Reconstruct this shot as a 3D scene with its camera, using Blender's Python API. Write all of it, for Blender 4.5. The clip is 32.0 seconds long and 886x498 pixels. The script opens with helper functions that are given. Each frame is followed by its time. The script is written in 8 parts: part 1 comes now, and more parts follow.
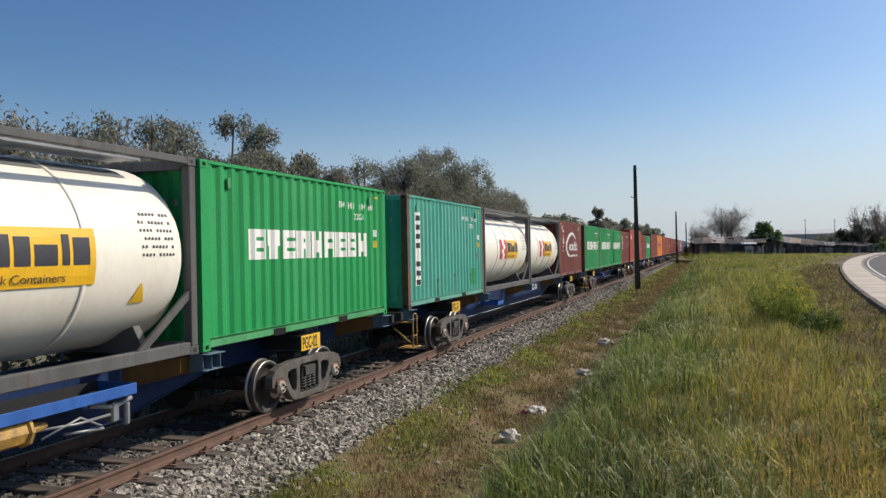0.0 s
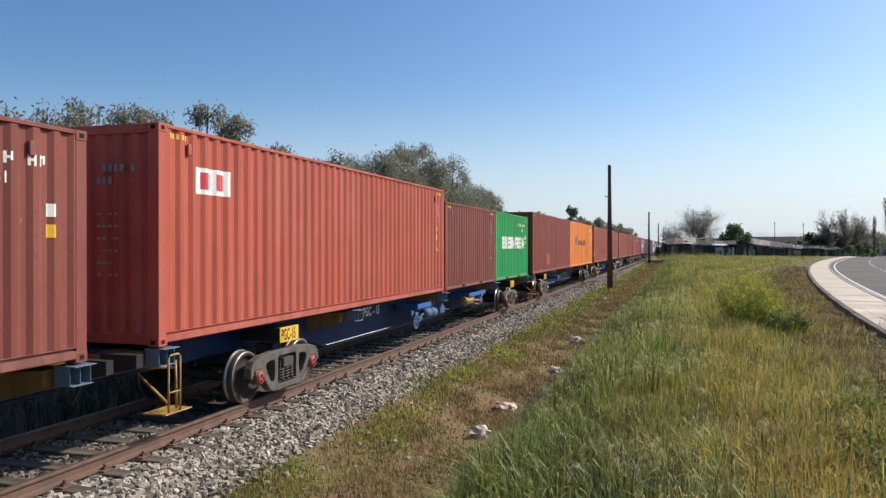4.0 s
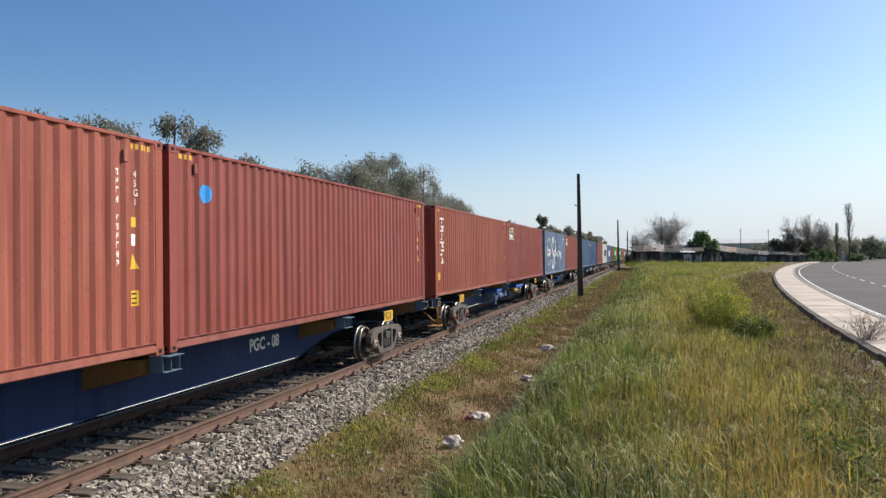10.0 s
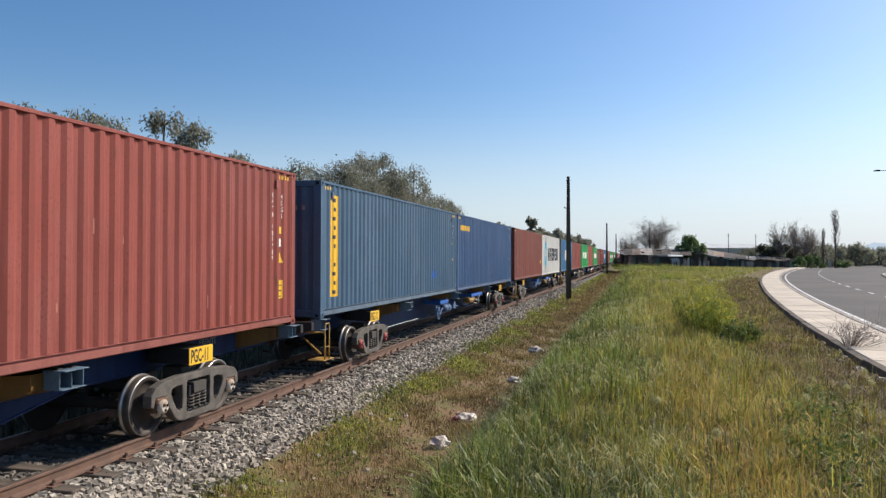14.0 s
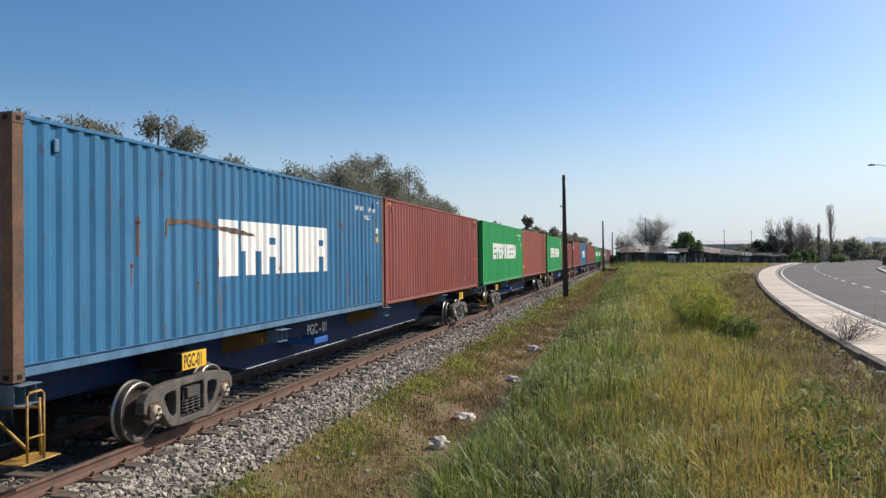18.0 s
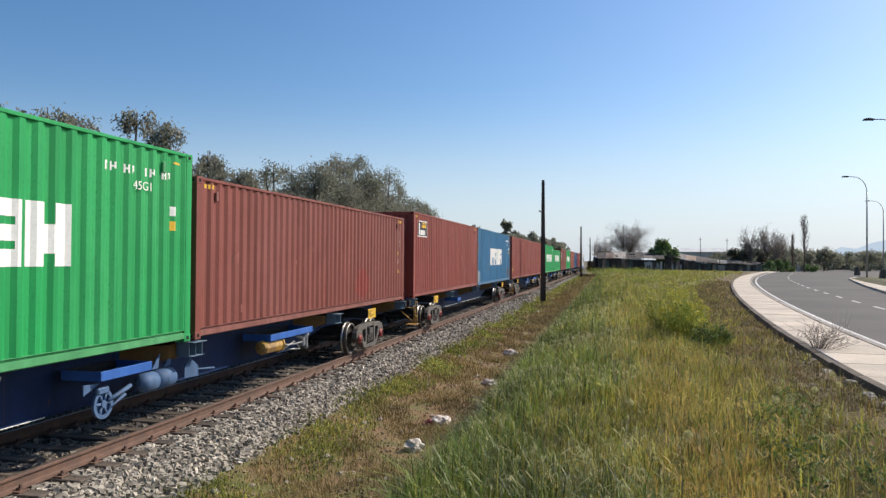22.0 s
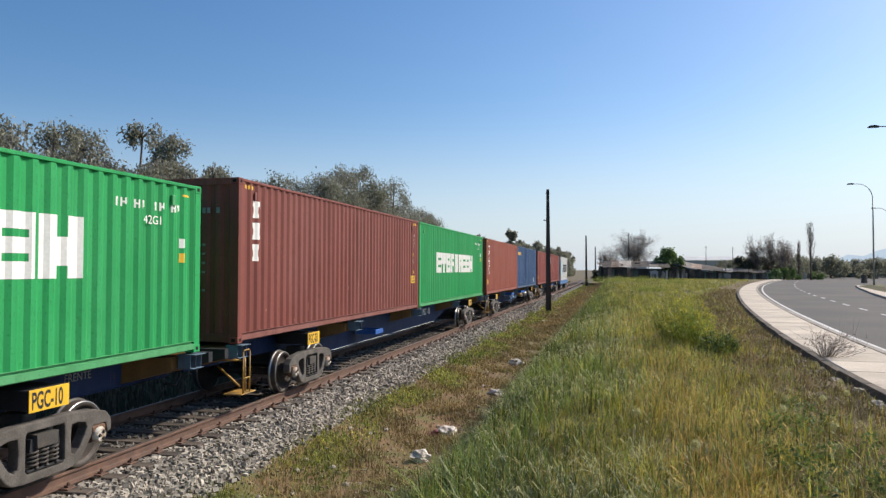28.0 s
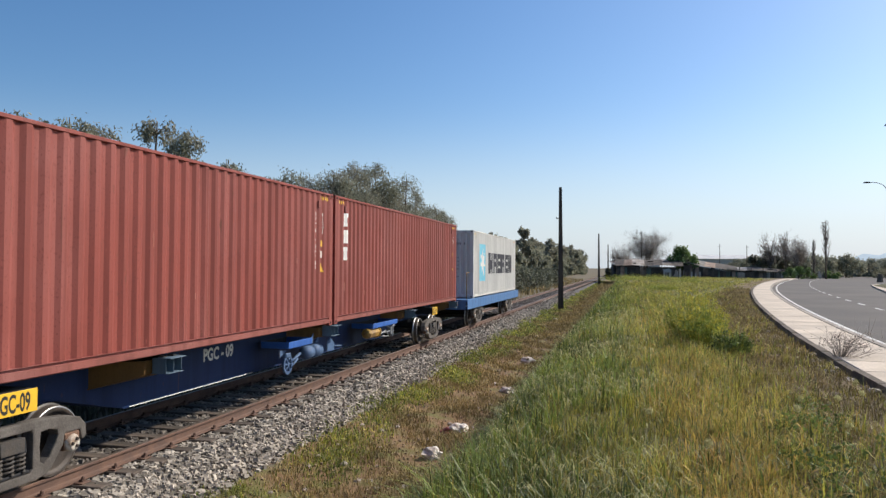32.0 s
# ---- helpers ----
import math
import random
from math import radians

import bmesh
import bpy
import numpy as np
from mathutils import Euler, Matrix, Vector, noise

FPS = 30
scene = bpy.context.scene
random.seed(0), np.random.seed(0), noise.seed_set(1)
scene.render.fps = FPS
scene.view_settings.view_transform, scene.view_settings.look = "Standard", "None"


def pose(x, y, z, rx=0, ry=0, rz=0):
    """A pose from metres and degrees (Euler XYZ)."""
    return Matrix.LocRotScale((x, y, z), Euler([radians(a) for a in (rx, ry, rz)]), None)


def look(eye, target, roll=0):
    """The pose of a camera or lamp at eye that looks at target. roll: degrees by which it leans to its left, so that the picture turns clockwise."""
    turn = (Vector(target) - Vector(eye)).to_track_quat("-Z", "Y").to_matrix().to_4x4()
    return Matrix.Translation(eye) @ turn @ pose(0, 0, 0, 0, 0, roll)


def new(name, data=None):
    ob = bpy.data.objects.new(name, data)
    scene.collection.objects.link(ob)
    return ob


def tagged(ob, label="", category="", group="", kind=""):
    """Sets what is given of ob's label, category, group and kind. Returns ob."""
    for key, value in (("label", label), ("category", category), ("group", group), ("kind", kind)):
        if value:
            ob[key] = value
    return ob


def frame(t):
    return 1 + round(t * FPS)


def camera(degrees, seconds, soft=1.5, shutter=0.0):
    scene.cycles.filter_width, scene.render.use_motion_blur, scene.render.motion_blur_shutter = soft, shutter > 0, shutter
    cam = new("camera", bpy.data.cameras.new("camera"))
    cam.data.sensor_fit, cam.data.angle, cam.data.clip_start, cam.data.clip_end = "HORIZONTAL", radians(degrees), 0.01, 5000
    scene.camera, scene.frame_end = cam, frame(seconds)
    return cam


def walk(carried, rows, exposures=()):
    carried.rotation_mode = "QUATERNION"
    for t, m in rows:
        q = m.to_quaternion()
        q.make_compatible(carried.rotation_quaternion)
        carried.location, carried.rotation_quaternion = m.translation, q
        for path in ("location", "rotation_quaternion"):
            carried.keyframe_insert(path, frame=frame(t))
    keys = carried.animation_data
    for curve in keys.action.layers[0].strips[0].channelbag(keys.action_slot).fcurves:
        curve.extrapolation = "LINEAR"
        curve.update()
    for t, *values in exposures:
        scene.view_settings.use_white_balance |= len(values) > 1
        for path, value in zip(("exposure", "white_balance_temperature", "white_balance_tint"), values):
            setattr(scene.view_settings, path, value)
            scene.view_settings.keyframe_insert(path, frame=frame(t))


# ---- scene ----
# camera: stands on the grass verge, 1.63 m over the ground; rail top is z = 0
EYE = Vector((0, 0, 2.53))
# seconds, yaw, pitch, lean
PATH = [
    (0, 19.161, 0.158, -1.086), (0.5, 19.248, 0.231, -1.091), (1, 18.593, 0.234, -0.909), (1.5, 18.284, 0.313, -0.384),
    (2, 17.934, 0.249, -0.37), (2.5, 17.558, 0.034, -0.294), (3, 17.258, -0.099, -0.604), (3.5, 17.297, -0.139, 0.085),
    (5.5, 16.709, -0.354, -0.541), (6, 16.12, -0.171, -0.145), (6.5, 15.824, -0.172, -0.098), (7, 15.719, -0.24, -0.491),
    (7.5, 15.71, -0.147, -0.171), (8, 15.714, -0.051, -0.223), (8.5, 15.634, 0.003, -0.726), (9, 15.547, 0.295, -0.714),
    (9.5, 15.273, 0.576, -0.064), (10, 15.055, 0.554, -0.623), (10.5, 14.742, 0.468, -0.92), (11, 14.569, 0.418, -0.408),
    (11.5, 14.567, 0.424, -0.603), (12, 14.579, 0.525, -0.414), (12.5, 14.608, 0.589, 0.016), (13, 14.545, 0.574, -0.157),
    (13.5, 14.477, 0.561, 0.012), (14, 14.236, 0.596, 0.191), (14.5, 13.84, 0.642, -0.216), (16.5, 14.601, 0.509, -0.266),
    (17, 14.451, 0.519, -0.386), (17.5, 14.185, 0.514, -0.545), (18, 13.973, 0.607, -0.61), (18.5, 13.805, 0.729, 0.028),
    (19, 13.605, 0.677, -0.226), (19.5, 13.521, 0.596, 0.236), (20, 13.274, 0.676, -0.01), (20.5, 12.929, 0.782, 0.29),
    (21, 12.613, 0.916, 0.955), (21.5, 12.442, 0.972, 1.107), (22, 12.362, 0.804, 0.446), (22.5, 12.44, 0.637, 0.573),
    (23, 12.555, 0.514, -0.125), (23.5, 12.59, 0.56, -0.336), (24, 12.57, 0.802, 0.415), (24.5, 12.487, 1.018, 0.436),
    (26.5, 12.827, 1.199, -0.181), (27, 12.785, 1.339, -0.025), (27.5, 12.726, 1.534, 0.605), (28, 12.743, 1.547, 0.117),
    (28.5, 12.856, 1.429, 0.176), (29, 13.052, 1.259, 0.433), (29.5, 13.079, 1.238, 0.21), (30, 13.096, 1.2, 0.169),
    (30.5, 13.204, 1.191, 0.107), (31, 13.36, 1.223, -0.085), (31.5, 13.524, 1.192, -0.013), (32, 13.663, 1.36, 0.345),
]


def aim(yaw, pitch, lean):
    y, p = radians(yaw), radians(pitch)
    way = Vector((-math.sin(y) * math.cos(p), math.cos(y) * math.cos(p), math.sin(p)))
    return look(EYE, EYE + way, lean)


cam = camera(60.48, 32.0, soft=1.4)
walk(cam, [(t, aim(a, b, c)) for t, a, b, c in PATH], exposures=[(0, -0.28), (0.5, -0.18), (1, -0.06), (2, -0.14), (3, 0.04), (5.5, 0.05), (6, 0.06), (7, -0.15), (8, 0.0), (9, 0.03), (14, 0.04), (17, -0.02), (18, -0.05), (19, 0.07), (20, 0.0), (21, 0.0), (23, 0.05), (24, 0.02), (27, 0.07), (28, 0.02), (30, -0.03), (32, 0.02)])

# ---- light ----
SUN_AZ, SUN_EL = 38.0, 39.0   # azimuth from +x towards +y
world = bpy.data.worlds.new("sky")
scene.world = world
world.use_nodes = True
wn = world.node_tree
sky = wn.nodes.new("ShaderNodeTexSky")
sky.sky_type, sky.sun_disc = "NISHITA", False
sky.sun_elevation, sky.sun_rotation = radians(SUN_EL), radians(90 - SUN_AZ)
sky.altitude, sky.air_density, sky.dust_density, sky.ozone_density = 500, 1.0, 2.0, 3.0
# pale haze low over the horizon
geo, sep = wn.nodes.new("ShaderNodeTexCoord"), wn.nodes.new("ShaderNodeSeparateXYZ")
wn.links.new(geo.outputs["Generated"], sep.inputs[0])
haze, hmix = wn.nodes.new("ShaderNodeMapRange"), wn.nodes.new("ShaderNodeMix")
haze.interpolation_type = "SMOOTHERSTEP"
for key, value in (("From Min", -0.02), ("From Max", 0.24), ("To Min", 0.78), ("To Max", 0.0)):
    haze.inputs[key].default_value = value
hmix.data_type = "RGBA"
hmix.inputs[7].default_value = (4.9, 5.6, 6.5, 1)
wn.links.new(sep.outputs[2], haze.inputs["Value"])
# the sky is paler and brighter towards the sun
facing = wn.nodes.new("ShaderNodeVectorMath")
facing.operation = "DOT_PRODUCT"
facing.inputs[1].default_value = (math.cos(radians(SUN_AZ)), math.sin(radians(SUN_AZ)), 0)
wn.links.new(geo.outputs["Generated"], facing.inputs[0])
share, gain, thick, lit = (wn.nodes.new(n) for n in ("ShaderNodeMapRange", "ShaderNodeMapRange", "ShaderNodeMath", "ShaderNodeMath"))
for node, lo, hi in ((share, 0.27, 1.08), (gain, 0.75, 1.08)):
    node.inputs["From Min"].default_value, node.inputs["From Max"].default_value = -1, 1
    node.inputs["To Min"].default_value, node.inputs["To Max"].default_value = lo, hi
    wn.links.new(facing.outputs["Value"], node.inputs["Value"])
thick.operation, lit.operation = "MULTIPLY", "MULTIPLY"
wn.links.new(haze.outputs[0], thick.inputs[0])
wn.links.new(share.outputs[0], thick.inputs[1])
wn.links.new(thick.outputs[0], hmix.inputs[0])
hue = wn.nodes.new("ShaderNodeHueSaturation")
hue.inputs["Hue"].default_value, hue.inputs["Saturation"].default_value = 0.501, 1.24
lit.inputs[1].default_value = 1.05
wn.links.new(gain.outputs[0], lit.inputs[0])
wn.links.new(lit.outputs[0], hue.inputs["Value"])
wn.links.new(sky.outputs[0], hue.inputs["Color"])
wn.links.new(hue.outputs[0], hmix.inputs[6])
wn.links.new(hmix.outputs[2], wn.nodes["Background"].inputs[0])
wn.nodes["Background"].inputs[1].default_value = 0.14
sun = new("sun", bpy.data.lights.new("sun", "SUN"))
sun.data.energy, sun.data.angle, sun.data.color = 4.9, radians(0.53), (1.0, 0.91, 0.78)
sd = Vector((math.cos(radians(SUN_AZ)) * math.cos(radians(SUN_EL)), math.sin(radians(SUN_AZ)) * math.cos(radians(SUN_EL)), math.sin(radians(SUN_EL))))
sun.matrix_world = look(sd * 60, (0, 0, 0))


# ---- materials ----
def mat(name, rgb, rough=0.7, metal=0.0, var=0.25, scale=3.0, fine=40.0, bump=0.2, rgb2=None, amount=0.5, random_tint=0.0, island=0.0, stretch=(1, 1, 1), translucent=0.0, dist=0.01):
    """A worn surface: base colour, a second colour in patches, fine grain and bump."""
    m = bpy.data.materials.new(name)
    m.use_nodes = True
    n, l = m.node_tree.nodes, m.node_tree.links
    b = n["Principled BSDF"]
    b.inputs["Roughness"].default_value, b.inputs["Metallic"].default_value = rough, metal
    tc, mp = n.new("ShaderNodeTexCoord"), n.new("ShaderNodeMapping")
    mp.inputs["Scale"].default_value = stretch
    l.new(tc.outputs["Object"], mp.inputs[0])
    big, small = n.new("ShaderNodeTexNoise"), n.new("ShaderNodeTexNoise")
    for t, s, d in ((big, scale, 4), (small, fine, 3)):
        t.inputs["Scale"].default_value, t.inputs["Detail"].default_value = s, d
        l.new(mp.outputs[0], t.inputs["Vector"])
    ramp = n.new("ShaderNodeValToRGB")
    ramp.color_ramp.elements[0].position, ramp.color_ramp.elements[1].position = amount - 0.12, amount + 0.16
    other = rgb2 or tuple(c * (1 - var) for c in rgb)
    ramp.color_ramp.elements[0].color, ramp.color_ramp.elements[1].color = (*other, 1), (*rgb, 1)
    l.new(big.outputs[0], ramp.inputs[0])
    mul = n.new("ShaderNodeMix")
    mul.data_type, mul.blend_type = "RGBA", "MULTIPLY"
    mul.inputs[0].default_value = 1
    gr = n.new("ShaderNodeMapRange")
    gr.inputs["To Min"].default_value, gr.inputs["To Max"].default_value = 1 - var, 1 + var
    gr.inputs["From Min"].default_value, gr.inputs["From Max"].default_value = 0.25, 0.75
    l.new(small.outputs[0], gr.inputs["Value"])
    l.new(ramp.outputs[0], mul.inputs[6])
    l.new(gr.outputs[0], mul.inputs[7])
    out = mul.outputs[2]
    for amt, node, sock in ((random_tint, "ShaderNodeObjectInfo", "Random"), (island, "ShaderNodeNewGeometry", "Random Per Island")):
        if amt:
            src, mr, m2 = n.new(node), n.new("ShaderNodeMapRange"), n.new("ShaderNodeMix")
            mr.inputs["To Min"].default_value, mr.inputs["To Max"].default_value = 1 - amt, 1 + amt
            m2.data_type, m2.blend_type = "RGBA", "MULTIPLY"
            m2.inputs[0].default_value = 1
            l.new(src.outputs[sock], mr.inputs["Value"])
            l.new(out, m2.inputs[6])
            l.new(mr.outputs[0], m2.inputs[7])
            out = m2.outputs[2]
    l.new(out, b.inputs["Base Color"])
    if bump:
        bp = n.new("ShaderNodeBump")
        bp.inputs["Strength"].default_value, bp.inputs["Distance"].default_value = bump, dist
        l.new(small.outputs[0], bp.inputs["Height"])
        l.new(bp.outputs[0], b.inputs["Normal"])
    if translucent:
        tr, mx = n.new("ShaderNodeBsdfTranslucent"), n.new("ShaderNodeMixShader")
        l.new(out, tr.inputs[0])
        mx.inputs[0].default_value = translucent
        l.new(b.outputs[0], mx.inputs[1])
        l.new(tr.outputs[0], mx.inputs[2])
        l.new(mx.outputs[0], n["Material Output"].inputs[0])
    return m


SHADES = {}


def dusted(key):
    """The same paint as a container's side, paler with settled dust."""
    name, rgb, rust = SHADES[M[key].name]
    if key + "_dusted" not in M:
        share = 0.08 if rgb[0] > 0.2 else 0.15
        M[key + "_dusted"] = paint(name + "_dusted", tuple(c + (d - c) * share for c, d in zip(rgb, (0.46, 0.43, 0.39))), rust)
    return M[key + "_dusted"]


def paint(name, rgb, rust=0.35, fade=0.07, rough=0.6):
    """Container paint: faded in large patches, streaked with dirt downwards, with rust spots."""
    m = bpy.data.materials.new(name)
    m.use_nodes = True
    n, l = m.node_tree.nodes, m.node_tree.links
    b = n["Principled BSDF"]
    SHADES[m.name] = (name, rgb, rust)
    b.inputs["Roughness"].default_value = rough
    b.inputs["Specular IOR Level"].default_value = 0.25
    tc, oi, add = n.new("ShaderNodeTexCoord"), n.new("ShaderNodeObjectInfo"), n.new("ShaderNodeVectorMath")
    add.operation = "ADD"
    k = n.new("ShaderNodeVectorMath")
    k.operation = "SCALE"
    k.inputs[0].default_value, = ((37, 91, 13),)
    l.new(oi.outputs["Random"], k.inputs["Scale"])
    l.new(tc.outputs["Object"], add.inputs[0])
    l.new(k.outputs[0], add.inputs[1])

    def tex(scale, stretch, detail=4):
        mp, t = n.new("ShaderNodeMapping"), n.new("ShaderNodeTexNoise")
        mp.inputs["Scale"].default_value = stretch
        t.inputs["Scale"].default_value, t.inputs["Detail"].default_value = scale, detail
        l.new(add.outputs[0], mp.inputs[0])
        l.new(mp.outputs[0], t.inputs["Vector"])
        return t.outputs[0]

    def mix(a, fac, rgb_to, lo, hi):
        r, mx = n.new("ShaderNodeMapRange"), n.new("ShaderNodeMix")
        r.inputs["From Min"].default_value, r.inputs["From Max"].default_value = lo, hi
        mx.data_type = "RGBA"
        l.new(fac, r.inputs["Value"])
        l.new(r.outputs[0], mx.inputs[0])
        if isinstance(a, tuple):
            mx.inputs[6].default_value = (*a, 1)
        else:
            l.new(a, mx.inputs[6])
        mx.inputs[7].default_value = (*rgb_to, 1)
        return mx.outputs[2]
    pale = tuple(c + (0.5 - c) * fade for c in rgb)
    dark = tuple(c * (0.82 - rust * 0.35) for c in rgb)
    c = mix(rgb, tex(0.55, (1, 1, 0.6)), pale, 0.42, 0.75)
    c = mix(c, tex(5.0, (1, 1, 0.05)), dark, 0.5, 0.72)
    c = mix(c, tex(1.3, (1, 1, 1), 8), tuple(x * 0.82 for x in rgb), 0.5, 0.8)
    c = mix(c, tex(9.0, (1, 1, 0.35), 6), (0.10, 0.052, 0.03), 0.76 - rust * 0.18, 0.86 - rust * 0.1)
    if rust >= 0.5:
        c = mix(c, tex(8.0, (1, 1, 0.03), 4), (0.13, 0.06, 0.035), 0.70 - rust * 0.06, 0.84 - rust * 0.06)
    # rib by rib fading, pale scuffs and grime
    c = mix(c, tex(2.6, (0.2, 1, 0.03), 2), tuple(x * 0.74 for x in rgb), 0.52, 0.75)
    c = mix(c, tex(26.0, (1, 1, 0.25), 5), tuple(x * 1.28 + 0.012 for x in rgb), 0.66, 0.80)
    c = mix(c, tex(40.0, (1, 1, 0.6), 4), tuple(x * 0.7 for x in rgb), 0.56, 0.72)
    l.new(c, b.inputs["Base Color"])
    bp = n.new("ShaderNodeBump")
    bp.inputs["Strength"].default_value, bp.inputs["Distance"].default_value = 0.25, 0.02
    l.new(tex(1.8, (1, 1, 0.6), 2), bp.inputs["Height"])
    l.new(bp.outputs[0], b.inputs["Normal"])
    return m


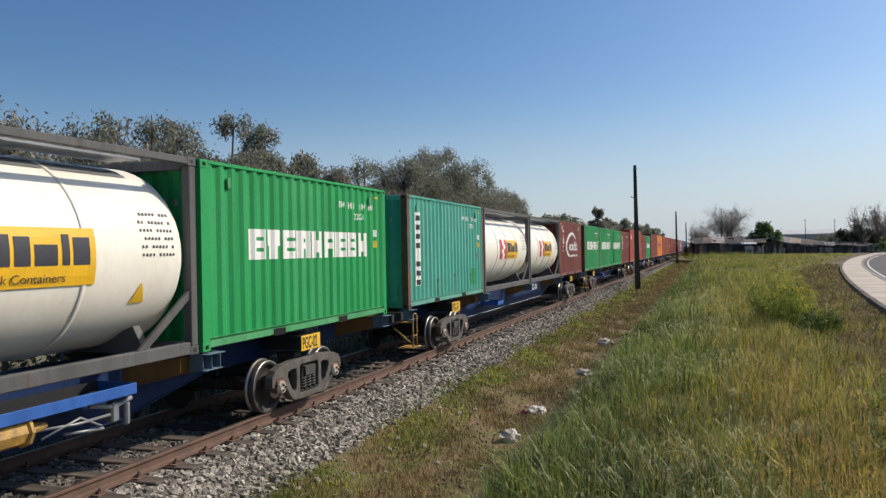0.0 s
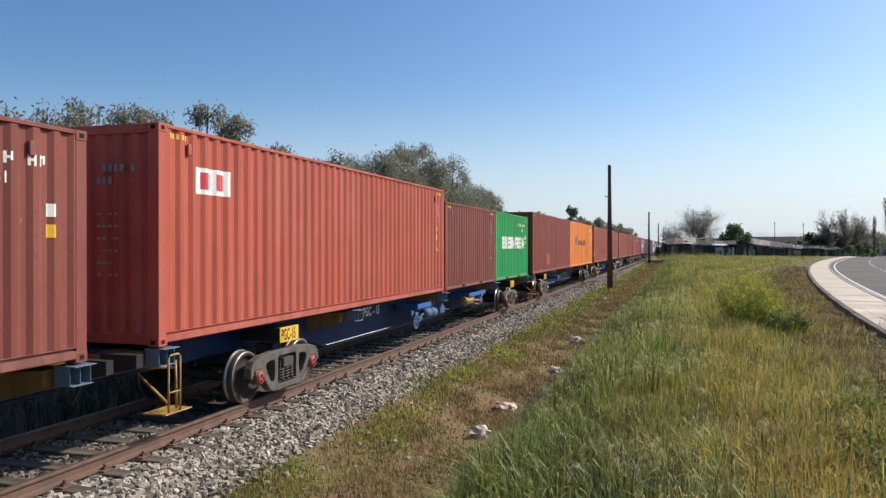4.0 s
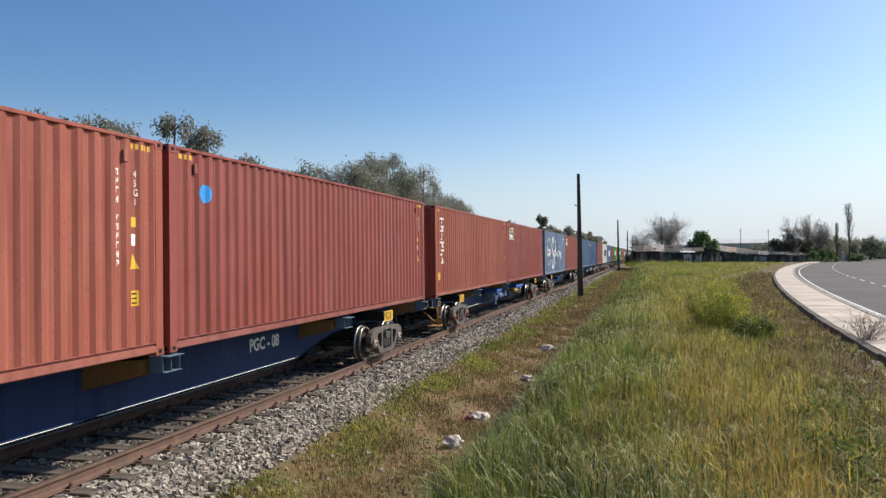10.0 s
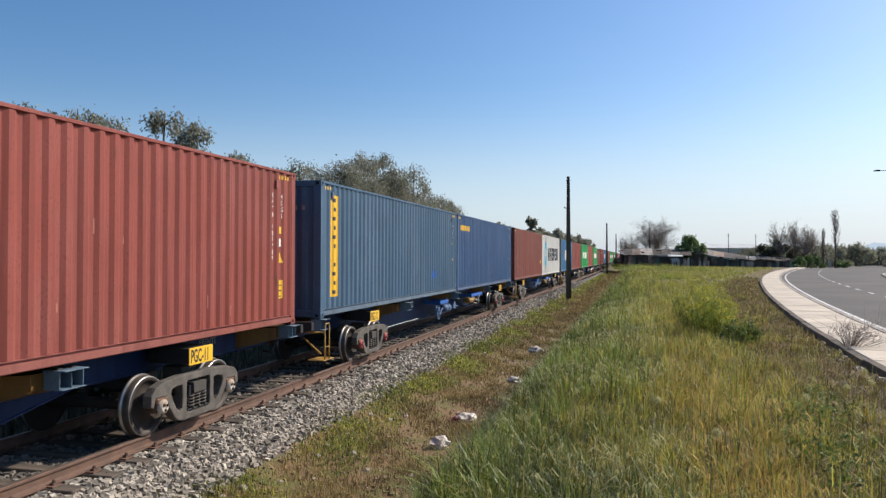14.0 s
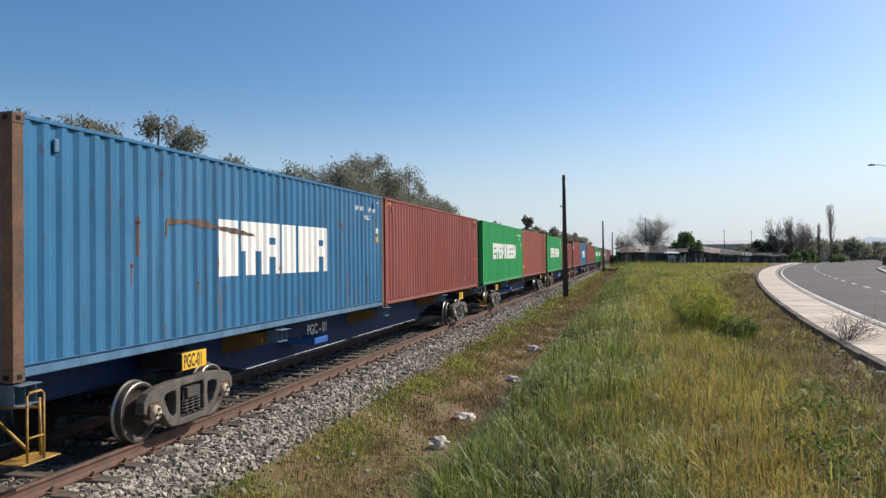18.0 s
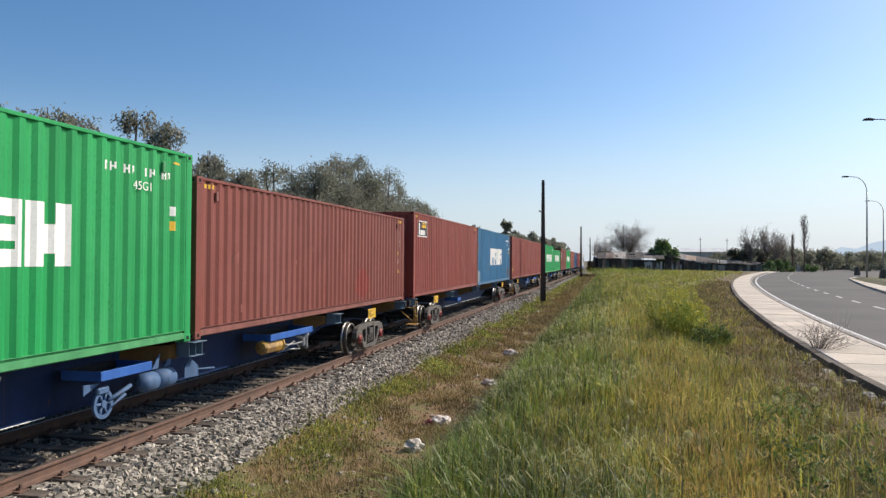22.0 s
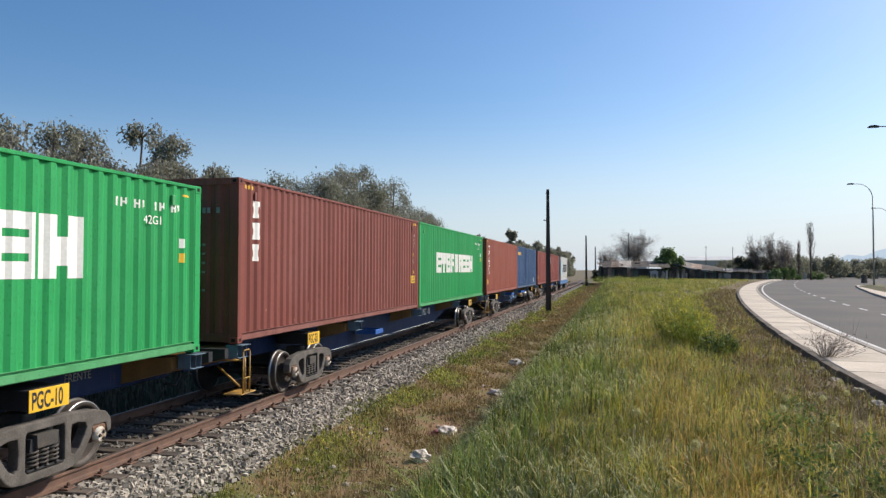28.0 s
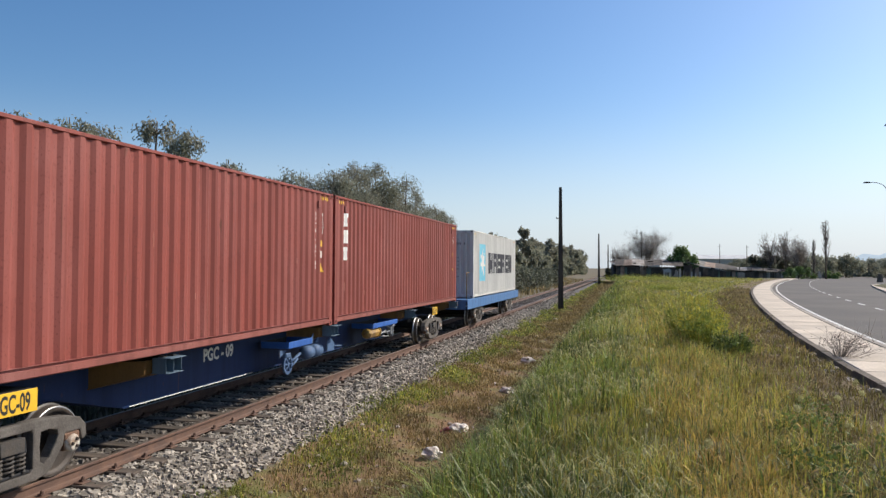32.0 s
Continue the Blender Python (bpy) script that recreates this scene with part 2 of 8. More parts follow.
M = {
    "red": paint("red_oxide_paint", (0.278, 0.068, 0.051), 0.5),
    "brown": paint("brown_oxide_paint", (0.231, 0.068, 0.051), 0.55, 0.04),
    "coral": paint("coral_red_paint", (0.456, 0.101, 0.064)),
    "dusty": paint("dusty_red_paint", (0.345, 0.095, 0.061), 0.5),
    "patch_pale": paint("pale_patch_paint", (0.424, 0.159, 0.117), 0.3),
    "patch_grey": paint("pale_grey_patch_paint", (0.307, 0.366, 0.424), 0.9, 0.1),
    "crimson": paint("crimson_patch_paint", (0.265, 0.048, 0.035), 0.3),
    "orange": paint("orange_paint", (0.848, 0.265, 0.048)),
    "green": paint("green_paint", (0.019, 0.329, 0.090), 0.2, 0.05),
    "green_worn": paint("worn_green_paint", (0.025, 0.318, 0.095), 0.7, 0.08),
    "teal": paint("teal_paint", (0.080, 0.382, 0.286), 0.6, 0.12),
    "slate": paint("slate_blue_paint", (0.061, 0.122, 0.196), 0.35),
    "pale_blue": paint("pale_blue_paint", (0.159, 0.228, 0.339), 1.0, 0.12),
    "sky_blue": paint("sky_blue_paint", (0.032, 0.159, 0.307), 0.6, 0.06),
    "navy": paint("navy_paint", (0.037, 0.090, 0.201), 0.25),
    "light_grey": paint("light_grey_paint", (0.636, 0.625, 0.583), 0.3, 0.05),
    "tank_white": mat("tank_white_paint", (0.90, 0.85, 0.73), 0.4, 0, 0.04, 0.9, 14, 0.04, (0.80, 0.74, 0.61), amount=0.4, stretch=(1, 1, 0.4)),
    "frame_grey": paint("frame_grey_paint", (0.12, 0.115, 0.11), 0.5),
    "wagon_blue": paint("wagon_blue_paint", (0.006, 0.025, 0.092), 0.5, 0.02),
    "wagon_orange": paint("wagon_orange_paint", (0.15, 0.074, 0.016), 0.7, 0.03),
    "rail_blue": paint("bright_blue_paint", (0.037, 0.127, 0.424), 0.25, 0.03),
    "tail_blue": paint("tail_blue_paint", (0.080, 0.185, 0.382), 0.5, 0.05),
    "yellow": mat("yellow_paint", (0.50, 0.29, 0.05), 0.6, 0, 0.25, 5, 40, 0.05, (0.22, 0.13, 0.05), amount=0.48),
    "rusty_post": mat("rusty_post", (0.16, 0.085, 0.05), 0.85, 0, 0.3, 4, 40, 0.3, (0.10, 0.06, 0.04)),
    "rust_stain": mat("rust_stain", (0.10, 0.085, 0.075), 0.85, 0, 0.3, 7, 40, 0.2, (0.14, 0.075, 0.045)),
    "rust_run": mat("orange_rust_run", (0.20, 0.105, 0.055), 0.85, 0, 0.3, 7, 40, 0.2, (0.12, 0.08, 0.06)),
    "white": mat("white_paint", (0.86, 0.84, 0.78), 0.55, 0, 0.08, 4, 30, 0.03, amount=0.35),
    "black": mat("black_paint", (0.02, 0.02, 0.02), 0.6, 0, 0.2, 4, 30, 0),
    "label_yellow": mat("label_yellow", (0.85, 0.50, 0.03), 0.5, 0, 0.06, 4, 30, 0),
    "logo_yellow": mat("logo_yellow", (0.88, 0.50, 0.02), 0.45, 0, 0.08, 4, 30, 0),
    "logo_red": mat("logo_red", (0.62, 0.05, 0.06), 0.45, 0, 0.08, 4, 30, 0),
    "logo_blue": mat("logo_blue", (0.03, 0.10, 0.30), 0.5, 0, 0.08, 4, 30, 0),
    "logo_sky": mat("logo_sky", (0.22, 0.62, 0.76), 0.5, 0, 0.06, 4, 30, 0),
    "logo_spot": mat("logo_spot", (0.02, 0.30, 0.72), 0.5, 0, 0.06, 4, 30, 0),
    "logo_dark": mat("logo_dark", (0.035, 0.035, 0.045), 0.6, 0, 0.1, 4, 30, 0),
    "steel": mat("dark_cast_steel", (0.055, 0.052, 0.05), 0.8, 0.0, 0.3, 6, 60, 0.3, (0.075, 0.062, 0.05)),
    "tread": mat("polished_tread", (0.42, 0.41, 0.40), 0.35, 0.9, 0.15, 8, 60, 0.05),
    "wheel": mat("rusty_wheel", (0.05, 0.036, 0.028), 0.85, 0.0, 0.3, 6, 60, 0.2, (0.035, 0.028, 0.024)),
    "cap_white": mat("white_axle_cap", (0.62, 0.58, 0.5), 0.6, 0, 0.2, 9, 60, 0.1, (0.3, 0.2, 0.13)),
    "cap_red": mat("red_axle_cap", (0.42, 0.07, 0.06), 0.6, 0, 0.2, 9, 60, 0.1),
    # near-black: the shade inside holes and cells put into the colour
    "hole_shade": mat("unlit_recess", (0.006, 0.006, 0.006), 1.0, 0, 0.2, 4, 30, 0),
    "bracket": paint("bracket_blue_paint", (0.13, 0.19, 0.25), 0.5, 0.02),
    # grime tone, also used where shade is put into the colour
    "under": mat("grimy_underframe", (0.018, 0.019, 0.023), 0.85, 0, 0.3, 4, 40, 0.2),
    "rim": mat("scuffed_wheel_rim", (0.085, 0.066, 0.054), 0.65, 0.1, 0.25, 8, 60, 0.1, (0.055, 0.044, 0.037)),
    "rail": mat("rusty_rail", (0.165, 0.092, 0.062), 0.8, 0.0, 0.22, 5, 70, 0.25, (0.115, 0.068, 0.05)),
    "rail_top": mat("worn_rail_top", (0.30, 0.24, 0.20), 0.42, 0.7, 0.2, 4, 50, 0.05, stretch=(1, 0.1, 1)),
    "sleeper": mat("weathered_sleeper", (0.12, 0.093, 0.072), 0.9, 0, 0.3, 2, 25, 0.5, (0.065, 0.052, 0.042), stretch=(0.3, 3, 1), random_tint=0.3),
    "stone": mat("ballast_stone", (0.385, 0.345, 0.29), 0.9, 0, 0.15, 6, 60, 0.2, (0.25, 0.22, 0.18), island=0.64),
    "pole": mat("tarred_pole", (0.045, 0.036, 0.03), 0.85, 0, 0.3, 1.5, 30, 0.4, (0.08, 0.06, 0.045), stretch=(3, 3, 0.3)),
    "asphalt": mat("asphalt", (0.122, 0.104, 0.087), 0.88, 0, 0.16, 0.22, 25, 0.25, (0.088, 0.078, 0.068)),
    "slab": mat("concrete_slab", (0.62, 0.53, 0.42), 0.88, 0, 0.16, 0.9, 22, 0.2, (0.50, 0.42, 0.33), random_tint=0.09),
    "kerb": mat("kerb_stone", (0.40, 0.355, 0.295), 0.9, 0, 0.2, 1.2, 20, 0.3, (0.28, 0.245, 0.205), random_tint=0.12),
    # soil brown taken darker, the verge-side kerb's shade put into the colour
    "kerb_soil_shade": mat("soil_stained_kerb", (0.17, 0.135, 0.10), 0.95, 0, 0.3, 1.5, 20, 0.4, (0.10, 0.08, 0.06), random_tint=0.2),
    "road_paint": mat("road_paint", (0.66, 0.65, 0.60), 0.75, 0, 0.12, 1.5, 20, 0.1, (0.45, 0.44, 0.42), amount=0.4),
    "bark": mat("bark", (0.18, 0.145, 0.115), 0.9, 0, 0.3, 3, 25, 0.5, (0.08, 0.062, 0.05), stretch=(2, 2, 0.5)),
    "twig": mat("grey_twig", (0.34, 0.29, 0.25), 0.9, 0, 0.2, 3, 25, 0.2, island=0.25),
    "leaf_olive": mat("olive_leaf", (0.235, 0.245, 0.175), 0.6, 0, 0.2, 0.25, 6, 0, (0.235, 0.22, 0.165), island=0.4, translucent=0.42),
    # far and dark leaves lightened, distance haze mixed into their colour
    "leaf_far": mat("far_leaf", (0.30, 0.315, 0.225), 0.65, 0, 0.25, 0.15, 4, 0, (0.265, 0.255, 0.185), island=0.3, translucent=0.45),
    "leaf_dark": mat("dark_leaf", (0.19, 0.205, 0.135), 0.65, 0, 0.3, 0.2, 4, 0, (0.065, 0.065, 0.04), island=0.4, translucent=0.2),
    "leaf_fresh": mat("fresh_leaf", (0.19, 0.27, 0.085), 0.55, 0, 0.25, 0.5, 6, 0, island=0.4, translucent=0.3),
    "tin": mat("rusty_tin", (0.45, 0.41, 0.36), 0.75, 0.0, 0.25, 0.6, 12, 0.2, (0.13, 0.105, 0.085), random_tint=0.5),
    "plank": mat("grey_plank", (0.11, 0.092, 0.078), 0.9, 0, 0.3, 1, 15, 0.2, (0.06, 0.05, 0.043), random_tint=0.35),
    "plaster": mat("pale_plaster", (0.50, 0.475, 0.43), 0.85, 0, 0.12, 0.4, 8, 0.1),
    "galvanised": mat("galvanised_steel", (0.30, 0.31, 0.32), 0.5, 0.5, 0.12, 2, 25, 0.05),
    "litter": mat("white_litter", (0.80, 0.77, 0.73), 0.7, 0, 0.2, 9, 40, 0.5, (0.42, 0.34, 0.28), amount=0.48),
    "litter_red": mat("red_litter", (0.36, 0.10, 0.09), 0.6, 0, 0.2, 6, 40, 0.3),
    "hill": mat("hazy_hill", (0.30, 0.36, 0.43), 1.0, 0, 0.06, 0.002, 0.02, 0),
}


# emission added to the hill backdrop, standing in for sky-lit distance haze
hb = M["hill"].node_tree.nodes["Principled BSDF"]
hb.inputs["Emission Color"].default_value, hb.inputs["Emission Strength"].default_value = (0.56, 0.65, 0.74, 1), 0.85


# ---- mesh building ----
class Shape:
    """Collects vertices and faces for one mesh; each face has a material slot."""

    def __init__(self):
        self.v, self.f, self.s, self.smooth = [], [], [], []

    def add(self, verts, faces, slot=0, smooth=False):
        b = len(self.v)
        self.v += [tuple(p) for p in verts]
        for q in faces:
            self.f.append(tuple(b + i for i in q))
            self.s.append(slot)
            self.smooth.append(smooth)
        return self

    def box(self, x0, y0, z0, x1, y1, z1, slot=0, bevel=0.0):
        """A box; with bevel its twelve edges are cut off."""
        if not bevel:
            v = [(x, y, z) for x in (x0, x1) for y in (y0, y1) for z in (z0, z1)]
            return self.add(v, [(0, 1, 3, 2), (4, 6, 7, 5), (0, 4, 5, 1), (2, 3, 7, 6), (0, 2, 6, 4), (1, 5, 7, 3)], slot)
        b, v, lo, hi = bevel, [], (x0, y0, z0), (x1, y1, z1)
        for cx in (0, 1):
            for cy in (0, 1):
                for cz in (0, 1):
                    for axis in range(3):
                        p = []
                        for i, c in enumerate((cx, cy, cz)):
                            e = hi[i] if c else lo[i]
                            p.append(e if i == axis else e + (-b if c else b))
                        v.append(p)

        def at(cx, cy, cz, axis):
            return (cx * 4 + cy * 2 + cz) * 3 + axis
        f = []
        for axis in range(3):
            a1, a2 = (axis + 1) % 3, (axis + 2) % 3
            for side in (0, 1):
                q = []
                for u, w in ((0, 0), (1, 0), (1, 1), (0, 1)):
                    c = [0, 0, 0]
                    c[axis], c[a1], c[a2] = side, u, w
                    q.append(at(*c, axis))
                f.append(q if side else q[::-1])
            for u in (0, 1):
                for w in (0, 1):
                    c0, c1 = [0, 0, 0], [0, 0, 0]
                    c0[a1], c0[a2], c1[a1], c1[a2], c1[axis] = u, w, u, w, 1
                    q = [at(*c0, a1), at(*c1, a1), at(*c1, a2), at(*c0, a2)]
                    f.append(q if u != w else q[::-1])
        for cx in (0, 1):
            for cy in (0, 1):
                for cz in (0, 1):
                    q = [at(cx, cy, cz, i) for i in range(3)]
                    f.append(q if (cx + cy + cz) % 2 else q[::-1])
        return self.add(v, f, slot)

    def prism(self, outline, axis, a, b, slot=0):
        """An outline of (u, w) pairs pushed from a to b along an axis (0, 1 or 2)."""
        n = len(outline)

        def put(u, w, t):
            return ((t, u, w), (u, t, w), (u, w, t))[axis]
        v = [put(u, w, a) for u, w in outline] + [put(u, w, b) for u, w in outline]
        f = [tuple(range(n))[::-1], tuple(range(n, 2 * n))] + [(i, (i + 1) % n, n + (i + 1) % n, n + i) for i in range(n)]
        return self.add(v, f, slot)

    def lathe(self, profile, axis, centre, n=20, slot=0, smooth=True, slots=None):
        """Rings of (distance along the axis, radius) turned round an axis through centre."""
        v, f = [], []
        for t, r in profile:
            for i in range(n):
                a = 2 * math.pi * i / n
                u, w = r * math.cos(a), r * math.sin(a)
                p = ((t, u, w), (u, t, w), (u, w, t))[axis]
                v.append([p[j] + centre[j] for j in range(3)])
        for k in range(len(profile) - 1):
            sl = slots[k] if slots else slot
            self.add([], [])
            for i in range(n):
                f.append(((k * n + i, k * n + (i + 1) % n, (k + 1) * n + (i + 1) % n, (k + 1) * n + i), sl))
        b = len(self.v)
        self.v += [tuple(p) for p in v]
        for q, sl in f:
            self.f.append(tuple(b + i for i in q))
            self.s.append(sl)
            self.smooth.append(smooth)
        for k in (0, len(profile) - 1):
            if profile[k][1] > 1e-4:
                q = [b + k * n + i for i in range(n)]
                self.f.append(tuple(q if k else q[::-1]))
                self.s.append((slots[-1] if k else slots[0]) if slots else slot)
                self.smooth.append(False)
        return self

    def tube(self, pts, r, n=6, slot=0, taper=None):
        """A round bar through points; taper: radius at the end."""
        pts = [Vector(p) for p in pts]
        rings = []
        for i, p in enumerate(pts):
            d = (pts[min(i + 1, len(pts) - 1)] - pts[max(i - 1, 0)]).normalized()
            s = d.cross(Vector((0, 0, 1)) if abs(d.z) < 0.9 else Vector((1, 0, 0))).normalized()
            t = d.cross(s)
            rr = r if taper is None else r + (taper - r) * i / (len(pts) - 1)
            rings.append([p + (s * math.cos(2 * math.pi * k / n) + t * math.sin(2 * math.pi * k / n)) * rr for k in range(n)])
        v = [q for ring in rings for q in ring]
        f = [(i * n + k, i * n + (k + 1) % n, (i + 1) * n + (k + 1) % n, (i + 1) * n + k) for i in range(len(pts) - 1) for k in range(n)]
        f += [tuple(range(n))[::-1], tuple((len(pts) - 1) * n + k for k in range(n))]
        return self.add(v, f, slot, True)

    def mesh(self, name, mats):
        me = bpy.data.meshes.new(name)
        me.from_pydata(self.v, [], self.f)
        for m in (mats if isinstance(mats, (list, tuple)) else [mats]):
            me.materials.append(m)
        me.polygons.foreach_set("material_index", self.s)
        me.polygons.foreach_set("use_smooth", self.smooth)
        me.update()
        return me


def part(name, shape, mats, parent=None, label="", at=None):
    """Links a shape, or a mesh that is already built, as one object under a thing or a part."""
    me = shape if isinstance(shape, bpy.types.Mesh) else shape.mesh(name, mats)
    ob = new(name, me)
    if parent:
        ob.parent = parent
    if at is not None:
        ob.matrix_basis = at if isinstance(at, Matrix) else Matrix.Translation(at)
    return tagged(ob, label, kind="stuff") if name == "word_mark" else tagged(ob, label)


def big_mesh(name, verts, faces, mats, smooth=False):
    """A mesh from arrays: (n, 3) vertices and (m, 3 or 4) faces."""
    me = bpy.data.meshes.new(name)
    n, m, k = len(verts), len(faces), faces.shape[1]
    me.vertices.add(n)
    me.vertices.foreach_set("co", np.asarray(verts, np.float32).ravel())
    me.loops.add(m * k)
    me.loops.foreach_set("vertex_index", np.asarray(faces, np.int32).ravel())
    me.polygons.add(m)
    me.polygons.foreach_set("loop_start", np.arange(m, dtype=np.int32) * k)
    me.polygons.foreach_set("loop_total", np.full(m, k, np.int32))
    me.polygons.foreach_set("use_smooth", np.full(m, smooth))
    me.materials.append(mats)
    me.update(calc_edges=True)
    me.validate()
    return me


TEXT = {}


def lettering(text, height, material, bold=0.0):
    """Flat letters in the (y, z) plane, facing +x, read towards +y; origin at the lower start."""
    key = (text, height, material.name, bold)
    if key not in TEXT:
        cu = bpy.data.curves.new("letters", "FONT")
        cu.body, cu.size, cu.extrude, cu.offset = text, height / 0.7, 0.0, bold * height
        ob = bpy.data.objects.new("letters", cu)
        scene.collection.objects.link(ob)
        me = bpy.data.meshes.new_from_object(ob.evaluated_get(bpy.context.evaluated_depsgraph_get()))
        bpy.data.objects.remove(ob)
        me.transform(Matrix(((0, 0, 1, 0), (1, 0, 0, 0), (0, 1, 0, 0), (0, 0, 0, 1))))
        me.materials.clear()
        me.materials.append(material)
        TEXT[key] = me
    return TEXT[key]


# ---- ground ----
TRACK_X = -7.587
KY = [-400, -60, 0, 10.8, 16.9, 29.9, 48.4, 70.3, 100.9, 154.5, 209, 300]
KX = [3.3, 3.3, 3.3, 3.42, 3.75, 4.95, 7.2, 10.5, 16.4, 30, 51, 100]
BED_X = [-14, -12.5, -10.6, -9.6, -8.9, -6.25, -5.5, -4.6, -3.5, -2.85, -2.45, -1.95, -1.45, -0.9, -0.2, 1.2, 2.6]
BED_Z = [-0.2, -0.5, -0.6, -0.5, -0.24, -0.24, -0.55, -0.63, -0.70, -0.68, -0.54, 0.02, 0.52, 0.74, 0.84, 0.86, 0.83]


def smooth_interp(x, xs, ys):
    """Piecewise cubic through the points with limited slopes."""
    xs, ys = np.asarray(xs, float), np.asarray(ys, float)
    d = np.diff(ys) / np.diff(xs)
    m = np.concatenate([[d[0]], np.where(d[1:] * d[:-1] > 0, 2 * d[1:] * d[:-1] / (d[1:] + d[:-1] + 1e-12), 0), [d[-1]]])
    i = np.clip(np.searchsorted(xs, x) - 1, 0, len(xs) - 2)
    h = xs[i + 1] - xs[i]
    t = np.clip((x - xs[i]) / h, 0, 1)
    return ((1 + 2 * t) * (1 - t) ** 2) * ys[i] + t * (1 - t) ** 2 * h * m[i] + t * t * (3 - 2 * t) * ys[i + 1] + t * t * (t - 1) * h * m[i + 1]


def kerb_x(y):
    return smooth_interp(np.asarray(y, float), KY, KX)


def ground_z(x, y):
    """Height of the earth: track bed, ditch, bank and verge; a step down under the pavement and the road."""
    x, y = np.asarray(x, float), np.asarray(y, float)
    z = np.interp(x, BED_X, BED_Z)
    off = x - kerb_x(y)
    verge = np.interp(off, [-2.2, -0.5, -0.12, 0.3, 18.6, 19.4, 60, 4000], [0.82, 0.83, 0.835, 0.50, 0.50, 0.84, 1.2, 1.2])
    z = np.where(x > 2.6, np.minimum(verge, 1.2), np.where(off > -2.2, np.minimum(z, verge), z))
    wob = 0.05 * np.sin(x * 1.7 + y * 0.31) * np.sin(y * 0.83 - x * 0.6) + 0.03 * np.sin(x * 3.1 - y * 1.9)
    return z + wob * np.clip((x + 5.4) / 2, 0, 1) * np.clip((-off - 0.2) / 1.0, 0, 1)


def ground_material():
    m = bpy.data.materials.new("verge_earth")
    m.use_nodes = True
    n, l = m.node_tree.nodes, m.node_tree.links
    b = n["Principled BSDF"]
    b.inputs["Roughness"].default_value = 0.95
    tc, sep = n.new("ShaderNodeTexCoord"), n.new("ShaderNodeSeparateXYZ")
    l.new(tc.outputs["Object"], sep.inputs[0])

    def noise_at(scale, detail=5):
        t = n.new("ShaderNodeTexNoise")
        t.inputs["Scale"].default_value, t.inputs["Detail"].default_value = scale, detail
        l.new(tc.outputs["Object"], t.inputs["Vector"])
        return t.outputs[0]
    wob = n.new("ShaderNodeMath")
    wob.operation = "MULTIPLY_ADD"
    wob.inputs[1].default_value, wob.inputs[2].default_value = 1.6, -0.8
    l.new(noise_at(0.9), wob.inputs[0])
    across = n.new("ShaderNodeMath")
    l.new(sep.outputs[0], across.inputs[0])
    l.new(wob.outputs[0], across.inputs[1])

    def blend(a, c, lo, hi, fac=None):
        r, mx = n.new("ShaderNodeMapRange"), n.new("ShaderNodeMix")
        r.inputs["From Min"].default_value, r.inputs["From Max"].default_value = lo, hi
        mx.data_type = "RGBA"
        l.new(fac or across.outputs[0], r.inputs["Value"])
        l.new(r.outputs[0], mx.inputs[0])
        for s, col in ((6, a), (7, c)):
            if isinstance(col, tuple):
                mx.inputs[s].default_value = (*col, 1)
            else:
                l.new(col, mx.inputs[s])
        return mx.outputs[2]
    grain = noise_at(30, 6)
    gravel = blend((0.045, 0.04, 0.034), (0.17, 0.155, 0.135), 0.35, 0.68, noise_at(22, 3))
    dirt = blend((0.125, 0.074, 0.036), (0.30, 0.185, 0.095), 0.3, 0.7, grain)
    dirt = blend(dirt, (0.15, 0.145, 0.045), 0.46, 0.64, noise_at(1.6))
    turf = blend((0.07, 0.085, 0.022), (0.15, 0.125, 0.045), 0.35, 0.65, noise_at(1.1))
    turf = blend(turf, (0.20, 0.15, 0.09), 0.5, 0.75, grain)
    left = blend((0.13, 0.105, 0.06), gravel, -10.4, -9.4)
    c = blend(left, dirt, -5.75, -5.35)
    c = blend(c, turf, -3.1, -2.6)
    zone = n.new("ShaderNodeAttribute")
    zone.attribute_name = "bare"
    bare = blend((0.095, 0.065, 0.033), (0.22, 0.155, 0.085), 0.3, 0.7, grain)
    mask = n.new("ShaderNodeMath")
    mask.operation = "MULTIPLY_ADD"
    mask.inputs[1].default_value = 0.7
    l.new(noise_at(1.4), mask.inputs[0])
    l.new(zone.outputs["Fac"], mask.inputs[2])
    c = blend(c, bare, 0.75, 1.05, mask.outputs[0])
    l.new(c, b.inputs["Base Color"])
    bp = n.new("ShaderNodeBump")
    bp.inputs["Strength"].default_value, bp.inputs["Distance"].default_value = 0.5, 0.04
    l.new(grain, bp.inputs["Height"])
    l.new(bp.outputs[0], b.inputs["Normal"])
    return m


M["ground"] = ground_material()


def grid_mesh(name, xs, ys, height, material):
    X, Y = np.meshgrid(xs, ys)
    v = np.stack([X, Y, height(X, Y)], -1).reshape(-1, 3)
    i = np.arange(len(ys) - 1)[:, None] * len(xs) + np.arange(len(xs) - 1)[None]
    f = np.stack([i, i + 1, i + 1 + len(xs), i + len(xs)], -1).reshape(-1, 4)
    return big_mesh(name, v, f, material, True)


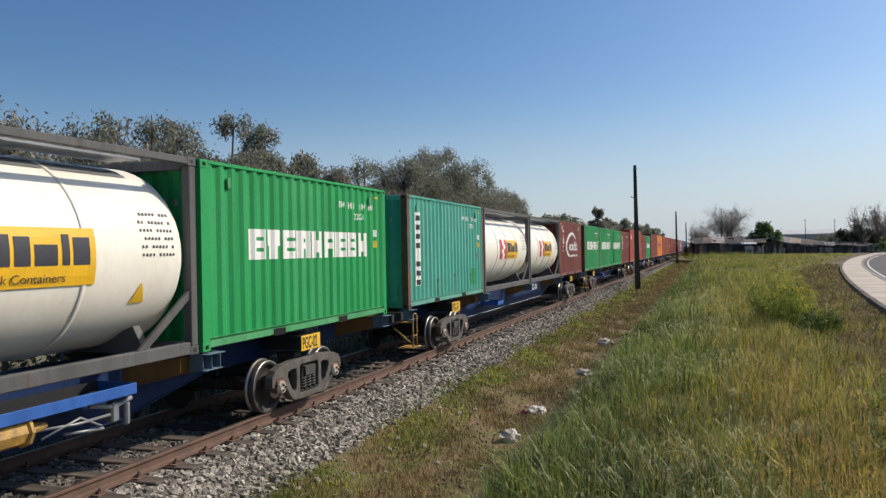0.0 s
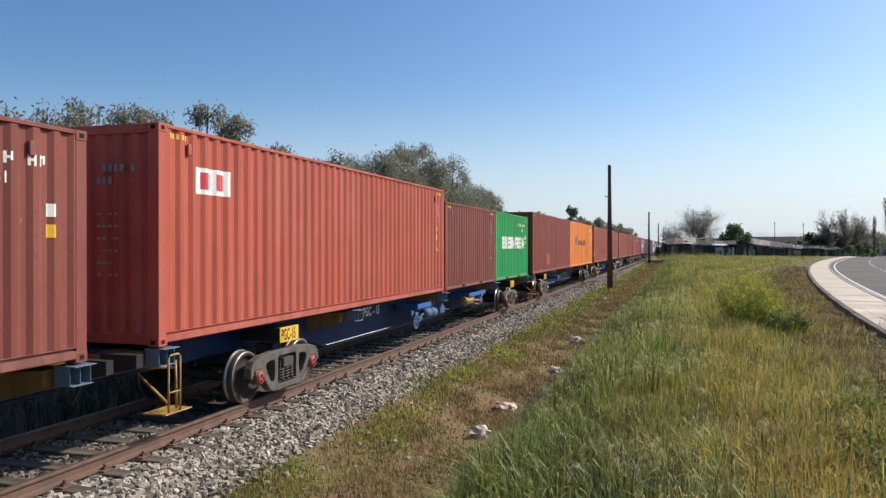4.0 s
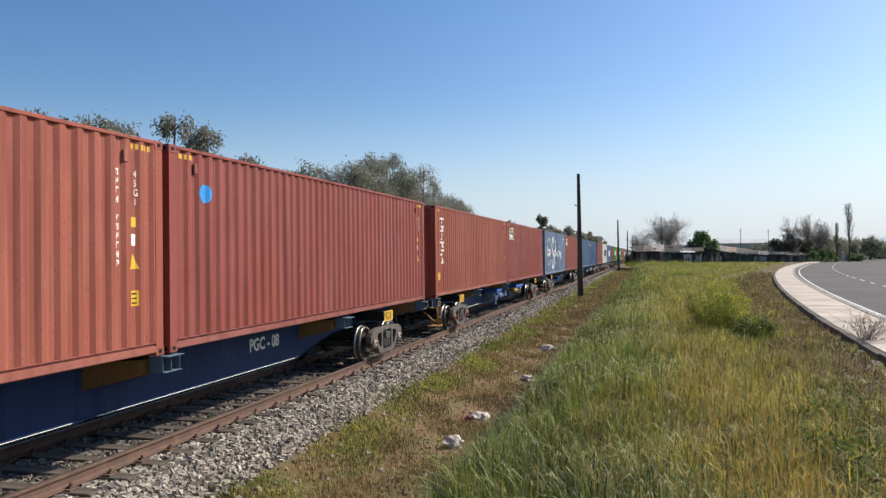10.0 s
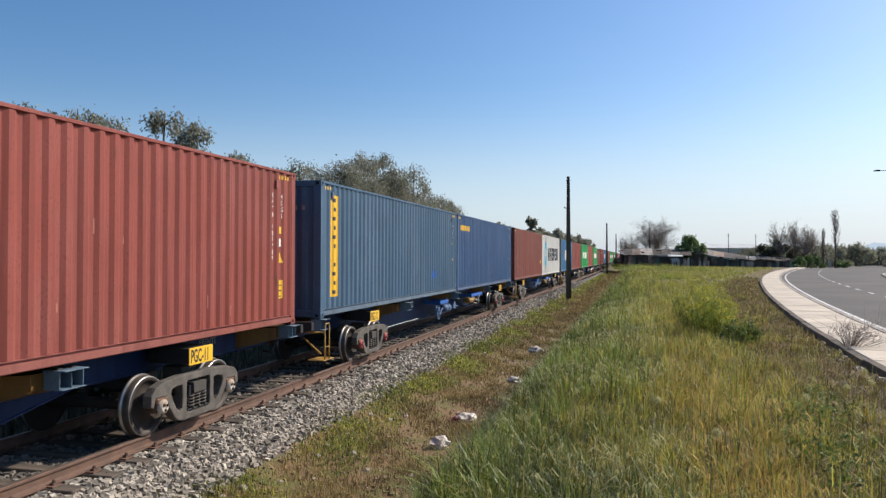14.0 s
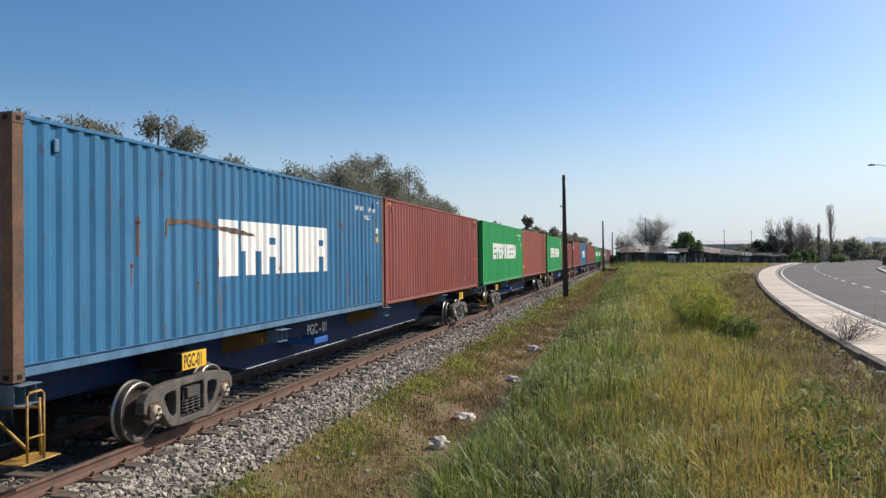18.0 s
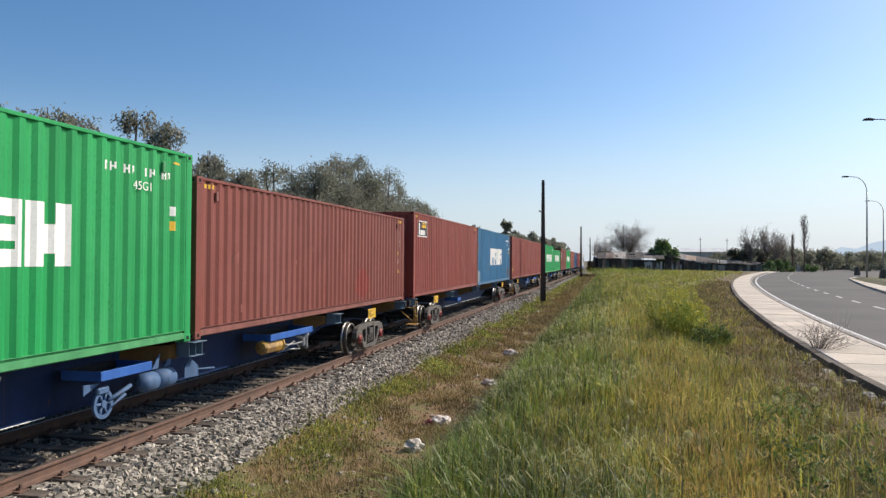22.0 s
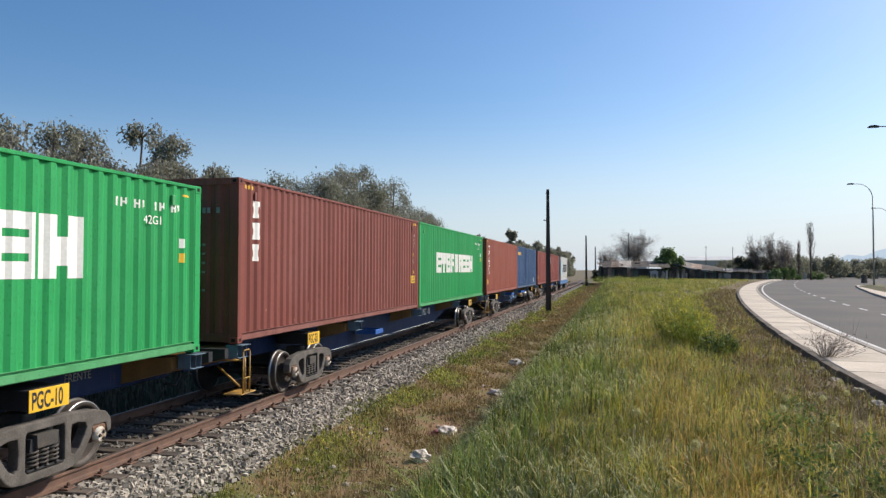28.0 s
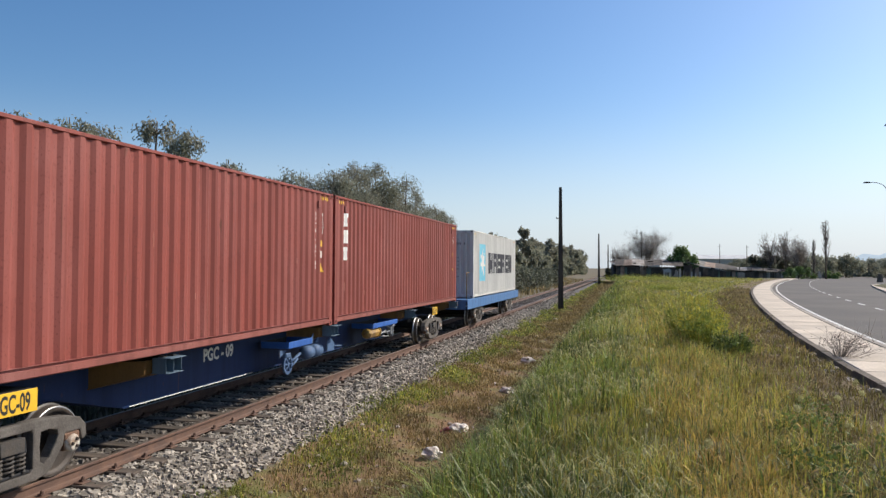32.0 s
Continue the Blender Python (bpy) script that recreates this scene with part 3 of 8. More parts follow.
def build_ground():
    xs = np.unique(np.concatenate([[-4500, -1500, -500, -200, -100, -50, -30, -20], BED_X, np.arange(-6, -3, 0.35), np.arange(-3, -0.5, 0.12), np.arange(-0.5, 14, 0.35), np.arange(14, 60, 2.5), [70, 90, 120, 180, 300, 600, 1500, 4500]]))
    ys = np.unique(np.concatenate([[-4500, -1500, -600, -300, -120, -60, -30, -15], np.arange(-8, 40, 0.5), np.arange(40, 120, 2), np.arange(120, 300, 8), [340, 420, 600, 1000, 2000, 4500]]))
    me = grid_mesh("ground", xs, ys, ground_z, M["ground"])
    co = np.empty(len(me.vertices) * 3, np.float32)
    me.vertices.foreach_get("co", co)
    co = co.reshape(-1, 3)
    # bare soil along the kerb
    off = co[:, 0] - kerb_x(co[:, 1])
    me.attributes.new("bare", "FLOAT", "POINT").data.foreach_set("value", (np.clip((off + 1.75 + 0.012 * np.clip(co[:, 1], 0, 90)) / 0.8, 0, 1) * (off < 3)).astype(np.float32))
    tagged(new("ground", me), "dry earth verge with grassy bank, ditch and gravel track bed", "ground", kind="structure")


build_ground()


def ribbon(name, off0, off1, z, y0, y1, material, step=1.5, thick=0.25):
    """A strip that follows the kerb line, from one offset to another, with thickness."""
    ys = np.arange(y0, y1 + 0.01, step)
    kx = kerb_x(ys)
    dx = np.gradient(kx, ys)
    nx, ny = 1 / np.hypot(1, dx), -dx / np.hypot(1, dx)
    v, f = [], []
    for i in range(len(ys)):
        for o, zz in ((off0, z - thick), (off0, z), (off1, z), (off1, z - thick)):
            v.append((kx[i] + nx[i] * o, ys[i] + ny[i] * o, zz))
    for i in range(len(ys) - 1):
        for k in range(3):
            f.append((i * 4 + k, (i + 1) * 4 + k, (i + 1) * 4 + k + 1, i * 4 + k + 1))
    return Shape().add(v, f).mesh(name, material)


PAVE_Z, ROAD_Z = 0.90, 0.77


def along(y, off):
    """A point at an offset from the kerb line, square to it."""
    k, d = float(kerb_x(y)), float(kerb_x(y + 0.1) - kerb_x(y - 0.1)) / 0.2
    s = math.hypot(1, d)
    return k + off / s, y - off * d / s


def slab_piece(y0, y1, o0, o1, z0, z1, bevel=0.012):
    """One slab between two stations of the kerb line."""
    a, b, c, d = along(y0, o0), along(y0, o1), along(y1, o1), along(y1, o0)
    mid = (sum(p[0] for p in (a, b, c, d)) / 4, sum(p[1] for p in (a, b, c, d)) / 4)

    def inset(p):
        dx, dy = mid[0] - p[0], mid[1] - p[1]
        h = math.hypot(dx, dy)
        return p[0] + dx / h * bevel * 1.4, p[1] + dy / h * bevel * 1.4
    v = [(*p, z0) for p in (a, b, c, d)] + [(*p, z1 - bevel) for p in (a, b, c, d)] + [(*inset(p), z1) for p in (a, b, c, d)]
    f = [(8, 9, 10, 11)]
    for k in (0, 4):
        f += [(k + i, k + (i + 1) % 4, k + 4 + (i + 1) % 4, k + 4 + i) for i in range(4)]
    return Shape().add(v, f)


def build_road():
    road = tagged(new("road", ribbon("road", 1.5, 19.2, ROAD_Z, -60, 290, M["asphalt"])), "grey asphalt road curving away beside the verge", "road", kind="structure")
    line = ribbon("edge_line", 1.86, 1.98, ROAD_Z + 0.004, -60, 200, M["road_paint"], thick=0.003)
    part("edge_line", line, None, road, "worn white edge line")
    for k in range(40):
        y = 3.0 + k * 4.9
        part("lane_dash", ribbon("lane_dash", 5.0, 5.12, ROAD_Z + 0.004, y, y + 2.0, M["road_paint"], 0.5, 0.003), None, road)
    pave = tagged(new("pavement", ribbon("pavement", 0.14, 1.42, PAVE_Z - 0.02, -60, 250, M["kerb"], 1.5, 0.45)), "pale concrete slab pavement with a kerb", "pavement", kind="structure")
    y = -12.0
    while y < 130:
        step = 1.5 if y < 60 else 3.0
        part("slab", slab_piece(y, y + step - 0.018, 0.15, 1.40, PAVE_Z - 0.1, PAVE_Z + random.uniform(-0.004, 0.004)), M["slab"], pave)
        # verge-side stones use the darker kerb colour with their shade painted in
        part("kerb_stone", slab_piece(y, y + step - 0.012, 0.0, 0.138, 0.52, PAVE_Z + random.uniform(-0.01, 0.02), 0.02), M["kerb_soil_shade"], pave)
        part("kerb_stone", slab_piece(y, y + step - 0.012, 1.41, 1.56, 0.6, PAVE_Z + 0.01, 0.02), M["kerb"], pave)
        y += step
    part("far_slab_run", ribbon("far_slab_run", 0.0, 1.56, PAVE_Z, 130, 250, M["slab"], 3, 0.3), None, pave)


build_road()


# ---- railway track ----
RAIL = [(-0.075, -0.172), (0.075, -0.172), (0.075, -0.16), (0.02, -0.145), (0.011, -0.13), (0.011, -0.045), (0.036, -0.034), (0.036, -0.008), (0.028, 0.0), (-0.028, 0.0), (-0.036, -0.008), (-0.036, -0.034), (-0.011, -0.045), (-0.011, -0.13), (-0.02, -0.145), (-0.075, -0.16)]


def build_track():
    track = tagged(new("railway_track"), "rusty broad gauge rails on weathered wooden sleepers", "railway track", kind="structure")
    for side in (-1, 1):
        s = Shape().prism([(TRACK_X + side * 0.874 + u, w) for u, w in RAIL], 1, -700, 900)
        part("rail", s, M["rail"], track, "brown rusty steel rail")
        top = Shape().box(TRACK_X + side * 0.874 - 0.026, -700, 0.0006, TRACK_X + side * 0.874 + 0.026, 900, 0.0016)
        part("running_band", top, M["rail_top"], track)
    wood = Shape().box(-1.32, -0.115, -0.16, 1.32, 0.115, 0.0, 0, 0.012).mesh("sleeper", M["sleeper"])
    clip = Shape()
    clip.box(-0.16, -0.085, 0.0, 0.16, 0.085, 0.018, 0, 0.004)
    for u in (-1, 1):
        clip.box(u * 0.09 - 0.03, -0.03, 0.0, u * 0.09 + 0.03, 0.03, 0.045, 0, 0.008)
        clip.lathe([(0.04, 0.022), (0.075, 0.022), (0.085, 0.014)], 2, (u * 0.105, 0.0, 0), 6, 0, False)
    clip = clip.mesh("rail_fastening", M["rail"])
    rnd = random.Random(4)
    for k in range(-55, 260):
        y = -4 + k * 0.64 + rnd.uniform(-0.03, 0.03)
        sl = part("sleeper", wood, None, track, "", pose(TRACK_X + rnd.uniform(-0.04, 0.04), y, -0.174 + rnd.uniform(-0.006, 0.0), 0, 0, rnd.uniform(-1.2, 1.2)))
        if -6 < y < 60:
            part("rail_fastening", clip, None, sl, "", (0.874, 0, 0.001))
            if y < 25:
                part("rail_fastening", clip, None, sl, "", (-0.874, 0, 0.001))


build_track()


def build_ballast():
    """Crushed stone round the sleepers and down the shoulder, as angular lumps."""
    rng = np.random.default_rng(5)
    cube = np.array([(x, y, z) for x in (-1, 1) for y in (-1, 1) for z in (-1, 1)], float)
    quads = np.array([(0, 1, 3, 2), (4, 6, 7, 5), (0, 4, 5, 1), (2, 3, 7, 6), (0, 2, 6, 4), (1, 5, 7, 3)])
    P = []
    for y0, y1, dens in ((-12, 2.5, 200), (2.5, 9, 900), (9, 16, 700), (16, 28, 330), (28, 50, 110), (50, 90, 32)):
        for x0, x1, w in ((-6.66, -5.35, 1.0), (-8.9, -6.76, 0.55), (-9.9, -8.9, 0.25)):
            n = int((y1 - y0) * (x1 - x0) * dens * w)
            P.append(np.stack([rng.uniform(x0, x1, n), rng.uniform(y0, y1, n)], 1))
    P = np.concatenate(P)
    # fewer stones on top of the sleepers and thinning at the toe
    on = np.abs(((P[:, 0] - TRACK_X))) < 1.33
    near = np.abs(((P[:, 1] + 4) / 0.64 + 0.5) % 1 - 0.5) < 0.215
    keep = ~(on & near & (rng.random(len(P)) < 0.97)) & ~((P[:, 0] > -5.7) & (rng.random(len(P)) < (P[:, 0] + 5.7) / 0.4))
    P = P[keep]
    n = len(P)
    size = rng.uniform(0.019, 0.044, n) * (1 + 0.6 * np.clip((P[:, 1] - 16) / 40, 0, 1.2))
    z = ground_z(P[:, 0], P[:, 1]) + size * rng.uniform(-0.1, 0.75, n)
    v = cube[None] * rng.uniform(0.55, 1.1, (n, 8, 3)) * size[:, None, None] * rng.uniform(0.7, 1.2, (n, 1, 3))
    a, b = rng.uniform(0, 6.28, n), rng.uniform(-0.7, 0.7, n)
    ca, sa, cb, sb = np.cos(a)[:, None], np.sin(a)[:, None], np.cos(b)[:, None], np.sin(b)[:, None]
    x, y, w = v[..., 0] * cb + v[..., 2] * sb, v[..., 1], -v[..., 0] * sb + v[..., 2] * cb
    v = np.stack([x * ca - y * sa + P[:, :1], x * sa + y * ca + P[:, 1:], w + z[:, None]], -1).reshape(-1, 3)
    f = (quads[None] + 8 * np.arange(n)[:, None, None]).reshape(-1, 4)
    C = P
    # small stones strewn over the dirt beside the ballast
    n = 5000
    P = np.stack([rng.uniform(-5.6, -2.7, n), 3 + 42 * rng.random(n) ** 1.6], 1)
    yy = 4 + 40 * rng.random(2600) ** 1.5
    P = np.concatenate([P, np.stack([kerb_x(yy) - rng.uniform(0.15, 1.6, 2600), yy], 1)])
    n = len(P)
    size = rng.uniform(0.005, 0.018, n) * (1 + P[:, 1] / 30)
    w = cube[None] * rng.uniform(0.5, 1.1, (n, 8, 3)) * size[:, None, None]
    w = (w + np.stack([P[:, 0], P[:, 1], ground_z(P[:, 0], P[:, 1]) + size * 0.3], 1)[:, None]).reshape(-1, 3)
    fw = (quads[None] + 8 * np.arange(n)[:, None, None]).reshape(-1, 4)
    tagged(new("gravel", big_mesh("gravel", w, fw, mat("earthy_pebble", (0.33, 0.255, 0.17), 0.95, 0, 0.2, 8, 60, 0.2, (0.20, 0.15, 0.095), island=0.5))), "small stones strewn over the bare dirt verge", "gravel", kind="stuff")
    # stones between the rails get a darker copy, the train's shade painted in
    inner = np.repeat(np.abs(C[:, 0] - TRACK_X) < 0.86, 6)
    tagged(new("ballast", big_mesh("ballast", v, f[~inner], M["stone"])), "grey crushed stone ballast along the rails", "gravel", kind="stuff")
    dusky = mat("grimy_ballast_stone", (0.22, 0.195, 0.165), 0.9, 0, 0.15, 6, 60, 0.2, (0.12, 0.105, 0.09), island=0.6)
    tagged(new("ballast", big_mesh("ballast", v, f[inner], dusky)), "ballast between the rails with the train's shade in its darker colour", "gravel", kind="stuff")


build_ballast()

# ---- train ----
DECK = 1.235
HC, STD = 2.896, 2.591
L40, L20 = 12.42, 6.17
# where containers start on their wagon, by the slot named in the table
SLOT = {0: -0.04, 6.13: 6.22, 12.34: 12.51, 18.47: 18.76}
PITCH = 0.278


def train_y(k, t):
    """Where the front of wagon k stands at t seconds; the train comes towards -y."""
    return -10.25 + 26.19 * k - 15.0007 * t - 0.0035 * t * t


def side_breaks(length):
    """Stations along a corrugated side and their depth."""
    y0, y1 = 0.19, length - 0.19
    n = round((y1 - y0) / PITCH)
    p = (y1 - y0) / n
    ys, ds = [y0 - 0.03], [0.0]
    for i in range(n):
        b = y0 + i * p
        for u, d in ((0.01, 0), (0.26, 0), (0.50, 0.035), (0.75, 0.035), (0.98, 0)):
            ys.append(b + u * p)
            ds.append(d)
    return ys + [y1 + 0.03], ds + [0.0]


FACE = 1.219 - 0.010
BREAKS = {L: tuple(np.array(a) for a in side_breaks(L)) for L in (L40, L20)}


def decal(length, spans, y0, y1, step=0.06, lift=0.003):
    """Paint on a corrugated side: at each station y, spans(y) gives the painted heights."""
    by, bd = BREAKS[length]
    ys = np.unique(np.concatenate([np.arange(y0, y1, step), [y1], by[(by > y0) & (by < y1)]]))
    s = Shape()
    for a, b in zip(ys[:-1], ys[1:]):
        if b - a < 1e-4:
            continue
        e = (b - a) * 0.02
        sa, sb = spans(a + e), spans(b - e)
        if len(sa) != len(sb):
            sa = sb = spans((a + b) / 2)
        xa, xb = (FACE - np.interp(q, by, bd) + lift for q in (a, b))
        for (p, q), (r, t) in zip(sa, sb):
            s.add([(xa, a, p), (xb, b, r), (xb, b, t), (xa, a, q)], [(0, 1, 2, 3)])
    return s


def boxes(rects):
    """spans for a set of painted rectangles (y0, y1, z0, z1)."""
    def spans(y):
        return sorted((z0, z1) for a, b, z0, z1 in rects if a <= y <= b)
    return spans


def rect_decal(length, rects):
    s = Shape()
    for r in rects:
        d = decal(length, lambda y, r=r: [(r[2], r[3])], r[0], r[1], 0.5)
        s.add(d.v, d.f)
    return s


def disc(cy, cz, ry, rz):
    def spans(y):
        u = 1 - ((y - cy) / ry) ** 2
        h = rz * math.sqrt(max(u, 0))
        return [(cz - h, cz + h)]
    return spans


def stroke(length, pts, width, lift=0.007, closed=False):
    """A brush stroke on the side through (y, z) points; width may vary point by point."""
    by, bd = BREAKS[length]
    P = []
    for a, b in zip(pts[:-1], pts[1:]):
        n = max(1, int(math.dist(a[:2], b[:2]) / 0.035))
        P += [tuple(a[j] + (b[j] - a[j]) * i / n for j in range(len(a))) for i in range(n)]
    P.append(pts[-1])
    v, f, m = [], [], 9
    for i, p in enumerate(P):
        a, b = P[max(i - 1, 0)], P[min(i + 1, len(P) - 1)]
        dy, dz = b[0] - a[0], b[1] - a[1]
        h = math.hypot(dy, dz) or 1
        w = (p[2] if len(p) > 2 else width) / 2
        for q in range(m):
            s = 2 * q / (m - 1) - 1
            y, z = p[0] - dz / h * w * s, p[1] + dy / h * w * s
            v.append((FACE - float(np.interp(y, by, bd)) + lift, y, z))
    for i in range(len(P) - 1):
        for q in range(m - 1):
            f.append((m * i + q, m * i + m + q, m * i + m + q + 1, m * i + q + 1))
    return Shape().add(v, f)


def curve(pts, n=6):
    """A smooth line through (y, z[, w]) points."""
    out = []
    for i in range(len(pts) - 1):
        p0, p1, p2, p3 = pts[max(i - 1, 0)], pts[i], pts[i + 1], pts[min(i + 2, len(pts) - 1)]
        for k in range(n):
            t = k / n
            out.append(tuple(0.5 * (2 * b + (c - a) * t + (2 * a - 5 * b + 4 * c - d) * t * t + (3 * b - a - 3 * c + d) * t ** 3) for a, b, c, d in zip(p0, p1, p2, p3)))
    return out + [tuple(pts[-1])]


CONT = {}
M["cast"] = mat("dusty_cast_steel", (0.135, 0.12, 0.105), 0.85, 0, 0.3, 5, 50, 0.3, (0.085, 0.074, 0.064))
M["reservoir"] = paint("reservoir_grey_blue", (0.075, 0.135, 0.25), 0.7, 0.05)
M["end_code"] = mat("faded_code_paint", (0.30, 0.28, 0.26), 0.7, 0, 0.2, 4, 30, 0)


def container_meshes(length, h, key):
    """The meshes of one steel box container, shared by all of one size and colour."""
    ck = (length, h, key)
    if ck in CONT:
        return CONT[ck]
    m = M[key]
    by, bd = BREAKS[length]
    g = {}
    zb, zt = 0.170, h - 0.045
    s = Shape()
    for sx in (1,):
        v = [(FACE - d, y, z) for y, d in zip(by, bd) for z in (zb, zt)]
        f = [(2 * i, 2 * i + 2, 2 * i + 3, 2 * i + 1) for i in range(len(by) - 1)]
        s.add(v, f)
    g["side_panel"] = s.mesh("side_panel", m)
    s = Shape()
    xs, ds = [-1.06], [0.0]
    n = 8
    p = 2.12 / n
    for i in range(n):
        for u, d in ((0.04, 0), (0.3, 0), (0.45, 0.045), (0.78, 0.045), (0.93, 0)):
            xs.append(-1.06 + (i + u) * p)
            ds.append(d)
    xs.append(1.06)
    ds.append(0.0)
    v = [(x, 0.015 + d, z) for x, d in zip(xs, ds) for z in (0.15, h - 0.12)]
    s.add(v, [(2 * i, 2 * i + 2, 2 * i + 3, 2 * i + 1) for i in range(len(xs) - 1)])
    g["end_panel"] = s.mesh("end_panel", m)
    s = Shape()
    n = 58 if length > 7 else 28
    ry = np.linspace(0.1, length - 0.1, n * 2)
    v = [(x, y, h - 0.018 + (0.012 if (i // 1) % 2 else 0.0)) for i, y in enumerate(ry) for x in (-1.15, 1.15)]
    s.add(v, [(2 * i, 2 * i + 1, 2 * i + 3, 2 * i + 2) for i in range(len(ry) - 1)])
    g["roof_panel"] = s.mesh("roof_panel", m)
    g["floor_panel"] = Shape().box(-1.16, 0.1, 0.09, 1.16, length - 0.1, 0.13).mesh("floor_panel", M["under"])
    g["top_rail"] = Shape().box(1.165, 0.17, h - 0.056, 1.219, length - 0.17, h - 0.004, 0, 0.008).mesh("top_rail", m)
    pr = [(1.14, 0.178), (1.14, 0.03), (1.155, 0.03), (1.172, 0.045), (1.217, 0.052), (1.217, 0.132), (1.182, 0.14), (1.182, 0.166), (1.213, 0.172), (1.213, 0.178)]
    g["bottom_rail"] = Shape().prism([(u, w) for u, w in pr][::-1], 1, 0.17, length - 0.17).mesh("bottom_rail", dusted(key))
    g["end_rail_top"] = Shape().box(-1.06, 0.005, h - 0.13, 1.06, 0.07, h - 0.004, 0, 0.008).mesh("end_rail", m)
    g["end_rail_low"] = Shape().box(-1.06, 0.005, 0.025, 1.06, 0.07, 0.16, 0, 0.008).mesh("end_rail", m)
    post = M["rusty_post"] if key in ("sky_blue", "teal", "green_worn") else m
    g["corner_post"] = Shape().prism([(1.06, 0.012), (1.214, 0.012), (1.214, 0.165), (1.19, 0.165), (1.19, 0.06), (1.06, 0.06)], 2, 0.118, h - 0.118).mesh("corner_post", post)
    s = Shape().box(1.057, 0.0, 0.0, 1.2195, 0.178, 0.118, 0, 0.008)
    # casting holes drawn as near-black patches, their inner shade painted on
    s.box(1.2192, 0.055, 0.033, 1.2205, 0.125, 0.085, 1)
    s.box(1.10, -0.001, 0.033, 1.17, 0.001, 0.085, 1)
    g["corner_casting"] = s.mesh("corner_casting", [post, M["hole_shade"]])
    CONT[ck] = g
    return g


def container(name, length, h, key, label):
    """A box container: origin at the foot of its front end, on the centre line."""
    top = tagged(new(name), label, "shipping container", "containers on the train")
    g = container_meshes(length, h, key)
    turn = pose(0, length, 0, 0, 0, 180)
    flip = Matrix.Identity(4)
    for m in (flip, turn):
        for nm in ("side_panel", "top_rail", "bottom_rail"):
            part(nm, g[nm], None, top, "", m)
        part("end_panel", g["end_panel"], None, top, "", m)
        part("end_rail", g["end_rail_top"], None, top, "", m)
        part("end_rail", g["end_rail_low"], None, top, "", m)
    mirror = Matrix.Diagonal((-1, 1, 1, 1))
    for m in (flip, mirror, turn, turn @ mirror):
        part("corner_post", g["corner_post"], None, top, "", m)
        part("corner_casting", g["corner_casting"], None, top, "", m)
        part("corner_casting", g["corner_casting"], None, top, "", m @ Matrix.Translation((0, 0, h)) @ Matrix.Diagonal((1, 1, -1, 1)))
    part("roof_panel", g["roof_panel"], None, top)
    part("floor_panel", g["floor_panel"], None, top)
    return top


# which side carries a yellow notice, and where
STICK = {(4, 0): "low", (5, 1): "low", (6, 0): "low", (7, 1): "long", (8, 1): "long", (10, 0): "wide", (17, 0): "wide", (5, 0): "front", (7, 0): "front", (12, 1): "front", (15, 0): "front", (18, 0): "front", (19, 0): "front"}


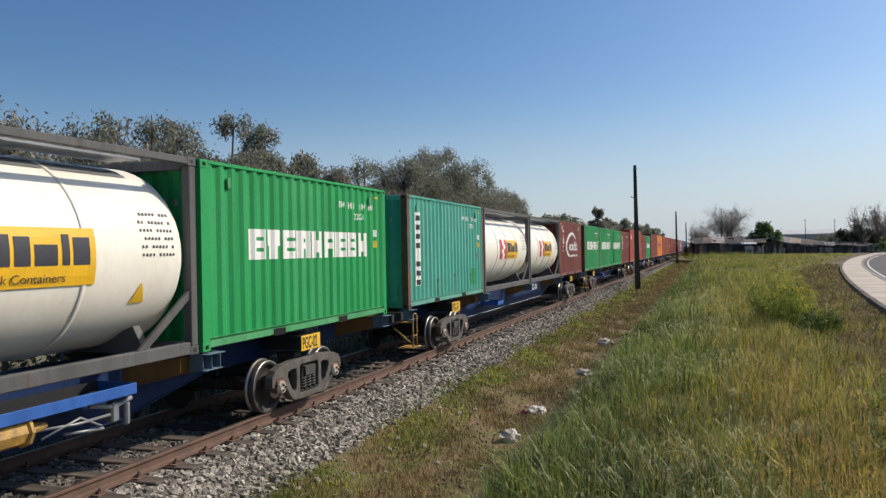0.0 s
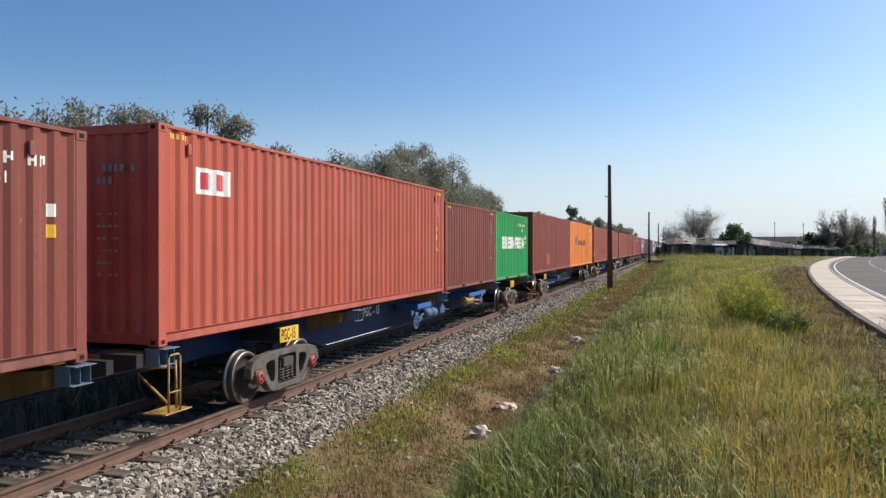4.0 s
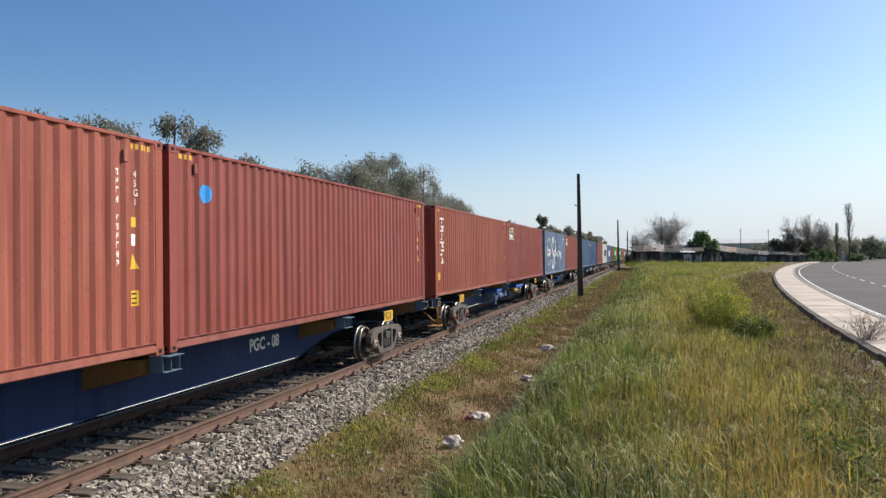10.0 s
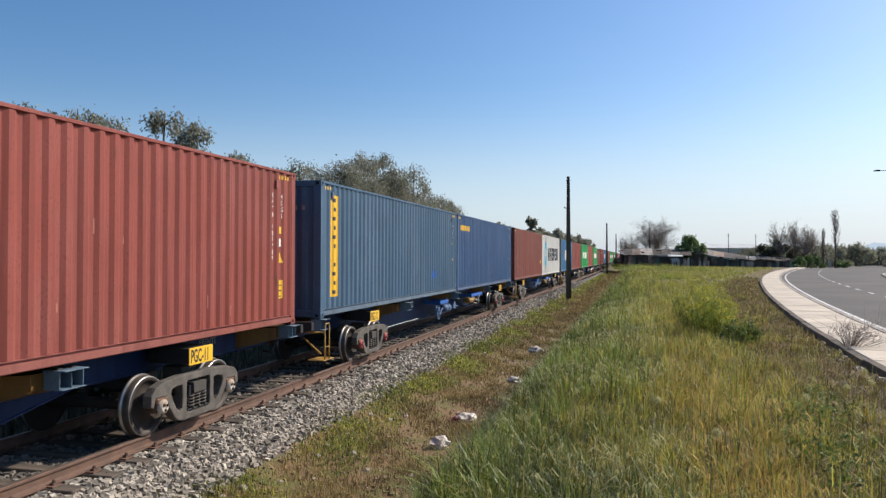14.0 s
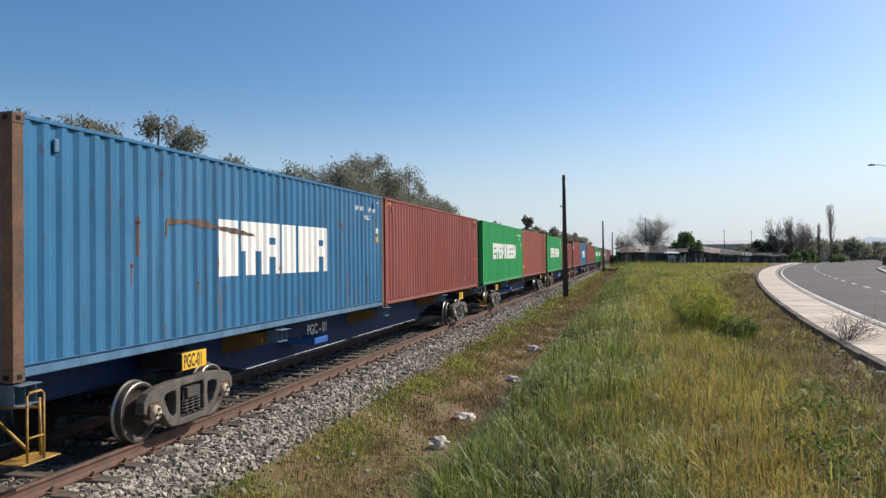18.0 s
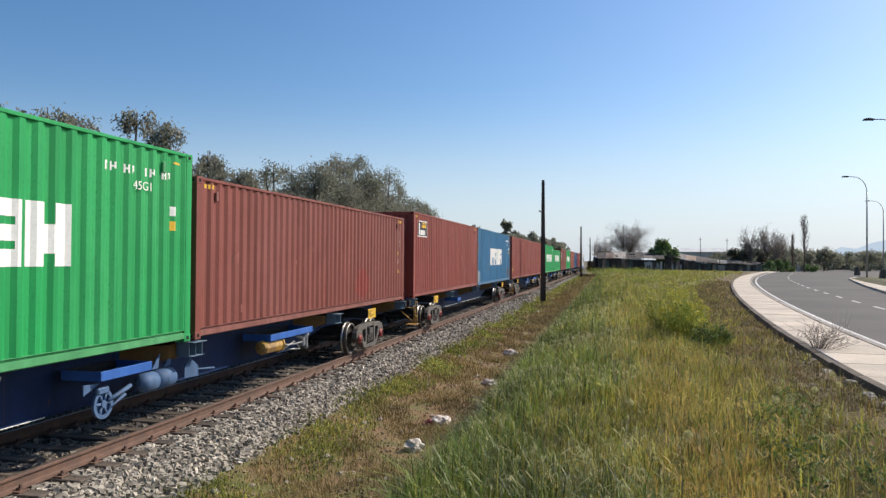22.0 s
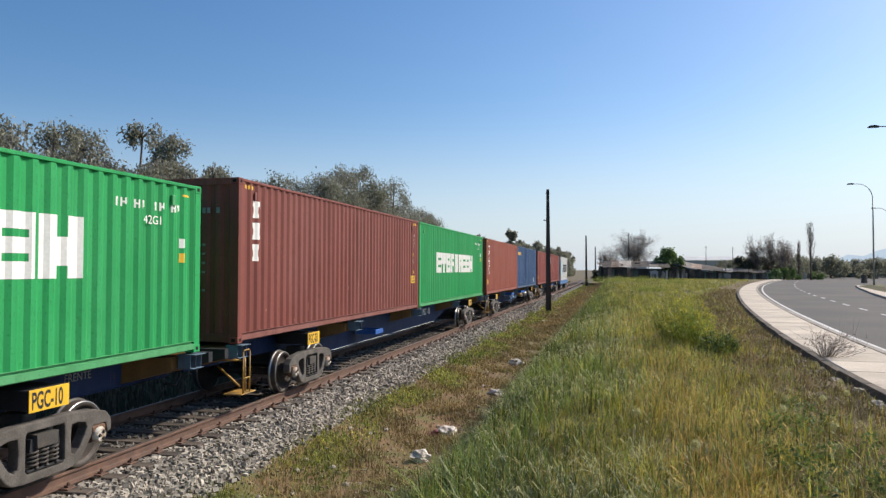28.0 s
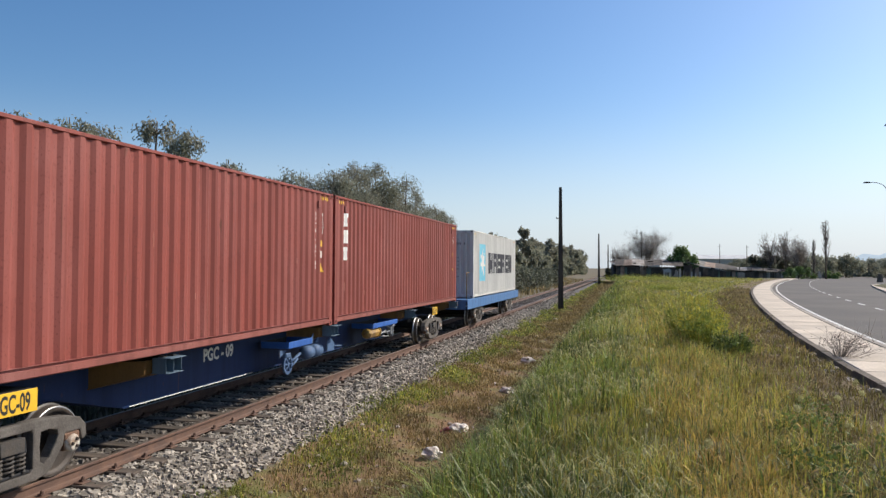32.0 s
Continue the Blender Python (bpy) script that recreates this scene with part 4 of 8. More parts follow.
def marks(top, length, h, style, notice):
    """Small code bars, stickers, vents and stripes near the ends of a side."""
    e = length
    if style != "old":
        stripe = part("hazard_stripe", rect_decal(length, [(0.24 + i * 0.085, 0.28 + i * 0.085, h - 0.17, h - 0.10) for i in range(5)] + [(e - 0.62 + i * 0.085, e - 0.58 + i * 0.085, h - 0.17, h - 0.10) for i in range(5)]) if style == "tall" else rect_decal(length, [(e - 0.5, e - 0.3, h - 0.2, h - 0.17)]), M["label_yellow"], top)
        tagged(stripe, kind="stuff")
    part("vent_cover", Shape().box(FACE - 0.02, 0.62, h - 0.36, FACE + 0.012, 0.70, h - 0.2, 0, 0.01), top.children[0].data.materials[0], top)
    part("vent_cover", Shape().box(FACE - 0.02, e - 0.80, h - 0.36, FACE + 0.012, e - 0.72, h - 0.2, 0, 0.01), top.children[0].data.materials[0], top)
    if style == "tall":
        # two upright columns of code bars
        rects = []
        for i in range(11):
            if i not in (4,):
                q = h - 0.45 - i * 0.115
                rects += [(e - 0.93, e - 0.91, q - 0.085, q), (e - 0.88, e - 0.86, q - 0.085 + 0.03 * (i % 3), q), (e - 0.91, e - 0.88, q - 0.02 - 0.03 * (i % 2), q - 0.03 * (i % 2))]
        tagged(part("code_mark", rect_decal(length, rects), M["white"], top), kind="stuff")
        for i, ch in enumerate("22G1" if length == L20 else ("45G1" if h > 2.7 else "42G1")):
            part("size_code", lettering(ch, 0.09, M["white"]), None, top, "", (FACE + 0.006, e - 0.62, h - 0.54 - i * 0.12))
        part("sticker", rect_decal(length, [(e - 0.64, e - 0.53, h - 1.18, h - 1.05)]), M["label_yellow"], top)
        part("sticker", rect_decal(length, [(e - 0.63, e - 0.54, h - 1.42, h - 1.27)]), M["white"], top)
        tri = decal(length, lambda y: [(h - 1.72, h - 1.72 + max(0.004, 0.2 * (1 - abs(y - (e - 0.59)) / 0.1)))], e - 0.69, e - 0.49, 0.05)
        part("warning_triangle", tri, M["label_yellow"], top)
        if notice in ("low", "long"):
            tall = 0.2 if notice == "low" else 0.34
            base = h - 2.2 if notice == "low" else h - 2.38
            part("sticker", rect_decal(length, [(e - 0.66, e - 0.50, base, base + tall)]), M["label_yellow"], top, "yellow notice")
            for i in range(3):
                part("sticker_bar", rect_lift(length, [(e - 0.64, e - 0.53, base + 0.03 + i * tall * 0.3, base + 0.05 + i * tall * 0.3)]), M["black"], top)
        if notice == "wide":
            part("sticker", rect_decal(length, [(e - 0.86, e - 0.45, h - 2.04, h - 1.80)]), M["label_yellow"], top)
            part("sticker_word", lettering("CAUTION", 0.07, M["black"]), None, top, "", pose(FACE + 0.008, e - 0.84, h - 1.90) @ Matrix.Diagonal((1, 1.1, 1, 1)))
            part("sticker_bar", Shape().box(FACE + 0.006, e - 0.82, h - 1.99, FACE + 0.008, e - 0.5, h - 1.96), M["black"], top)
        if notice == "front":
            part("sticker", rect_decal(length, [(0.40, 0.56, 0.54, 0.78)]), M["label_yellow"], top)
    elif style in ("wide", "old"):
        # a level row of code bars
        rects = []
        for i in range(11):
            if i not in (2, 5, 8):
                q = e - 2.1 + i * 0.145
                rects += [(q, q + 0.028, h - 0.46, h - 0.34), (q + 0.06, q + 0.088, h - 0.46 + 0.03 * (i % 3), h - 0.34), (q + 0.028, q + 0.06, h - 0.37 - 0.04 * (i % 2), h - 0.345 - 0.04 * (i % 2))]
        part("size_code", lettering("22G1" if length == L20 else ("45G1" if h > 2.7 else "42G1"), 0.12, M["white"]), None, top, "", pose(FACE + 0.006, e - 1.5, h - 0.66) @ Matrix.Diagonal((1, 1.2, 1, 1)))
        tagged(part("code_mark", rect_decal(length, rects), M["white"], top), kind="stuff")
        part("sticker", rect_decal(length, [(e - 0.55, e - 0.45, h - 0.98, h - 0.84)]), M["white"], top)
        part("sticker", rect_decal(length, [(e - 0.55, e - 0.45, h - 1.2, h - 1.06)]), M["label_yellow"], top)
    # faded bars on the front end
    s = Shape()
    for i in range(8):
        z = h - 0.62 - i * 0.16 - (0.25 if i > 1 else 0)
        for q in range(7 if i == 0 else 4):
            if (q * 3 + i) % 5:
                s.box(0.25 + q * 0.09, 0.006, z, 0.31 + q * 0.09, 0.0085, z + (0.1 if i < 2 else 0.035))
    tagged(part("end_code_mark", s, M["end_code"], top), kind="stuff")


def block_word(length, y0, y1, z0, z1, n, cuts, slant=None):
    """A row of n solid blocks with small cut-outs: a painted word mark as plain shapes."""
    w = (y1 - y0) / n
    out = []
    t = z1 - z0
    for i in range(n):
        s = Shape()
        out.append(s)
        a, b = y0 + (i + 0.05) * w, y0 + (i + 0.95) * w
        c = cuts[i % len(cuts)]
        if c == 0:
            rects = [(a, a + 0.34 * w, z0, z1), (b - 0.1 * w, b, z0, z1), (a + 0.34 * w, b - 0.1 * w, z0, z0 + 0.26 * t), (a + 0.34 * w, b - 0.1 * w, z0 + 0.38 * t, z0 + 0.62 * t), (a + 0.34 * w, b - 0.1 * w, z0 + 0.74 * t, z1)]
        elif c == 1:
            rects = [(a, b, z0 + 0.45 * t, z1), (a + 0.2 * w, b - 0.2 * w, z0, z0 + 0.45 * t)]
        elif c == 2:
            rects = [(a, a + 0.4 * w, z0, z1), (a + 0.4 * w, b - 0.24 * w, z0 + 0.34 * t, z0 + 0.58 * t), (a + 0.4 * w, b - 0.24 * w, z0 + 0.72 * t, z1), (b - 0.24 * w, b, z0, z1)]
        elif c == 3:
            rects = [(a, a + 0.38 * w, z0, z1), (b - 0.34 * w, b, z0, z1), (a + 0.38 * w, b - 0.34 * w, z0 + 0.2 * t, z0 + 0.66 * t)]
        else:
            rects = [(a, b, z0, z1)]
        for r in rects:
            d = decal(length, lambda y, r=r: [(r[2], r[3])], r[0], r[1], 0.5)
            s.add(d.v, d.f)
    return out


def weather(top, length, h, key, seed):
    """Rust runs and flaked scratches down a worn side."""
    rnd = random.Random(seed)
    if key in ("sky_blue", "pale_blue", "teal", "green_worn"):
        rects = []
        for i in range(int(length * (1.3 if key != "green_worn" else 0.8))):
            y, w, tall = rnd.uniform(0.4, length - 0.5), rnd.uniform(0.012, 0.045), rnd.uniform(0.15, 0.8)
            z = 0.19 if rnd.random() < 0.4 else rnd.uniform(0.3, h - 1.1)
            rects += [(y, y + w, z, z + tall), (y - 0.02, y + w + 0.03, z + tall * 0.8, z + tall * 0.8 + rnd.uniform(0.02, 0.07))]
        tagged(part("rust_run", rect_decal(length, rects), M["rust_run"], top, "thin rust runs"), kind="stuff")
    elif key in ("red", "dusty", "coral", "brown", "orange"):
        rects = []
        for i in range(int(length * 0.8)):
            y, z = rnd.uniform(0.4, length - 0.5), 0.25 + 1.4 * rnd.random() ** 1.6
            rects.append((y, y + rnd.uniform(0.012, 0.035), z, z + rnd.uniform(0.03, 0.22)))
        tagged(part("scratch", rect_decal(length, rects), M["rust_stain" if key == "orange" else "patch_pale"], top, "flaked scratches"), kind="stuff")


def round_word(length, y0, y1, z0, z1, rise):
    """A row of plain rounded blobs; rise: 1 with a bar standing up, -1 hanging down, 2 a short dash."""
    w, t, out = (y1 - y0) / len(rise), z1 - z0, []
    for i, k in enumerate(rise):
        a, b = y0 + (i + 0.06) * w, y0 + (i + 0.94) * w
        cy, cz, s = (a + b) / 2, (z0 + z1) / 2, Shape()
        if k == 2:
            shapes = [decal(length, lambda y: [(cz - 0.12 * t, cz + 0.12 * t)], a, b, 0.1)]
        else:
            def ring(y, cy=cy, cz=cz, r=(b - a) / 2):
                u = min(1, abs(y - cy) / r)
                o, q = 0.5 * t * (1 - u ** 3) ** 0.5 + 0.01, 0.26 * t * max(0, 1 - (u / 0.45) ** 2) ** 0.5
                return [(cz - o, cz - q), (cz + q, cz + o)]
            shapes = [decal(length, ring, a, b, 0.025)]
            if k == 1:
                shapes.append(decal(length, lambda y: [(z0, z1 + 0.42 * t)], a, a + 0.3 * w, 0.1))
            if k == -1:
                shapes.append(decal(length, lambda y: [(z0 - 0.36 * t, z1)], b - 0.3 * w, b, 0.1))
        for d in shapes:
            s.add(d.v, d.f)
        out.append(s)
    return out


def tall_word(length, y0, y1, z0, z1, n):
    """A column of n plain blocks down the side, each waisted."""
    h = (z1 - z0) / n
    out = []
    for i in range(n):
        s = Shape()
        out.append(s)
        a = z1 - i * h
        w = y1 - y0
        rs = [(y0 + (0.0, 0.12, 0.2)[i % 3] * w, y1 - (0.0, 0.0, 0.2)[i % 3] * w, a - 0.3 * h, a - 0.04 * h), (y0 + 0.3 * w, y1 - (0.3, 0.12)[i % 2] * w, a - 0.62 * h, a - 0.3 * h), (y0 + (0.22, 0.0, 0.1)[i % 3] * w, y1 - (0.22, 0.08)[i % 2] * w, a - 0.82 * h, a - 0.62 * h)]
        for r in rs:
            d = decal(length, lambda y, r=r: [(r[2], r[3])], r[0], r[1], 0.5)
            s.add(d.v, d.f)
    return out


def blocks(name, shapes, material, top, label=""):
    """Each block of a word mark as a part of its own."""
    for s in shapes:
        part(name, s, material, top, label)


def logo(top, length, h, kind):
    if kind == "blockword40":
        blocks("letter_block", block_word(length, 2.6, 9.75, 1.18, 1.93, 9, (0, 1, 0, 2, 3, 2, 0, 0, 3)), M["white"], top, "white block word mark")
    elif kind == "blockword20":
        blocks("letter_block", block_word(length, 1.15, 5.3, 1.22, 1.68, 9, (0, 1, 0, 2, 3, 2, 0, 0, 3)), M["white"], top, "white block word mark")
    elif kind == "column20":
        part("word_panel", rect_decal(length, [(0.5, 0.93, 0.5, 2.22)]), M["white"], top, "white upright panel")
        part("word_mark", rect_lift(length, [(0.6, 0.83, 2.02 - i * 0.215, 2.14 - i * 0.215) for i in range(8) if i != 4]), M["logo_dark"], top)
    elif kind == "arc20":
        pts = curve([(4.45, 1.74, 0.05), (4.1, 1.94, 0.12), (3.4, 2.05, 0.14), (2.45, 1.88, 0.2), (1.82, 1.5, 0.24), (1.95, 1.18, 0.2), (2.4, 0.98, 0.12), (2.95, 0.92, 0.03)], 8)
        part("arc_mark", stroke(length, pts, 0.2), M["white"], top, "white open oval sweep")
        blocks("letter_block", round_word(length, 2.6, 5.0, 1.2, 1.52, (0, 0, 0, 1, 1, 1)), M["white"], top, "white block word mark")
        part("word_mark", rect_decal(length, [(3.12 + i * 0.15, 3.23 + i * 0.15, 0.90, 0.99) for i in range(12)]), M["white"], top)
        blocks("letter_block", tall_word(length, 0.75, 1.05, 1.1, 2.2, 3), M["white"], top)
    elif kind == "column3":
        blocks("letter_block", tall_word(length, 0.55 if length > 7 else 1.05, 0.85 if length > 7 else 1.4, 1.37 if length > 7 else 1.1, 2.55 if length > 7 else 2.22, 3), M["white"], top, "white upright word mark")
    elif kind == "column6":
        blocks("letter_block", tall_word(length, 0.68, 1.04, 1.02, 2.55, 6), M["white"], top, "white upright word mark")
    elif kind == "square":
        part("word_panel", rect_decal(length, [(0.8, 1.65, 2.03, 2.4)]), M["white"], top, "small white panel")
        part("word_mark", rect_lift(length, [(0.95, 1.1, 2.1, 2.34), (1.3, 1.5, 2.1, 2.34)]), M["logo_red"], top)
    elif kind == "darkword":
        d = decal(length, lambda y: [(1.3 + 0.18 * abs(math.sin((y - 2.5) * 4)), 2.03 - 0.12 * abs(math.cos((y - 2.5) * 4)))], 2.5, 3.25, 0.05)
        part("emblem", d, M["logo_blue"], top, "blue emblem")
        blocks("letter_block", round_word(length, 3.85, 7.75, 1.42, 1.70, (1, 0, -1, 0, -1, 2, 1, 1, 0, -1, 1)), M["logo_dark"], top, "near-black word mark")
    elif kind == "patch":
        part("repaint_patch", rect_decal(length, [(3.85, 4.7, 0.42, 0.92)]), M["patch_pale"], top, "paler repainted patch")
    elif kind == "long_patch":
        part("repaint_patch", rect_decal(length, [(6.1, 8.35, 0.72, 1.14)]), M["crimson"], top, "darker repainted patch")
    elif kind == "spot":
        part("emblem", decal(length, disc(0.92, 2.27, 0.17, 0.14), 0.75, 1.09, 0.02), M["logo_spot"], top, "round bright blue emblem")
    elif kind == "mark4":
        part("emblem", stroke(length, [(1.0, 1.28, 0.07), (1.05, 1.5, 0.09), (1.25, 1.46, 0.05), (1.28, 1.26, 0.09)], 0.08), M["white"], top)
    elif kind == "framed":
        part("logo_panel", rect_decal(length, [(0.62, 1.9, 2.08, 2.64)]), M["white"], top, "white framed panel")
        part("logo_panel", rect_lift(length, [(0.66, 1.86, 2.12, 2.60)]), M["logo_dark"], top)
        part("logo_flash", rect_lift(length, [(1.2, 1.82, 2.40, 2.50), (1.25, 1.82, 2.53, 2.58)], 0.009), M["logo_yellow"], top)
        part("word_mark", rect_lift(length, [(0.72, 0.92, 2.15, 2.55)] + [(0.98 + i * 0.22, 1.14 + i * 0.22, 2.15, 2.32) for i in range(4)], 0.009), M["white"], top)
    elif kind == "script":
        ring = [(2.1 + 0.85 * math.cos(a * math.pi / 16), 1.52 + 0.88 * math.sin(a * math.pi / 16), 0.06) for a in range(33)]
        part("ring_emblem", stroke(length, ring, 0.06), M["white"], top, "thin white oval ring")
        fl = decal(length, lambda y: [(1.25 + 0.08 * math.sin(y * 5), 1.72 + 0.08 * math.sin(y * 5))], 1.6, 2.7, 0.06)
        part("flag_emblem", fl, M["white"], top)
        fl = rect_lift(length, [(1.62, 2.66, 1.45, 1.56)])
        part("flag_stripe", fl, M["logo_red"], top)
        big = curve([(4.45, 2.12, 0.1), (4.85, 2.3, 0.2), (4.6, 2.5, 0.16), (4.1, 2.3, 0.2), (3.85, 1.9, 0.16), (4.3, 1.5, 0.2), (4.95, 1.2, 0.22), (4.9, 0.7, 0.2), (4.4, 0.42, 0.22), (3.85, 0.55, 0.18), (3.75, 0.85, 0.14), (4.0, 1.02, 0.1)], 8)
        part("script_mark", stroke(length, big, 0.18), M["white"], top, "large white brush script mark")
        wave = curve([(5.3, 1.62, 0.12), (5.05, 1.35, 0.12), (5.4, 1.22, 0.12), (5.7, 1.5, 0.14), (6.0, 2.2, 0.12), (6.2, 2.4, 0.1), (6.05, 1.7, 0.13), (5.95, 0.85, 0.14), (6.2, 0.72, 0.14), (6.25, 1.2, 0.11), (6.45, 1.5, 0.1), (6.5, 1.18, 0.1), (6.7, 1.56, 0.1), (6.8, 1.2, 0.1), (7.0, 1.56, 0.1), (7.1, 1.22, 0.1), (7.4, 1.55, 0.1), (7.5, 1.2, 0.1), (7.75, 1.6, 0.1), (8.0, 1.2, 0.1), (8.3, 1.6, 0.1), (8.4, 1.2, 0.1), (8.75, 1.58, 0.1), (8.9, 1.2, 0.1), (9.2, 1.55, 0.1), (9.1, 1.2, 0.1), (9.35, 0.98, 0.1), (9.7, 1.15, 0.08)], 6)
        part("script_mark", stroke(length, wave, 0.1), M["white"], top, "white brush script mark")
        part("script_dot", decal(length, disc(8.35, 1.95, 0.08, 0.07), 8.27, 8.43, 0.03), M["white"], top)
    elif kind == "strip":
        part("word_panel", rect_decal(length, [(0.58, 1.0, 0.42, 2.63)]), M["logo_yellow"], top, "tall orange-yellow panel")
        part("word_mark", rect_lift(length, [(0.70 + 0.03 * (i % 2), 0.90 - 0.04 * (i % 3), 2.48 - i * 0.2, 2.56 - i * 0.2) for i in range(11) if i not in (6,)]), M["logo_dark"], top)
        part("repaint_patch", rect_decal(length, [(9.0, 9.65, 0.6, 0.84)]), M["rail_blue"], top, "bright blue patch")
    elif kind == "tag":
        blocks("letter_block", block_word(length, 0.65, 2.15, 2.30, 2.50, 5, (2, 3, 2, 3, 2)), M["logo_yellow"], top, "small yellow word mark")
    elif kind == "star":
        part("logo_panel", rect_decal(length, [(1.42, 2.95, 0.70, 2.36)]), M["logo_sky"], top, "pale blue square panel")
        by, bd = BREAKS[length]
        v, f = [], []
        for i in range(14):
            a = math.pi / 2 + i * math.pi / 7
            r = 0.72 if i % 2 == 0 else 0.27
            y, z = 2.18 + r * math.cos(a) * 0.95, 1.53 + r * math.sin(a)
            v.append((y, z))
        d = Shape()
        for i in range(14):
            a, b = v[i], v[(i + 1) % 14]
            n = 10
            for u in range(n):
                p, q = [(a[j] + (b[j] - a[j]) * u / n) for j in (0, 1)], [(a[j] + (b[j] - a[j]) * (u + 1) / n) for j in (0, 1)]
                for w in range(14):
                    quad = []
                    for e, c in ((p, w / 14), (q, w / 14), (q, (w + 1) / 14), (p, (w + 1) / 14)):
                        y, z = 2.18 + (e[0] - 2.18) * c, 1.53 + (e[1] - 1.53) * c
                        quad.append((FACE - float(np.interp(y, by, bd)) + 0.009, y, z))
                    d.add(quad, [(0, 1, 2, 3)])
        part("star_emblem", d, M["white"], top, "white seven-pointed star")
        blocks("letter_block", block_word(length, 3.68, 10.98, 1.02, 2.0, 6, (3, 2, 0, 2, 0, 3)), M["logo_dark"], top, "large dark grey word mark")
    elif kind == "fat_word":
        blocks("letter_block", block_word(length, 4.12, 8.62, 1.02, 1.94, 6, (4, 1, 2, 4, 4, 2)), M["white"], top, "white block word mark")


def rect_lift(length, rects, lift=0.006):
    s = Shape()
    for r in rects:
        d = decal(length, lambda y, r=r: [(r[2], r[3])], r[0], r[1], 0.5, lift)
        s.add(d.v, d.f)
    return s


def tank_container(label, mark):
    """A tank in a steel frame: barrel, rings, walkway, posts, rails and braces."""
    h, L = STD, L20
    top = tagged(new("tank_container"), label, "tank container", "containers on the train")
    prof = [(0.04, 0.02)]
    prof += [(0.04 + 0.26 * (1 - math.cos(a)), 1.165 * math.sin(a) ** 0.5) for a in np.linspace(0.15, math.pi / 2, 9)]
    prof += [(L - p, r) for p, r in prof[::-1]]
    part("barrel", Shape().lathe(prof, 1, (0, 0, 1.31), 48), M["tank_white"], top, "cream white tank barrel")
    for y in (1.75, 3.03, 4.31):
        part("barrel_ring", Shape().lathe([(y - 0.03, 1.166), (y - 0.03, 1.176), (y + 0.03, 1.176), (y + 0.03, 1.166)], 1, (0, 0, 1.31), 48), M["tank_white"], top)
    walk_top = Shape().box(0.25, 0.5, h - 0.06, 0.75, L - 0.5, h - 0.035)
    for i in range(18):
        walk_top.box(0.26, 0.55 + i * 0.285, h - 0.034, 0.74, 0.60 + i * 0.285, h - 0.026)
    part("walkway", walk_top, M["galvanised"], top, "galvanised top walkway")
    flip = Matrix.Identity(4)
    turn, mirror = pose(0, L, 0, 0, 0, 180), Matrix.Diagonal((-1, 1, 1, 1))
    post = Shape().box(1.09, 0.01, 0.118, 1.214, 0.14, h - 0.118, 0, 0.01).mesh("corner_post", M["frame_grey"])
    cast = Shape().box(1.057, 0.0, 0.0, 1.2195, 0.178, 0.118, 0, 0.008)
    # casting hole is a black patch, its inner shade painted on
    cast.box(1.2192, 0.055, 0.033, 1.2205, 0.125, 0.085, 1)
    cast = cast.mesh("corner_casting", [M["frame_grey"], M["black"]])
    low = Shape().box(1.10, 0.16, 0.01, 1.214, L - 0.16, 0.17, 0, 0.01).mesh("bottom_rail", M["frame_grey"])
    high = Shape().box(1.12, 0.16, h - 0.10, 1.214, L - 0.16, h - 0.005, 0, 0.01).mesh("top_rail", M["frame_grey"])
    brace = Shape()
    brace.prism([(1.12, 0.16), (0.13, 0.86), (0.13, 0.74), (0.96, 0.16)], 0, 1.15, 1.19)
    brace = brace.mesh("brace", M["frame_grey"])
    endbar = Shape().box(-1.06, 0.02, 0.02, 1.06, 0.12, 0.16, 0, 0.01).mesh("end_rail", M["frame_grey"])
    saddle = Shape().prism([(-1.05, 0.1), (1.05, 0.1), (0.86, 0.44), (0.55, 0.32), (0, 0.22), (-0.55, 0.32), (-0.86, 0.44)], 1, 0.7, 0.82).mesh("saddle", M["frame_grey"])
    for m in (flip, turn):
        part("bottom_rail", low, None, top, "", m)
        part("top_rail", high, None, top, "", m)
        part("end_rail", endbar, None, top, "", m)
        part("end_rail", endbar, None, top, "", m @ Matrix.Translation((0, 0, h - 0.18)))
        part("saddle", saddle, None, top, "", m)
    for m in (flip, mirror, turn, turn @ mirror):
        part("corner_post", post, None, top, "", m)
        part("corner_casting", cast, None, top, "", m)
        part("corner_casting", cast, None, top, "", m @ Matrix.Translation((0, 0, h)) @ Matrix.Diagonal((1, 1, -1, 1)))

    for m in (turn, turn @ mirror):
        part("brace", brace, None, top, "", m)

    def on_barrel(rects, lift=0.004, ring=1.165):
        s = Shape()
        for a, b, z0, z1 in rects:
            zs = np.linspace(z0, z1, 7)
            v = [(math.sqrt(max((ring + lift) ** 2 - (z - 1.31) ** 2, 0)), y, z) for z in zs for y in (a, b)]
            s.add(v, [(2 * i, 2 * i + 1, 2 * i + 3, 2 * i + 2) for i in range(6)])
        return s
    part("logo_panel", on_barrel([(2.95, 4.45, 1.0, 1.62)], 0.014), M["logo_yellow"], top, "yellow logo panel")
    part("emblem", on_barrel([(2.06, 2.86, 1.0, 1.64)], 0.015), M["logo_red"], top, "red square emblem")
    part("emblem_stripe", on_barrel([(2.34, 2.62, 1.0, 1.18), (2.22, 2.48, 1.18, 1.32), (2.40, 2.66, 1.32, 1.46), (2.30, 2.56, 1.46, 1.64)], 0.019), M["white"], top, "white stepped stripe")
